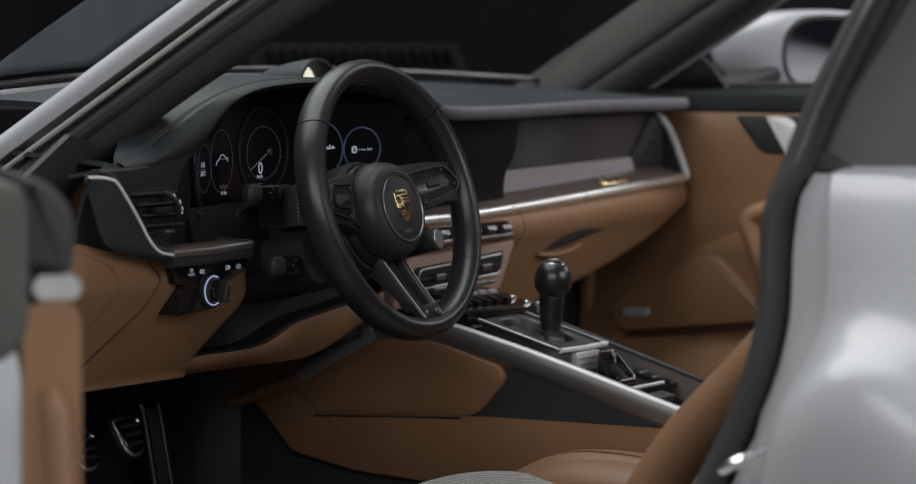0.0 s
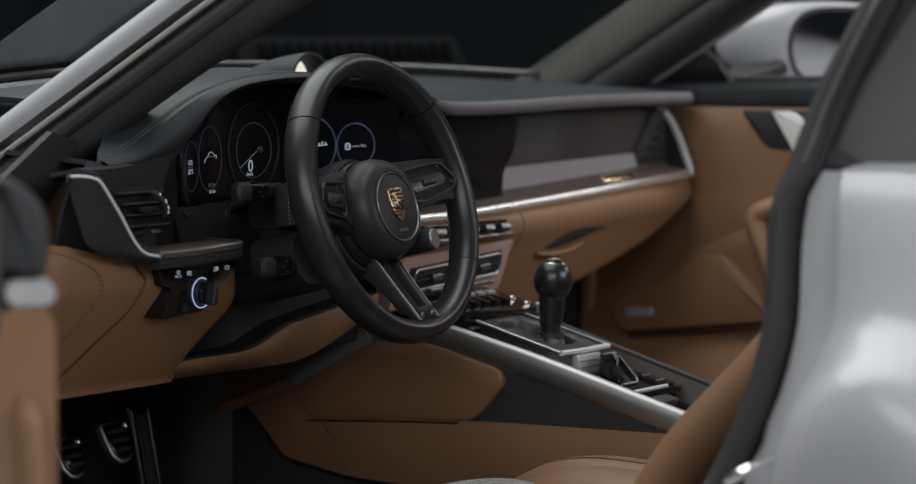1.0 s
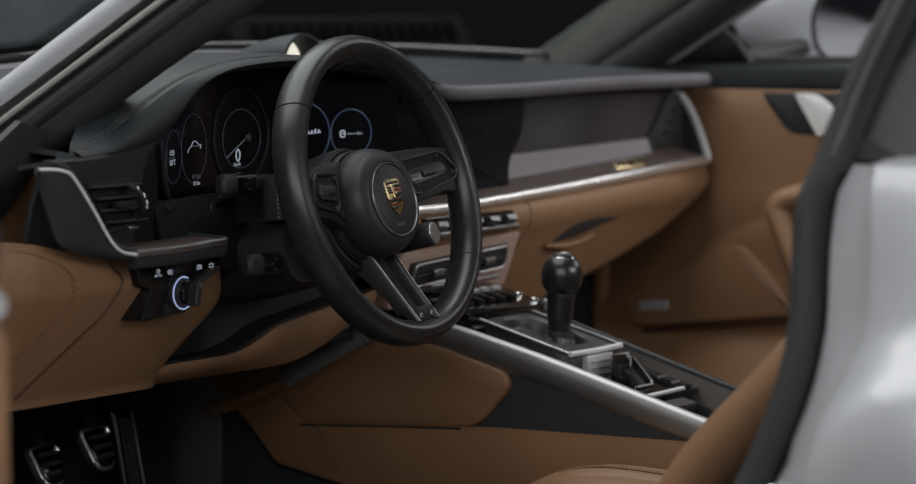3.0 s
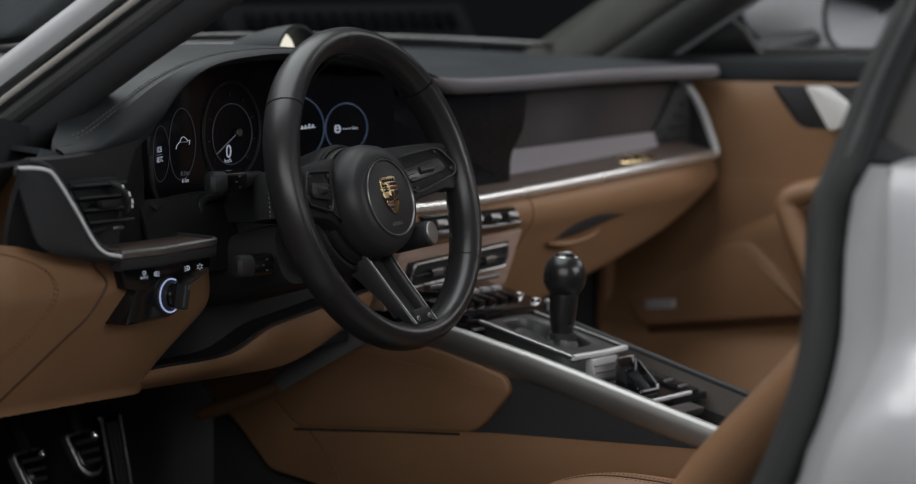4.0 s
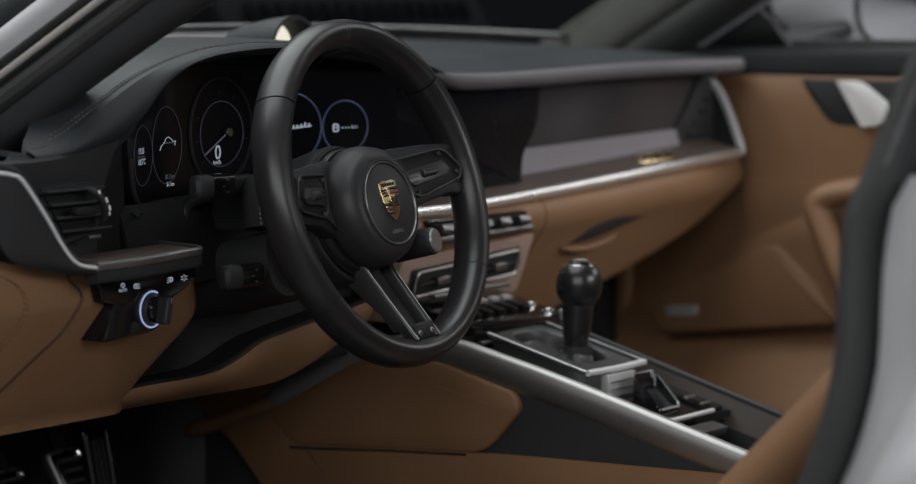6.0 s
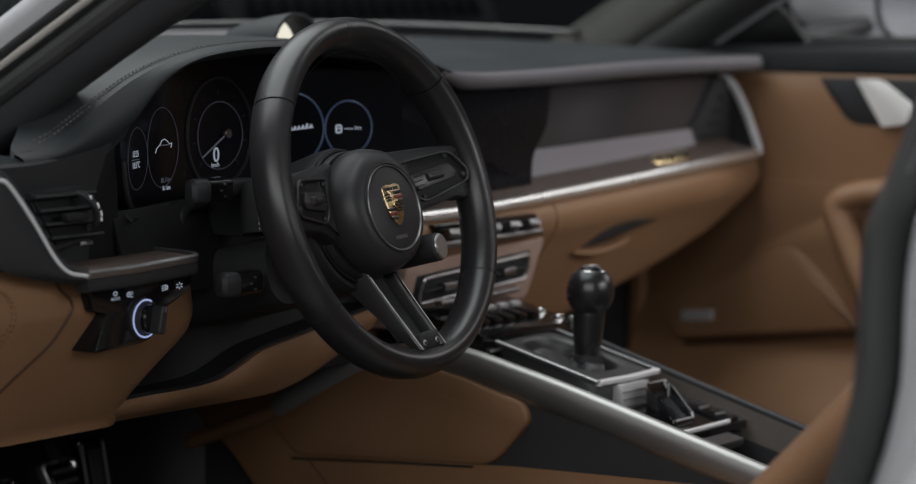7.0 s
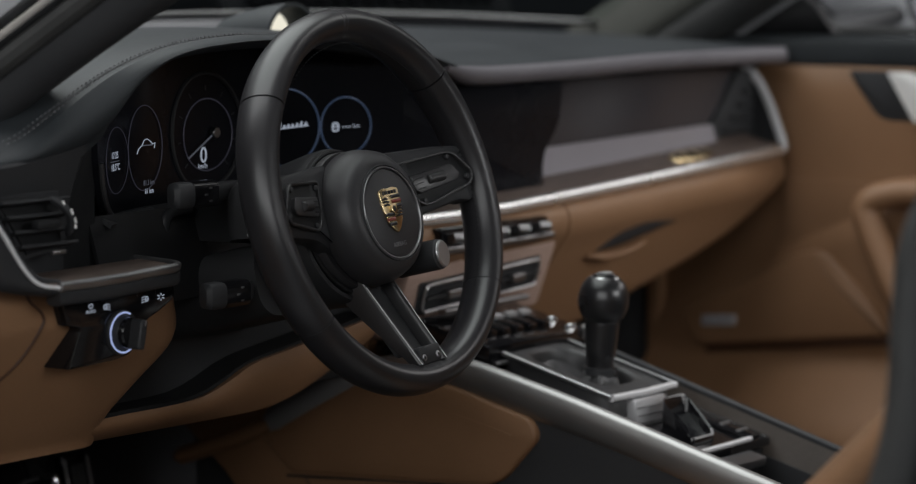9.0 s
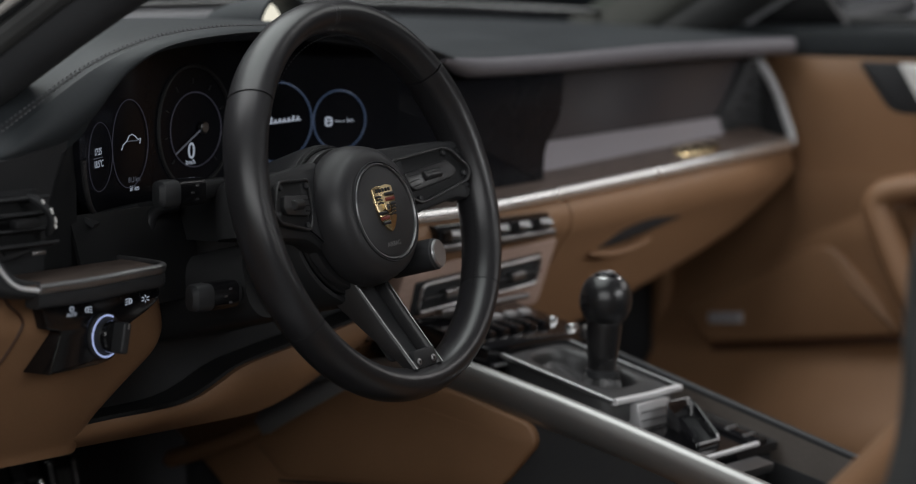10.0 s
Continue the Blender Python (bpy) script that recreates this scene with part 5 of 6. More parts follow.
part("unit_letters", lettering("km", 0.0058, on_face(-0.1815, 0.7982), 0.0001), GLOW_WHITE, screen)

# ---------------------------------------------------------------- dash clock
clock = thing("dash_clock", (-0.118, 0.37, 0.866), "small round dash clock, its ivory face glowing under a black hood", "clock")
cc = Vector((-0.118, 0.345, 0.882))
hood = []
for k in range(7):
    t = k / 6
    r = 0.040 - 0.013 * t * t
    hood.append([cc + Vector((r * math.cos(a), -0.036 + 0.085 * t, r * math.sin(a) * 0.86 - 0.006 * t)) for a in [radians(-40 + 260 * i / 24) for i in range(25)]])
b0 = loft(hood, False, False)
b0.normal_update()
bmesh.ops.solidify(b0, geom=b0.faces[:], thickness=0.004)
part("hood", b0, BLACK_LEATHER, clock, "black clock hood", 60)
part("foot", sweep([(-0.225, 0.350, 0.882), (-0.175, 0.350, 0.886), (-0.118, 0.355, 0.876), (-0.06, 0.36, 0.868)], [(-0.05, -0.02), (0.05, -0.02), (0.045, 0.004), (0.0, 0.012), (-0.04, 0.004)], scales=[0.25, 0.7, 0.9, 0.4]), BLACK_LEATHER, clock)
# Emission in the material sets how bright the face reads.
part("clock_face", rod(cc + Vector((0, 0.006, -0.002)), cc + Vector((0, -0.008, -0.002)), 0.031, n=40, edge=0.001), IVORY, clock, "glowing pale ivory clock face")

# ---------------------------------------------------------------- light switch
ls = thing("light_switch", (-0.60, 0.13, 0.613), "black rotary light switch panel with lit symbols", "light switch")


def sw(a, b, c):
    return Vector((a - 0.0130, 0.1085 - c, b))


part("switch_panel", plate(fillet([(-0.681, 0.672), (-0.640, 0.678), (-0.538, 0.678), (-0.530, 0.671), (-0.534, 0.661), (-0.552, 0.652), (-0.572, 0.645), (-0.590, 0.618), (-0.606, 0.6145), (-0.672, 0.612), (-0.656, 0.6475), (-0.674, 0.651)], [0.004, 0.01, 0.005, 0.004, 0.006, 0.008, 0.008, 0.008, 0.01, 0.002, 0.004, 0.003]), sw, 0.036, 0.002), PIANO, ls, "glossy black switch panel")
for x in (-0.632, -0.609, -0.585, -0.560):
    part("key_joint", sweep([sw(x, 0.678, 0.0002), sw(x + 0.002, 0.668, 0.0002)], ring_profile(0.0004, n=6), up=(0, -1, 0)), SOFT_BLACK, ls)
part("auto_letters", lettering("AUTO", 0.0044, lambda a, b, c: sw(-0.644 + a, 0.6605 + b, c + 0.0002), 0.0001), GLOW_WHITE, ls)
part("symbol", sweep([sw(-0.644 + 0.0026 * math.cos(a), 0.6655 + 0.0020 * math.sin(a), 0.0003) for a in [radians(60 * i) for i in range(6)]], ring_profile(0.0005, n=6), up=(0, -1, 0), loop=True), GLOW_WHITE, ls)


def lamp_symbol(x, z, s):
    pts = [(0.0, 0.0030), (0.0032, 0.0022), (0.0042, 0), (0.0032, -0.0022), (0.0, -0.0030)]
    part("symbol", sweep([sw(x + s * a * 0.8, z + b * 0.8, 0.0003) for a, b in pts], ring_profile(0.0006, n=6), up=(0, -1, 0), loop=True), GLOW_WHITE, ls, "lit lamp symbol")
    for d in (-0.0022, 0, 0.0022):
        part("symbol", sweep([sw(x - s * 0.0015, z + d, 0.0003), sw(x - s * 0.0050, z + d - 0.0007, 0.0003)], ring_profile(0.0004, n=6), up=(0, -1, 0)), GLOW_WHITE, ls)


lamp_symbol(-0.624, 0.6630, -1)
lamp_symbol(-0.572, 0.6650, 1)
for k in range(6):
    a = radians(60 * k + 30)
    part("symbol", sweep([sw(-0.551 + 0.0022 * math.cos(a), 0.6650 + 0.0016 * math.sin(a), 0.0003), sw(-0.551 + 0.0052 * math.cos(a), 0.6650 + 0.0034 * math.sin(a), 0.0003)], ring_profile(0.0005, n=6), up=(0, -1, 0)), GLOW_WHITE, ls)
kc = (-0.6045, 0.6385)
part("knob_well", loft([[sw(kc[0] + r * math.cos(a), kc[1] + r * math.sin(a), c) for a in [2 * math.pi * i / 32 for i in range(32)]] for r, c in ((0.0205, -0.001), (0.0200, 0.002), (0.0185, 0.003))]), PLASTIC, ls)
part("lit_ring", sweep([sw(kc[0] + 0.0178 * math.cos(a), kc[1] + 0.0178 * math.sin(a), 0.0035) for a in [radians(62 + 243 * i / 36) for i in range(37)]], ring_profile(0.0008, n=6), up=(0, -1, 0)), GLOW_RING, ls, "white-blue lit ring")
knob = part("knob", loft([[sw(kc[0] + r * math.cos(a), kc[1] + r * math.sin(a), c) for a in [2 * math.pi * i / 28 for i in range(28)]] for r, c in ((0.0155, 0.002), (0.0150, 0.007), (0.0140, 0.0085))]), PLASTIC, ls, "black rotary knob")
part("knob_face", loft([[sw(kc[0] + r * math.cos(a), kc[1] + r * math.sin(a), c) for a in [2 * math.pi * i / 28 for i in range(28)]] for r, c in ((0.0142, 0.006), (0.0138, 0.0125), (0.0125, 0.0138))]), PIANO, knob)
part("knob_grip", block(sw(kc[0] + 0.0005, kc[1] - 0.0005, 0.0180), (0.0095, 0.016, 0.0270), 0.003, Matrix.Rotation(radians(12), 4, "Y"), 3), PLASTIC, knob, "upright grip bar")
part("grip_mark", block(sw(kc[0] + 0.0030, kc[1] + 0.0095, 0.0262), (0.0014, 0.0008, 0.0050), 0.0003, Matrix.Rotation(radians(12), 4, "Y")), GREY_TOGGLE, knob)

# ---------------------------------------------------------------- steering column and stalks
column = thing("steering_column", (-0.37, 0.12, 0.65), "black leather-covered steering column shroud", "steering column")
sec = [(-0.104, -0.014), (-0.105, 0.004), (-0.104, 0.022), (-0.099, 0.037), (-0.086, 0.043), (-0.04, 0.044), (0.03, 0.042), (0.076, 0.032), (0.090, 0.012), (0.088, -0.014), (0.04, -0.018), (-0.06, -0.018)]
smooth_sec = [tuple(q)[:2] for q in catmull([(a, b, 0) for a, b in sec + sec[:1]], 3)[:-1]]
sh_rings = []
for y, k, dz in ((0.062, 0.86, 0.0), (0.066, 0.92, 0.0), (0.074, 0.94, 0.0), (0.100, 0.94, -0.003), (0.112, 0.90, -0.006), (0.120, 0.80, -0.010), (0.20, 0.62, -0.016)):
    sh_rings.append([Vector((-0.37 + a * k, y + 0.06 * b, 0.726 + b * k + dz)) for a, b in smooth_sec])
part("shroud", loft(sh_rings), COLUMN_LEATHER, column, "black stitched leather shroud", 60)
for off in (0.077, 0.086):
    rr = [Vector((-0.37 + a * 0.94, off + 0.06 * b, 0.726 + b * 0.94)) for a, b in [(p[0] * 1.006, p[1] * 1.006) for p in smooth_sec[:13]]]
    tagged(part("stitching", stitches(rr, (-0.9, 0, 0.4), 0.003, 0.002, 0.0007, 0.0007), GREY_THREAD, column), kind="stuff")
part("lower_shroud", sweep([(-0.375, 0.078, 0.672), (-0.372, 0.13, 0.660), (-0.37, 0.25, 0.63)], round_rect(0.17, 0.070, 0.024, 5), up=(0, 0, 1)), COLUMN_LEATHER, column, "black lower column shroud", 50)
part("hub_boss", rod(on_wheel(0, -0.012, -0.062), on_wheel(0, -0.012, -0.10), 0.052, 0.06, 32, 0.004), SOFT_BLACK, column)


def stalk(y, z, shift, label, name):
    """A stalk with a glossy paddle and a matt end button."""
    s = thing(name, (-0.45, y, z), label, "stalk")
    x = -0.48 - shift
    part("arm", sweep([(-0.430, y + 0.02, z), (x + 0.02, y + 0.004, z), (x, y, z + 0.001)], round_rect(0.018, 0.020, 0.006), scales=[0.8, 0.9, 1.0]), PLASTIC, s)
    part("paddle", sweep([(x + 0.012, y - 0.001, z + 0.001), (x - 0.008, y - 0.002, z + 0.001), (x - 0.022, y - 0.002, z + 0.001)], round_rect(0.022, 0.024, 0.006)), PIANO, s, "glossy black stalk face")
    part("end_cap", sweep([(x - 0.0225, y - 0.002, z + 0.001), (x - 0.032, y - 0.002, z + 0.001), (x - 0.038, y - 0.001, z + 0.001), (x - 0.040, y, z + 0.001)], round_rect(0.0225, 0.0245, 0.007), scales=[1, 1, 0.92, 0.6]), PLASTIC, s, "matt black end button")
    for k in range(3):
        part("mark", block((x - 0.001 - 0.006 * (k % 2), y - 0.0135, z + 0.007 - 0.006 * k), (0.004, 0.0006, 0.0018), 0.0002), DARK_SILVER, s)
    return s


stalk(0.112, 0.7530, 0.024, "black indicator stalk beside the steering column", "indicator_stalk")
stalk(0.085, 0.6625, 0.012, "black cruise control stalk under the indicator stalk", "cruise_stalk")

# ---------------------------------------------------------------- passenger's door, closed
pdoor = thing("passenger_door", (0.78, -0.1, 0.30), "closed passenger door with a tan leather card", "car door")


card_x = lerp_curve([(0.30, 0.600), (0.36, 0.603), (0.40, 0.622), (0.44, 0.664), (0.462, 0.696), (0.474, 0.707), (0.52, 0.711), (0.70, 0.708), (0.78, 0.704), (0.815, 0.708), (0.84, 0.722)])


crease = lerp_curve([(-0.85, 0.80), (-0.30, 0.765), (-0.003, 0.692), (0.16, 0.629), (0.363, 0.528)])


def card(u, v):
    """Leather door card: a roll at the belt, and a step along a slanting crease."""
    y = 0.362 - 1.16 * u
    z = 0.832 - 0.50 * v
    t = max(0.0, min(1.0, (crease(y) - z) / 0.045))
    return Vector((card_x(z) - 0.020 * t * t * (3 - 2 * t) * min(1.0, max(0.0, (z - 0.44) / 0.05)), y, z))


part("door_card", sheet(card, 60, 60, 0.015), TAN, pdoor, "tan leather door card", 60)
part("kick_panel", block((0.715, 0.536, 0.54), (0.03, 0.32, 0.60), 0.01), CARPET, pdoor, "black carpeted kick panel")
part("kick_trim", block((0.708, 0.362, 0.46), (0.028, 0.022, 0.36), 0.010), TAN, pdoor, "tan leather kick trim", 40)
part("belt_ledge", sweep([(0.745, 0.30, 0.847), (0.745, 0.0, 0.850), (0.740, -0.60, 0.848)], round_rect(0.060, 0.042, 0.012), up=(0, 0, 1)), BLACK_LEATHER, pdoor, "black leather belt ledge")
part("belt_seal", sweep([(0.775, 0.30, 0.870), (0.775, 0.0, 0.873), (0.77, -0.60, 0.871)], ring_profile(0.008, n=8)), RUBBER, pdoor)
part("outer_skin", sheet(lambda u, v: Vector((0.80 + 0.09 * math.sin(math.pi * (0.15 + 0.7 * v)), 0.36 - 1.15 * u, 0.86 - 0.55 * v)), 8, 10, 0.01), PAINT, pdoor, "pale grey door skin")
part("sail_panel", plate([(0.30, 0.868), (0.13, 0.868), (0.155, 0.905), (0.21, 0.945)], lambda a, b, c: Vector((0.748 - c - 0.15 * (b - 0.868), a, b)), 0.02, 0.004), VENT_BLACK, pdoor, "black sail panel")


def at_card(a, b, c):
    return Vector((0.700 - c, a, b))


part("handle_recess", plate(fillet([(0.088, 0.8275), (0.046, 0.765), (-0.062, 0.764), (-0.085, 0.8275)], [0.004, 0.02, 0.02, 0.01]), lambda a, b, c: at_card(a, b, c - 0.004), 0.02, 0.003), PLASTIC, pdoor, "grey-black handle recess")
part("door_pull", plate(fillet([(0.030, 0.8265), (-0.006, 0.8275), (-0.055, 0.793), (-0.050, 0.771), (-0.008, 0.766)], [0.002, 0.012, 0.016, 0.010, 0.003]), lambda a, b, c: at_card(a, b, c + 0.006), 0.006, 0.002), SILVER_PAINT, pdoor, "pale silver door opener")
spk = part("speaker_panel", plate(fillet([(0.310, 0.512), (0.282, 0.474), (0.010, 0.505), (0.040, 0.545), (0.110, 0.606), (0.150, 0.598)], [0.012, 0.015, 0.006, 0.01, 0.02, 0.02]), lambda a, b, c: at_card(a, b, c + 0.016 + 0.10 * (0.60 - b)), 0.030, 0.005), TAN, pdoor, "tan leather speaker panel", 50)


def handle_post(u, v):
    """Broad padded foot of the grab handle, swelling out of the card along two slanting edges."""
    y, z = 0.17 - 0.27 * u, 0.69 - 0.188 * v
    d1 = ((0.146 - y) * 0.096 - (0.606 - z) * 0.084) / 0.1276
    d2 = ((0.606 - z) * 0.116 - (y - 0.146) * -0.074) / 0.1376 + 0.02
    t = max(0.0, min(1.0, min(d1 / 0.030, (d2 - 0.02) / 0.06)))
    return Vector((0.702 - 0.040 * t * t * (3 - 2 * t), y, z))


part("handle_post", sheet(handle_post, 50, 36, 0.004), TAN, pdoor, "broad tan leather foot of the grab handle", 80)
# Dark strip stands in for the shadow cast under the speaker panel.
part("panel_shadow_line", sweep([(0.686, 0.275, 0.468), (0.684, 0.05, 0.494), (0.684, -0.07, 0.506)], ring_profile(0.005, 0.004, 8), up=(-1, 0, 0)), TAN_DARK, pdoor)
part("speaker_badge", plate(fillet([(0.288, 0.499), (0.240, 0.503), (0.240, 0.5165), (0.288, 0.5125)], 0.002), lambda a, b, c: at_card(a - 0.014, b, c + 0.029), 0.004, 0.0008), BEZEL, spk, "small silver speaker badge")
for k in range(4):
    part("badge_bar", plate([(0.284 - 0.011 * k, 0.5035 + 0.001 * k), (0.276 - 0.011 * k, 0.5042 + 0.001 * k), (0.276 - 0.011 * k, 0.5115 + 0.001 * k), (0.284 - 0.011 * k, 0.5108 + 0.001 * k)], lambda a, b, c: at_card(a - 0.014, b, c + 0.0300), 0.001, 0.0002), PANEL_GREY, spk)
part("grab_handle", sweep(catmull([(0.672, -0.030, 0.520), (0.662, -0.008, 0.560), (0.660, 0.012, 0.603), (0.660, 0.030, 0.642), (0.661, 0.036, 0.662), (0.665, 0.022, 0.676), (0.675, -0.025, 0.684), (0.685, -0.10, 0.680), (0.695, -0.30, 0.675), (0.702, -0.45, 0.670)], 5), ring_profile(0.018, 0.024, 14), up=(-1, 0, 0)), TAN, pdoor, "padded tan grab handle", 60)

# door mirror outside it
mir = thing("door_mirror", (0.93, 0.18, 0.87), "pale grey passenger door mirror on a black foot", "door mirror")


def mirror_ring(d, w, h, n=40):
    """Rounded outline of the mirror: d deep from the glass, w and h its half sizes."""
    out = []
    for i in range(n):
        t = 2 * math.pi * i / n
        co, si = math.cos(t), math.sin(t)
        k = (abs(co) ** 3.4 + abs(si) ** 3.4) ** (-1 / 3.4)
        a, b = w * co * k, h * si * k
        if b < 0:
            a += 0.22 * b * (1 if a < 0 else 0.2) * -1
        turn = 0.52 * max(0.0, 1 - d / 0.15)
        out.append(Vector((1.058 + a - 0.30 * d, 0.095 + d - turn * a - 0.12 * b * max(0.0, 1 - d / 0.15), 0.925 + b + 0.03 * d)))
    return out


bowl = [(0.0, 0.092, 0.066), (0.004, 0.096, 0.071), (0.03, 0.100, 0.073), (0.07, 0.098, 0.070), (0.11, 0.090, 0.062), (0.145, 0.076, 0.050), (0.17, 0.056, 0.034), (0.185, 0.030, 0.016)]
part("housing", loft([mirror_ring(*q) for q in bowl], True, False), PAINT, mir, "pale grey mirror housing", 60)
part("mirror_rim", loft([mirror_ring(-0.0005, 0.091, 0.065), mirror_ring(-0.002, 0.086, 0.060)]), PLASTIC, mir)
part("mirror_glass", loft([[q.lerp(Vector((1.058, 0.0925, 0.925)), k) + Vector((0, -0.004 * (1 - (1 - k) ** 2), 0)) for q in mirror_ring(-0.0025, 0.085, 0.059)] for k in (0.0, 0.2, 0.4, 0.6, 0.8, 0.98)], True, False), MIRROR, mir, "slightly domed mirror glass", 60)
part("foot", sweep(catmull([(0.80, 0.19, 0.866), (0.87, 0.19, 0.872), (0.95, 0.18, 0.885), (1.0, 0.17, 0.90)], 4), round_rect(0.06, 0.028, 0.01), scales=None), PLASTIC, mir, "black mirror foot")

# ---------------------------------------------------------------- driver's door, open
ddoor = thing("driver_door", (-1.2, 0.0, 0.30), "driver's door standing wide open, tan leather inside", "car door")
HINGE = Vector((-0.885, 0.43, 0))
DD = Vector((-0.65, -0.76, 0)).normalized()
DI = Vector((-DD.y, DD.x, 0))


def on_door(a, b, z):
    """a along the door from its hinge, b into the cabin."""
    return HINGE + DD * a + DI * b + Vector((0, 0, z))


DL = 1.03


def door_skin(u, v):
    z = 0.80 - 0.55 * v
    return on_door(0.03 + (DL - 0.03) * u, -0.075 - 0.045 * math.sin(math.pi * (0.1 + 0.75 * v)), z)


part("door_skin", sheet(door_skin, 12, 14, 0.006), PAINT, ddoor, "pale grey door skin", 60)
end_poly = fillet([(-0.12, 0.25), (0.050, 0.25), (0.052, 0.64), (0.040, 0.70), (-0.02, 0.72), (-0.075, 0.70), (-0.118, 0.60)], 0.015)
part("shut_face", plate(end_poly, lambda b, z, c: on_door(DL - 0.002 + c, b, z), 0.30, 0.008), PAINT, ddoor, "pale grey painted shut face", 50)
part("door_card", sweep([on_door(0.10, 0.075, 0.48), on_door(0.5, 0.090, 0.48), on_door(DL - 0.03, 0.078, 0.485), on_door(DL, 0.075, 0.485)], [tuple(q) for q in round_rect(0.052, 0.46, 0.020, 4)], up=(0, 0, 1)), TAN, ddoor, "tan leather door card", 50)
part("card_cap", sweep([on_door(0.10, 0.076, 0.727), on_door(0.6, 0.088, 0.727), on_door(DL + 0.003, 0.080, 0.727)], round_rect(0.042, 0.021, 0.009), up=(0, 0, 1)), BEZEL, ddoor, "grey door cap", 50)
part("armrest_roll", sweep(catmull([on_door(DL - 0.001, 0.073, 0.640), on_door(DL + 0.001, 0.078, 0.600), on_door(DL + 0.002, 0.082, 0.520), on_door(DL + 0.002, 0.082, 0.420), on_door(DL, 0.080, 0.300)], 5), ring_profile(0.012, 0.016, 12), up=(0.3, 1, 0), scales=[0.4, 0.7, 0.9] + [1.0] * 18), TAN, ddoor, "rounded tan leather armrest end", 60)
ledge_poly = fillet([(0.050, 0.738), (0.094, 0.738), (0.099, 0.775), (0.092, 0.802), (0.072, 0.821), (0.050, 0.827)], [0.004, 0.01, 0.02, 0.02, 0.015, 0.006])
part("belt_ledge", plate(ledge_poly, lambda b, z, c: on_door(DL + c, b, z), 0.90, 0.010), SOFT_BLACK, ddoor, "black rounded belt ledge", 50)
part("belt_end", plate(fillet([(-0.085, 0.64), (0.040, 0.662), (0.0575, 0.690), (0.0575, 0.800), (0.050, 0.818), (-0.02, 0.832), (-0.085, 0.832)], 0.012), lambda b, z, c: on_door(DL + 0.002 + c, b, z), 0.85, 0.010), TRIM_GREY, ddoor, "dull grey belt end cover", 50)
gl = part("door_window", sheet(lambda u, v: on_door(0.22 + (DL - 0.205) * u - 0.10 * v * u, -0.045 + 0.03 * v, 0.80 + 0.13 * v * (0.4 + 0.6 * math.sin(math.pi * (0.1 + 0.7 * u)))), 12, 6, 0.004), GLASS, ddoor, "clear door glass, part lowered")
part("glass_edge", sweep(catmull([on_door(DL + 0.012, -0.045, 0.79), on_door(DL - 0.005, -0.040, 0.84), on_door(DL - 0.03, -0.032, 0.885), on_door(DL - 0.07, -0.028, 0.90)], 4), ring_profile(0.004, 0.008, 8)), CHROME, ddoor)

# ---------------------------------------------------------------- centre console
console = thing("centre_console", (-0.01, -0.05, 0.25), "centre console with silver rails, wood strip and tan leather sides", "console")


def deck(y):
    return 0.5165 + 0.265 * (y + 0.065)


rail_path = catmull([(-0.126, 0.215, 0.545), (-0.124, 0.18, 0.553), (-0.122, 0.10, 0.560), (-0.121, 0.0, 0.540), (-0.120, -0.10, 0.515), (-0.120, -0.20, 0.488), (-0.120, -0.30, 0.461), (-0.120, -0.42, 0.427)], 5)
part("side_rail", sweep(rail_path, [(-0.008, 0.002), (0.0, 0.004), (0.006, 0.003), (0.0095, -0.001), (0.0108, -0.011), (0.0090, -0.024), (0.0055, -0.032), (0.000, -0.034), (-0.006, -0.03)], up=(0, 0, 1), scales=[0.80 + 0.20 * min(1.0, max(0.0, (0.215 - q.y) / 0.06)) for q in rail_path]), RAIL, console, "brushed silver console rail", 50)
front_path = catmull([(-0.136, 0.335, 0.470), (-0.135, 0.31, 0.486), (-0.132, 0.26, 0.514), (-0.128, 0.205, 0.543)], 5)
part("rail_front", sweep(front_path, [(-0.006, 0.012), (0.004, 0.013), (0.009, 0.008), (0.010, -0.004), (0.007, -0.012), (-0.006, -0.013)], scales=[0.45, 0.7, 0.85] + [1.0] * 13), SATIN_GREY, console, "satin silver front end of the console rail", 50)
part("rail_roll", sweep(catmull([(-0.142, 0.455, 0.425), (-0.141, 0.42, 0.437), (-0.140, 0.37, 0.455), (-0.138, 0.32, 0.476)], 5), ring_profile(0.008, 0.010, 10), scales=[0.5] + [1.0] * 13 + [0.8, 0.5]), TAN, console, "tan leather roll ahead of the console rail", 50)
rrail = [Vector((0.102, y, 0.523 + 0.287 * (y + 0.026) - 0.05 * max(0, y - 0.12))) for y in [0.20 - 0.62 * i / 16 for i in range(17)]]
part("side_rail", sweep(rrail, round_rect(0.009, 0.010, 0.003), up=(0, 0, 1)), PLASTIC, console, "black console rail")
part("wood_inlay", sheet(lambda u, v: Vector((0.084 + 0.013 * v, 0.04 - 0.46 * u, 0.502 + 0.287 * (0.066 - 0.46 * u) - 0.014 + 0.034 * v)), 10, 2, 0.004), WOOD_DARK, console, "dark open-pore wood strip")
part("far_side", sheet(lambda u, v: Vector((0.102 + 0.03 * v, 0.20 - 0.65 * u, 0.520 + 0.287 * (0.226 - 0.65 * u) - 0.27 * v)), 10, 4, 0.006), TAN, console)
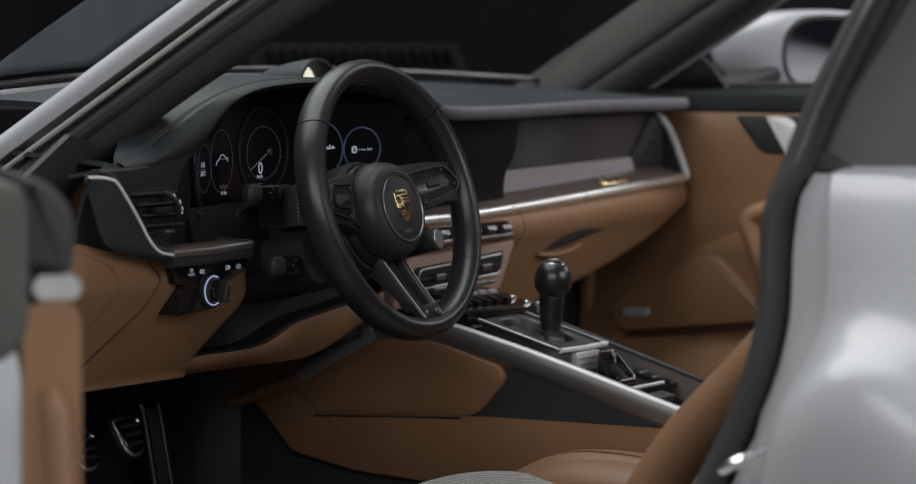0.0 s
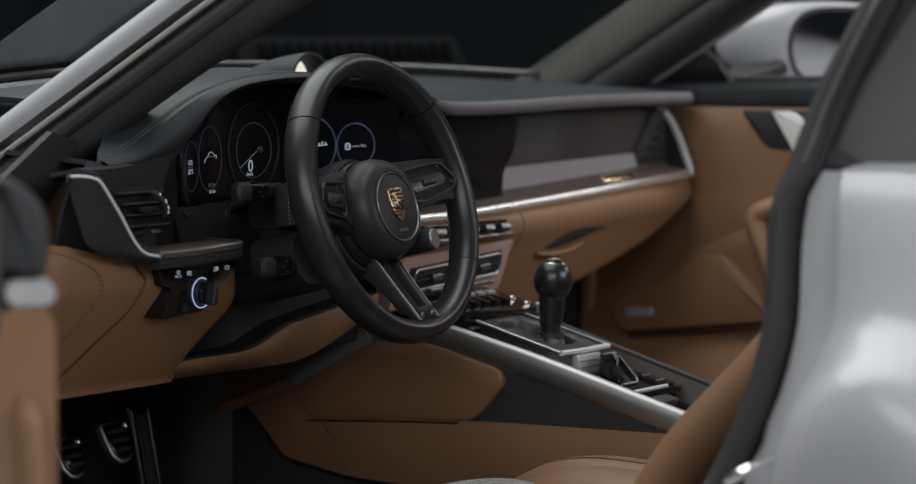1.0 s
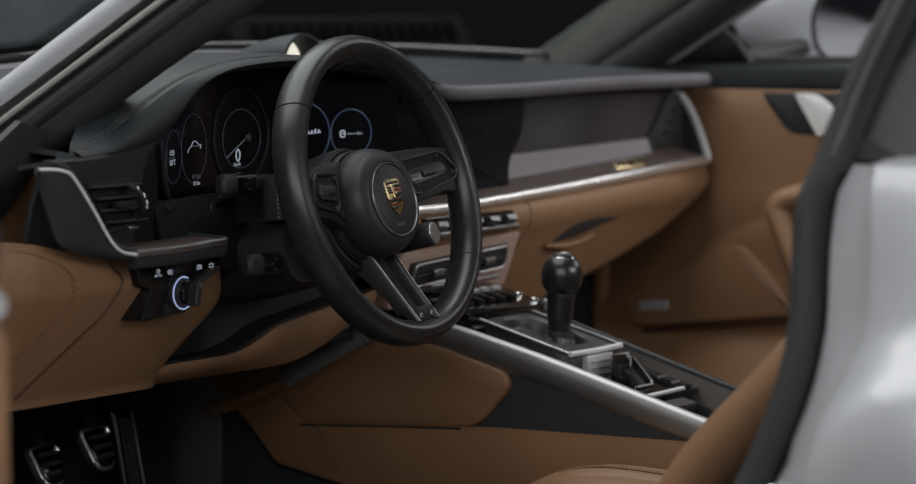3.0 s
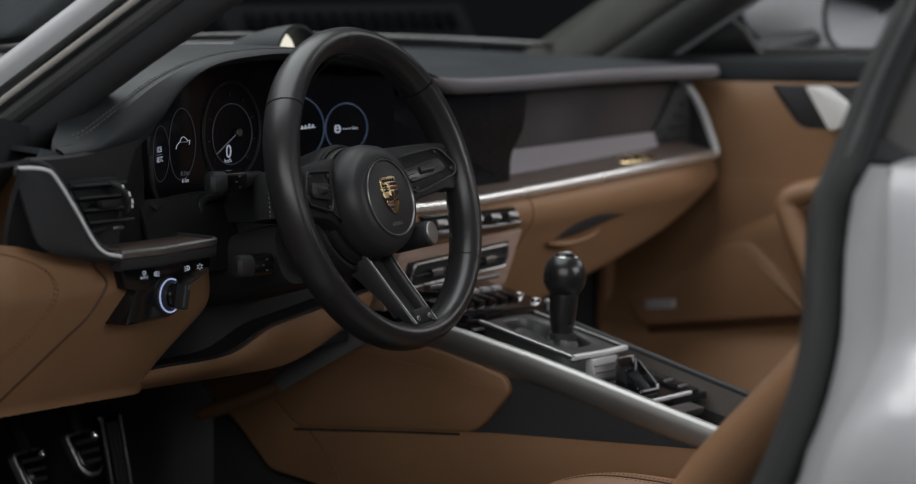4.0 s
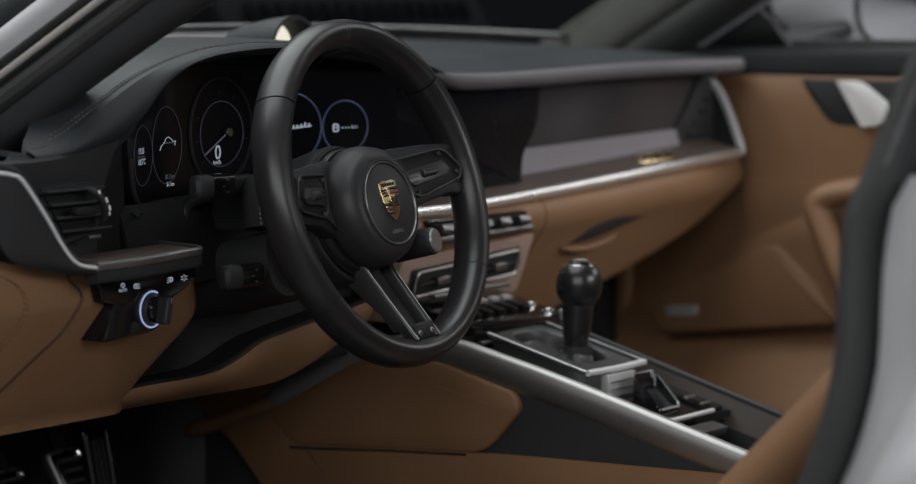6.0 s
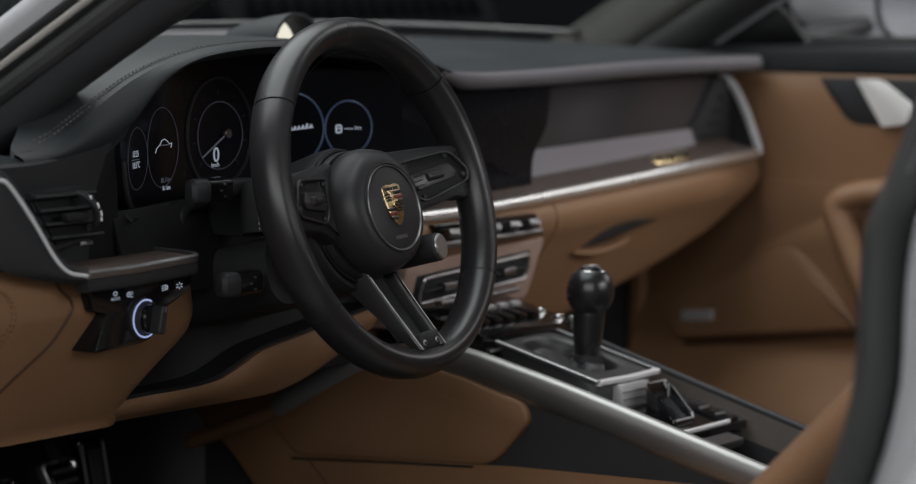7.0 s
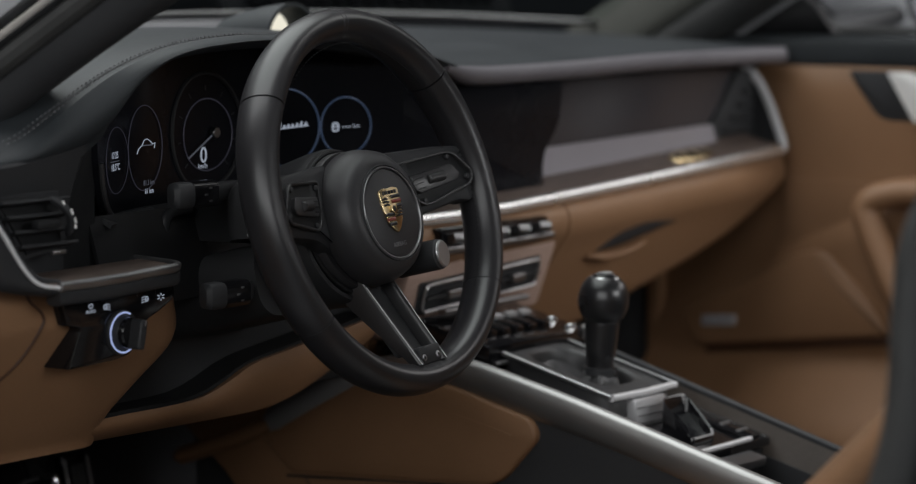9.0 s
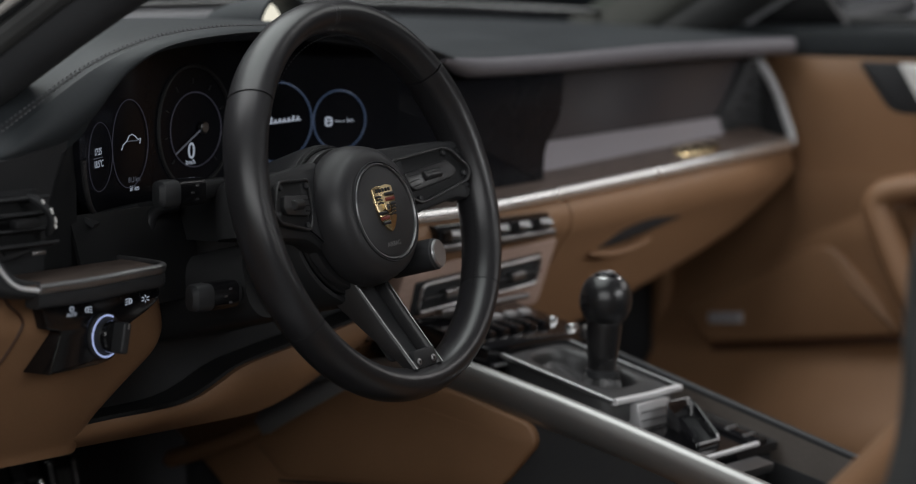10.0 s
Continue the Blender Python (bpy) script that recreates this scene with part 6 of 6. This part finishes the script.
part("deck", sheet(lambda u, v: Vector((-0.116 + 0.20 * v, 0.20 - 0.272 * u, deck(0.20 - 0.272 * u) - 0.016)), 10, 4, 0.01), PIANO, console, "glossy black console deck")
part("console_core", sheet(lambda u, v: Vector((-0.115 + 0.195 * v, 0.45 - 0.60 * u, min(0.50, deck(0.45 - 0.60 * u) - 0.03))), 10, 4, 0.20), SOFT_BLACK, console)
part("side_carpet", sheet(lambda u, v: Vector((-0.1265, 0.12 - 0.60 * u, 0.32 + (deck(0.12 - 0.60 * u) - 0.015 - 0.32) * v)), 6, 4, 0.008), SOFT_BLACK, console, "black tunnel side")


def side(a, b, c):
    return Vector((-0.135 - c - 0.02 * max(0, a - 0.15), a, b))


pad_poly = fillet([(0.345, 0.462), (0.300, 0.423), (0.035, 0.4365), (-0.013, 0.490), (-0.004, 0.508), (0.104, 0.537), (0.190, 0.536), (0.27, 0.502)], [0.01, 0.01, 0.02, 0.02, 0.012, 0.03, 0.03, 0.03])
part("knee_pad", plate(pad_poly, side, 0.02, 0.004, dome=0.003), TAN, console, "tan leather knee pad with seams", 50)
part("lower_cover", plate(fillet([(0.470, 0.570), (0.454, 0.466), (0.390, 0.413), (0.345, 0.365), (0.24, 0.346), (-0.45, 0.314), (-0.45, 0.442), (0.007, 0.4345), (0.300, 0.4205), (0.335, 0.452), (0.29, 0.490), (0.20, 0.570)], 0.008), lambda a, b, c: side(a, b, c - 0.003), 0.02, 0.004), TAN, console, "tan leather lower tunnel cover", 50)
part("cover_seam", sweep([side(0.284, 0.421, -0.0025), side(0.258, 0.396, -0.0025), side(0.228, 0.352, -0.0025)], ring_profile(0.0012, n=6)), TAN_DARK, console)
part("pad_gap", sweep([side(0.305, 0.4195, -0.002), side(0.17, 0.4275, -0.002), side(0.06, 0.4330, -0.002)], ring_profile(0.0015, 0.0018, 8), up=(-1, 0, 0)), VENT_BLACK, console, "dark gap under the knee pad")
tagged(part("stitching", stitches([side(0.20 - 0.185 * i / 40, 0.520 - 0.030 * (i / 40) ** 1.5, 0.0022) for i in range(41)], (-1, 0, 0)), TAN_THREAD, console), kind="stuff")

# climate keys ahead of the lever
SLOPE = Matrix.Rotation(math.atan(0.245), 4, "X")
cp = part("climate_panel", block((-0.015, 0.115, deck(0.115) + 0.006), (0.185, 0.10, 0.030), 0.006, SLOPE), PIANO, console, "glossy black climate control panel")
part("panel_trim", sweep([(-0.085, 0.140, deck(0.14) + 0.030), (0.070, 0.140, deck(0.14) + 0.032)], round_rect(0.010, 0.006, 0.002)), DARK_SILVER, cp)
for k in range(5):
    part("key", block((-0.075 + 0.025 * k, 0.098, deck(0.098) + 0.018), (0.017, 0.030, 0.022), 0.004, SLOPE), PIANO, cp)
    part("key_top", block((-0.075 + 0.025 * k, 0.112, deck(0.112) + 0.0295), (0.017, 0.008, 0.005), 0.0015, SLOPE), BEZEL, cp, "bright key edge")
for x, y in ((-0.098, 0.082), (0.060, 0.075), (0.075, 0.065), (0.058, 0.098)):
    part("roller", rod((x, y, deck(y) + 0.012), (x, y, deck(y) + 0.026), 0.0065, edge=0.001), CHROME if x < 0.07 else GREY_TOGGLE, cp, "small bright roller")
part("panel_bar", sweep([(-0.098, 0.066, deck(0.066) + 0.003), (-0.05, 0.064, deck(0.066) + 0.003)], round_rect(0.008, 0.004, 0.0015)), GREY_TOGGLE, cp)
part("panel_bar", sweep([(0.020, 0.070, deck(0.07) + 0.009), (0.066, 0.070, deck(0.07) + 0.010)], round_rect(0.008, 0.004, 0.0015)), GREY_TOGGLE, cp)

# gaiter frame
BX0, BX1, BY0, BY1 = -0.080, 0.040, -0.066, 0.072


def on_deck(a, b, c):
    return Vector((a, b, deck(b) + c))


def frame_ring(grow, c, n=48):
    """Outline between the frame's outer edge (0) and its oval opening (1)."""
    out = []
    for i in range(n):
        t = 2 * math.pi * i / n
        co, si = math.cos(t), math.sin(t)
        k = (abs(co) ** 8 + abs(si) ** 8) ** (-1 / 8)
        ox, oy = (BX1 - BX0) / 2 * co * k, (BY1 - BY0) / 2 * si * k
        k2 = (abs(co) ** 3 + abs(si) ** 3) ** (-1 / 3)
        ix, iy = 0.041 * co * k2, 0.050 * si * k2 + 0.006
        out.append(on_deck((BX0 + BX1) / 2 + ox + (ix - ox) * grow, (BY0 + BY1) / 2 + oy + (iy - oy) * grow, c))
    return out


gf = part("gaiter_frame", loft([frame_ring(0, -0.010), frame_ring(0, 0.006), frame_ring(0.06, 0.011), frame_ring(0.5, 0.0125), frame_ring(0.9, 0.0120), frame_ring(1.0, 0.009), frame_ring(1.05, 0.002), frame_ring(1.08, -0.010)], True, False), FRAME_BLACK, console, "black leather-grained gaiter frame with bright edges", 50)
part("frame_edge", sweep([on_deck(BX0 - 0.001, BY0, 0.012), on_deck((BX0 + BX1) / 2, BY0 - 0.002, 0.012), on_deck(BX1 + 0.001, BY0, 0.012)], round_rect(0.008, 0.0065, 0.002)), BRIGHT_EDGE, gf, "bright rear edge")
part("frame_edge", sweep([on_deck(BX0 - 0.001, BY1, 0.0125), on_deck(BX0 - 0.001, BY0, 0.0125)], round_rect(0.006, 0.005, 0.0015)), GREY_TOGGLE, gf)
part("frame_edge", sweep([on_deck(BX1 + 0.001, BY1, 0.0125), on_deck(BX1 + 0.001, BY0, 0.0125)], round_rect(0.005, 0.005, 0.0015)), DARK_SILVER, gf)
st = part("frame_stand", block((-0.021, BY0 - 0.004, deck(BY0) - 0.008), (0.060, 0.014, 0.030), 0.003, Matrix.Rotation(radians(-8), 4, "X")), BEZEL, console, "brushed alloy stand")
for k in range(3):
    part("groove", block((-0.021, BY0 - 0.0115 - 0.0012 * k, deck(BY0) - 0.001 - 0.008 * k), (0.054, 0.0015, 0.0012), 0.0003), DARK_SILVER, st)
# switches, tray and bin behind it
sws = part("switch_strip", block((-0.086, -0.112, deck(-0.112) - 0.0185), (0.036, 0.080, 0.010), 0.003, SLOPE), PIANO, console)
for k in range(3):
    part("switch", block((-0.086, -0.082 - 0.028 * k, deck(-0.082 - 0.028 * k) - 0.0130), (0.028, 0.024, 0.005), 0.0015, SLOPE), PLASTIC, sws)
    part("switch_line", block((-0.086, -0.0925 - 0.028 * k, deck(-0.0925 - 0.028 * k) - 0.0100), (0.016, 0.0030, 0.0015), 0.0004, SLOPE), GREY_TOGGLE, sws)
tray_poly = fillet([(-0.047, -0.139), (0.002, -0.139), (0.026, -0.088), (-0.023, -0.088)], 0.009)


def tray_ring(k, c, lift=1.0):
    """Ring of the dish, which tips up towards the lever."""
    return [on_deck(-0.010 + (a + 0.010) * k, -0.113 + (b + 0.113) * k, c + lift * 0.40 * (b + 0.125)) for a, b in tray_poly]


rear_rim = fillet([(-0.116, -0.156), (0.084, -0.156), (0.084, -0.0715), (-0.116, -0.0715)], 0.002)
part("rear_deck", loft([[on_deck(a, b, -0.024) for a, b in rear_rim], [on_deck(a, b, -0.016) for a, b in rear_rim], tray_ring(1.0, -0.016, 0.0)], True, False), PIANO, console, "glossy black rear deck round the tray", 40)
tray = part("tray", loft([tray_ring(1.0, -0.017, 0.0), tray_ring(1.0, -0.003), tray_ring(0.97, -0.0015), tray_ring(0.91, -0.0025), tray_ring(0.82, -0.013, 0.7), tray_ring(0.5, -0.0145, 0.6)], True, True), PIANO, console, "sunken glossy black tray", 40)
part("tray_edge", sweep([on_deck(-0.040, -0.1385, -0.0082), on_deck(-0.004, -0.1385, -0.0082), on_deck(0.0035, -0.133, -0.0062)], ring_profile(0.0013, n=8)), BEZEL, tray)
rs = part("switch_strip", block((0.056, -0.112, deck(-0.112) - 0.0175), (0.034, 0.080, 0.010), 0.003, SLOPE), PIANO, console)
for y in (-0.072, -0.118, -0.138):
    part("switch_line", block((0.056, y, deck(y) - 0.0120), (0.020, 0.004, 0.0025), 0.001, SLOPE), GREY_TOGGLE, rs)
part("bin_bar", sweep([on_deck(-0.092, -0.158, -0.012), on_deck(0.040, -0.157, -0.012)], round_rect(0.006, 0.005, 0.002)), BRIGHT_EDGE, console, "bright bar before the bin")
part("bin_flap", block((-0.040, -0.176, deck(-0.176) - 0.022), (0.125, 0.022, 0.010), 0.003, SLOPE), DARK_SILVER, console, "dull silver bin flap")
bin_ = part("bin", sheet(lambda u, v: Vector((-0.108 + 0.195 * u, -0.150 - 0.24 * v, deck(-0.150 - 0.24 * v) - 0.07)), 4, 6, 0.004), SOFT_BLACK, console, "open black console bin")
part("bin_wall", sheet(lambda u, v: Vector((-0.110, -0.15 - 0.24 * u, deck(-0.15 - 0.24 * u) - 0.004 - 0.07 * v)), 4, 2, 0.004), SOFT_BLACK, bin_)
part("bin_wall", sheet(lambda u, v: Vector((0.084, -0.10 - 0.29 * u, deck(-0.10 - 0.29 * u) - 0.038 - 0.07 * v)), 4, 2, 0.004), SOFT_BLACK, bin_)
part("bin_wall", sheet(lambda u, v: Vector((-0.108 + 0.195 * u, -0.385, deck(-0.385) - 0.002 - 0.07 * v)), 4, 2, 0.004), SOFT_BLACK, bin_)
part("bin_hook", sweep(catmull([(0.045, -0.325, deck(-0.325) - 0.04), (0.055, -0.318, deck(-0.32) - 0.026), (0.072, -0.312, deck(-0.31) - 0.018)], 4), ring_profile(0.003, n=8)), CHROME, bin_)
part("console_end", block((-0.012, -0.42, 0.36), (0.21, 0.10, 0.16), 0.02), BLACK_LEATHER, console)

# ---------------------------------------------------------------- gear lever
lever = thing("gear_lever", (-0.012, 0.0, 0.545), "black leather gear lever with a round knob and a gaiter", "gear lever")
KC = Vector((-0.012, -0.012, 0.6165))
prof = catmull([(0.0, 0.0275, 0), (0.010, 0.0268, 0), (0.0170, 0.0235, 0), (0.0232, 0.0155, 0), (0.0262, 0.004, 0), (0.0255, -0.007, 0), (0.0220, -0.0150, 0), (0.0185, -0.0195, 0), (0.0176, -0.0215, 0), (0.0178, -0.0235, 0), (0.0168, -0.040, 0), (0.0150, -0.058, 0), (0.0142, -0.060, 0), (0.0138, -0.070, 0), (0.0150, -0.078, 0), (0.0, -0.079, 0)], 4)
lean = Vector((0.0, -0.06, 1)).normalized()


def lathe(c, pr, axis, n=32):
    s = axis.cross(Vector((0, 1, 0))).normalized()
    w = axis.cross(s)
    rings = [[c + axis * q.y + max(q.x, 1e-5) * (math.cos(2 * math.pi * i / n) * s + math.sin(2 * math.pi * i / n) * w) for i in range(n)] for q in pr]
    return loft(rings, True, True)


kb = part("knob", lathe(KC, prof, lean), KNOB, lever, "round black leather gear knob", 60)
part("knob_cap", lathe(KC + lean * 0.0248, [Vector((0.0135, -0.003, 0)), Vector((0.0135, 0.001, 0)), Vector((0.0120, 0.0028, 0)), Vector((0.006, 0.0040, 0)), Vector((0.0, 0.0044, 0))], lean), PIANO, kb, "glossy black shift pattern cap")
for x in (-0.006, 0, 0.006):
    part("shift_mark", sweep([KC + lean * 0.0295 + Vector((x, -0.006, 0)), KC + lean * 0.0295 + Vector((x, 0.006, 0))], ring_profile(0.0006, n=6)), GREY_TOGGLE, kb)
part("shift_mark", sweep([KC + lean * 0.0299 + Vector((-0.006, 0, 0)), KC + lean * 0.0299 + Vector((0.006, 0, 0))], ring_profile(0.0006, n=6)), GREY_TOGGLE, kb)
# Ring added to give the glint along the cap's edge.
part("cap_glint_ring", lathe(KC + lean * 0.0236, [Vector((0.0166, -0.0025, 0)), Vector((0.0166, -0.0005, 0)), Vector((0.0150, 0.0016, 0)), Vector((0.0130, 0.0016, 0))], lean), CHROME, kb, "thin chrome ring standing in for the cap's glint")
part("collar", lathe(KC - lean * 0.072, [Vector((0.0, 0.004, 0)), Vector((0.0175, 0.003, 0)), Vector((0.0180, -0.004, 0)), Vector((0.0, -0.005, 0))], lean), PLASTIC, lever)


def gaiter(u, v):
    """Soft leather skirt sunk in its frame, in folds up to the lever."""
    a = 2 * math.pi * u
    c, s = math.cos(a), math.sin(a)
    k = (abs(c) ** 3 + abs(s) ** 3) ** (-1 / 3)
    fold = 1 + 0.20 * math.sin(5 * a + 3.0 * v) * math.sin(math.pi * v)
    t = v ** 0.8
    x = -0.020 + (0.0425 * c * k * (1 - t) + 0.014 * c * t) * fold + 0.008 * t
    y = 0.009 + (0.0515 * s * k * (1 - t) + 0.014 * s * t) * fold - 0.022 * t
    sag = -0.026 * math.sin(math.pi * min(1, v * 1.15)) ** 0.8
    return Vector((x, y, deck(y) + 0.002 + sag + 0.010 * v ** 3 + 0.0100 * math.sin(6 * a + 5.0 * v + 0.6) * math.sin(math.pi * v)))


part("gaiter", sheet(gaiter, 96, 24), GAITER, lever, "folded black leather gaiter", 80)

# ---------------------------------------------------------------- pedals


def pedal(name, x, z, w, h, label, tilt=24, tall=False):
    """A hanging pedal: alloy pad with a bright rim, rubber-faced, on a dark arm."""
    p = thing(name, (x, 0.52, 0.26), label, "pedal", "pedals")
    m = Matrix.Translation((x, 0.515, z)) @ Matrix.Rotation(radians(-tilt), 4, "X")

    def at(a, b, c):
        return m @ Vector((a, -c, b))
    if tall:
        pad = part("pad", plate(fillet([(-w / 2, h / 2), (w / 2, h / 2), (w / 2, -h / 2), (-w / 2, -h / 2)], 0.006), at, 0.012, 0.003), PIANO, p, "tall glossy dark pedal pad")
        # Metal strips stand in for the highlights along the pad's sides.
        for sgn in (-1, 1):
            part("bright_edge", sweep([at(sgn * w * 0.43, h * 0.46, 0.001), at(sgn * w * 0.43, -h * 0.46, 0.001)], round_rect(0.003, 0.003, 0.001), up=(0, -1, 0)), DARK_SILVER, pad)
        for k in range(3):
            part("grip", sweep([at(-w * 0.18 + w * 0.18 * k, h * 0.42, 0.001), at(-w * 0.18 + w * 0.18 * k, -h * 0.42, 0.001)], round_rect(0.005, 0.004, 0.0015), up=(0, -1, 0)), RUBBER, pad)
    else:
        shape = [(-0.50, 0.46), (0.50, 0.50), (0.52, -0.05), (0.36, -0.42), (0.18, -0.52), (-0.16, -0.52), (-0.36, -0.30)]
        pad = part("pad", plate(fillet([(a * w, b * h) for a, b in shape], 0.008), at, 0.010, 0.003), RAIL_DIM, p, "alloy pedal pad")
        part("rubber_face", plate(fillet([(a * w * 0.84, b * h * 0.84) for a, b in shape], 0.007), lambda a, b, c: at(a, b, c + 0.0035), 0.004, 0.0015), PIANO, pad, "glossy black rubber face")
        for k in range(3):
            part("grip", sweep([at(-w * (0.34 - 0.06 * k), h * (0.22 - 0.22 * k), 0.004), at(w * (0.38 - 0.05 * k), h * (0.24 - 0.22 * k), 0.004)], round_rect(0.005, 0.004, 0.0015), up=(0, -1, 0)), RUBBER, pad)
        # Chrome chip stands in for a glint on the pad's upper corner.
        part("corner_glint", plate(fillet([(w * 0.30, h * 0.44), (w * 0.46, h * 0.45), (w * 0.47, h * 0.24), (w * 0.36, h * 0.24)], 0.003), lambda a, b, c: at(a, b, c + 0.006), 0.003, 0.001), CHROME, pad, "chrome chip standing in for a corner glint")
    part("arm", sweep([(x, 0.522, z + 0.01), (x + 0.01, 0.56, z + 0.06), (x + 0.012, 0.60, z + 0.16)], round_rect(0.018, 0.010, 0.003)), PLASTIC, p)
    return p


pedal("clutch_pedal", -0.383, 0.381, 0.054, 0.058, "alloy clutch pedal with a ribbed rubber face")
pedal("brake_pedal", -0.285, 0.391, 0.056, 0.060, "alloy brake pedal with a ribbed rubber face")
pedal("accelerator_pedal", -0.222, 0.355, 0.042, 0.160, "tall dark accelerator pedal", 12, True)

# ---------------------------------------------------------------- driver's seat
seat = thing("driver_seat", (-0.37, -0.35, 0.25), "driver's sports seat in tan leather and black-white houndstooth cloth", "car seat")
part("cushion", sheet(lambda u, v: Vector((-0.56 + 0.285 * u, -0.075 - 0.45 * v, 0.345 + 0.070 * math.sin(min(1, v * 7) * math.pi / 2) - 0.09 * v + 0.012 * math.sin(math.pi * u) ** 0.7 - 0.012 * u)), 24, 40, 0.06), HOUNDSTOOTH, seat, "houndstooth cloth seat centre", 60)
bol = [(-0.060, 0.342), (-0.085, 0.358), (-0.135, 0.381), (-0.20, 0.391), (-0.32, 0.386), (-0.45, 0.38), (-0.55, 0.38)]
for sx in (-0.555, -0.190):
    pts = catmull([(sx, y, z - (0.02 if sx < -0.4 else 0.0)) for y, z in bol], 4)
    part("bolster", sweep(pts, [(0.050 * a, 0.026 * b) for a, b in ring_profile(1, n=16)], scales=[0.45, 0.7] + [1] * (len(pts) - 2)), TAN, seat, "tan leather side bolster", 60)
part("bolster_side", sweep([q + Vector((-0.045, -0.020, -0.014)) for q in pts], [(0.062 * a, 0.034 * b) for a, b in ring_profile(1, n=16)], scales=[0.45, 0.7] + [1] * (len(pts) - 2)), TAN, seat, "tan leather inner bolster", 60)
ridge = [Vector((-0.190 - 0.014, q.x, q.y + 0.0252)) for q in catmull([(a, b, 0) for a, b in bol[1:6]], 6)]
part("bolster_seam", sweep(ridge, ring_profile(0.0011, 0.0009, 6)), TAN_DARK, seat)
for off in (-0.006, 0.006):
    tagged(part("stitching", stitches([q + Vector((off, 0, 0.0004 - 4 * off * off + (0.0008 if off > 0 else -0.0022))) for q in ridge], (0, 0, 1)), TAN_THREAD, seat), kind="stuff")
part("seat_base", block((-0.37, -0.36, 0.30), (0.44, 0.50, 0.10), 0.02), SOFT_BLACK, seat)
bp = catmull([(-0.552, -0.440, 0.370), (-0.554, -0.474, 0.421), (-0.556, -0.528, 0.498), (-0.558, -0.630, 0.602), (-0.560, -0.735, 0.72), (-0.550, -0.81, 0.86), (-0.50, -0.85, 0.98), (-0.46, -0.88, 1.08)], 5)
part("backrest_bolster", sweep(bp, [(0.030 * a, 0.046 * b) for a, b in ring_profile(1, n=18)], up=(-1, 0, 0)), TAN, seat, "tan leather backrest bolster", 60)
bp2 = [Vector((-0.74 - q.x, q.y, q.z)) for q in bp]
part("backrest_bolster", sweep(bp2, [(0.042 * a, 0.050 * b) for a, b in ring_profile(1, n=18)], up=(-1, 0, 0)), TAN, seat, "", 60)
part("backrest", sheet(lambda u, v: Vector((-0.52 + 0.30 * u, -0.60 - 0.36 * v - 0.02 * math.sin(math.pi * u), 0.38 + 0.70 * v)), 10, 12, 0.05), HOUNDSTOOTH, seat, "houndstooth cloth backrest centre", 60)

# the lens stays focused on the steering wheel
cam.data.dof.focus_object = wheel
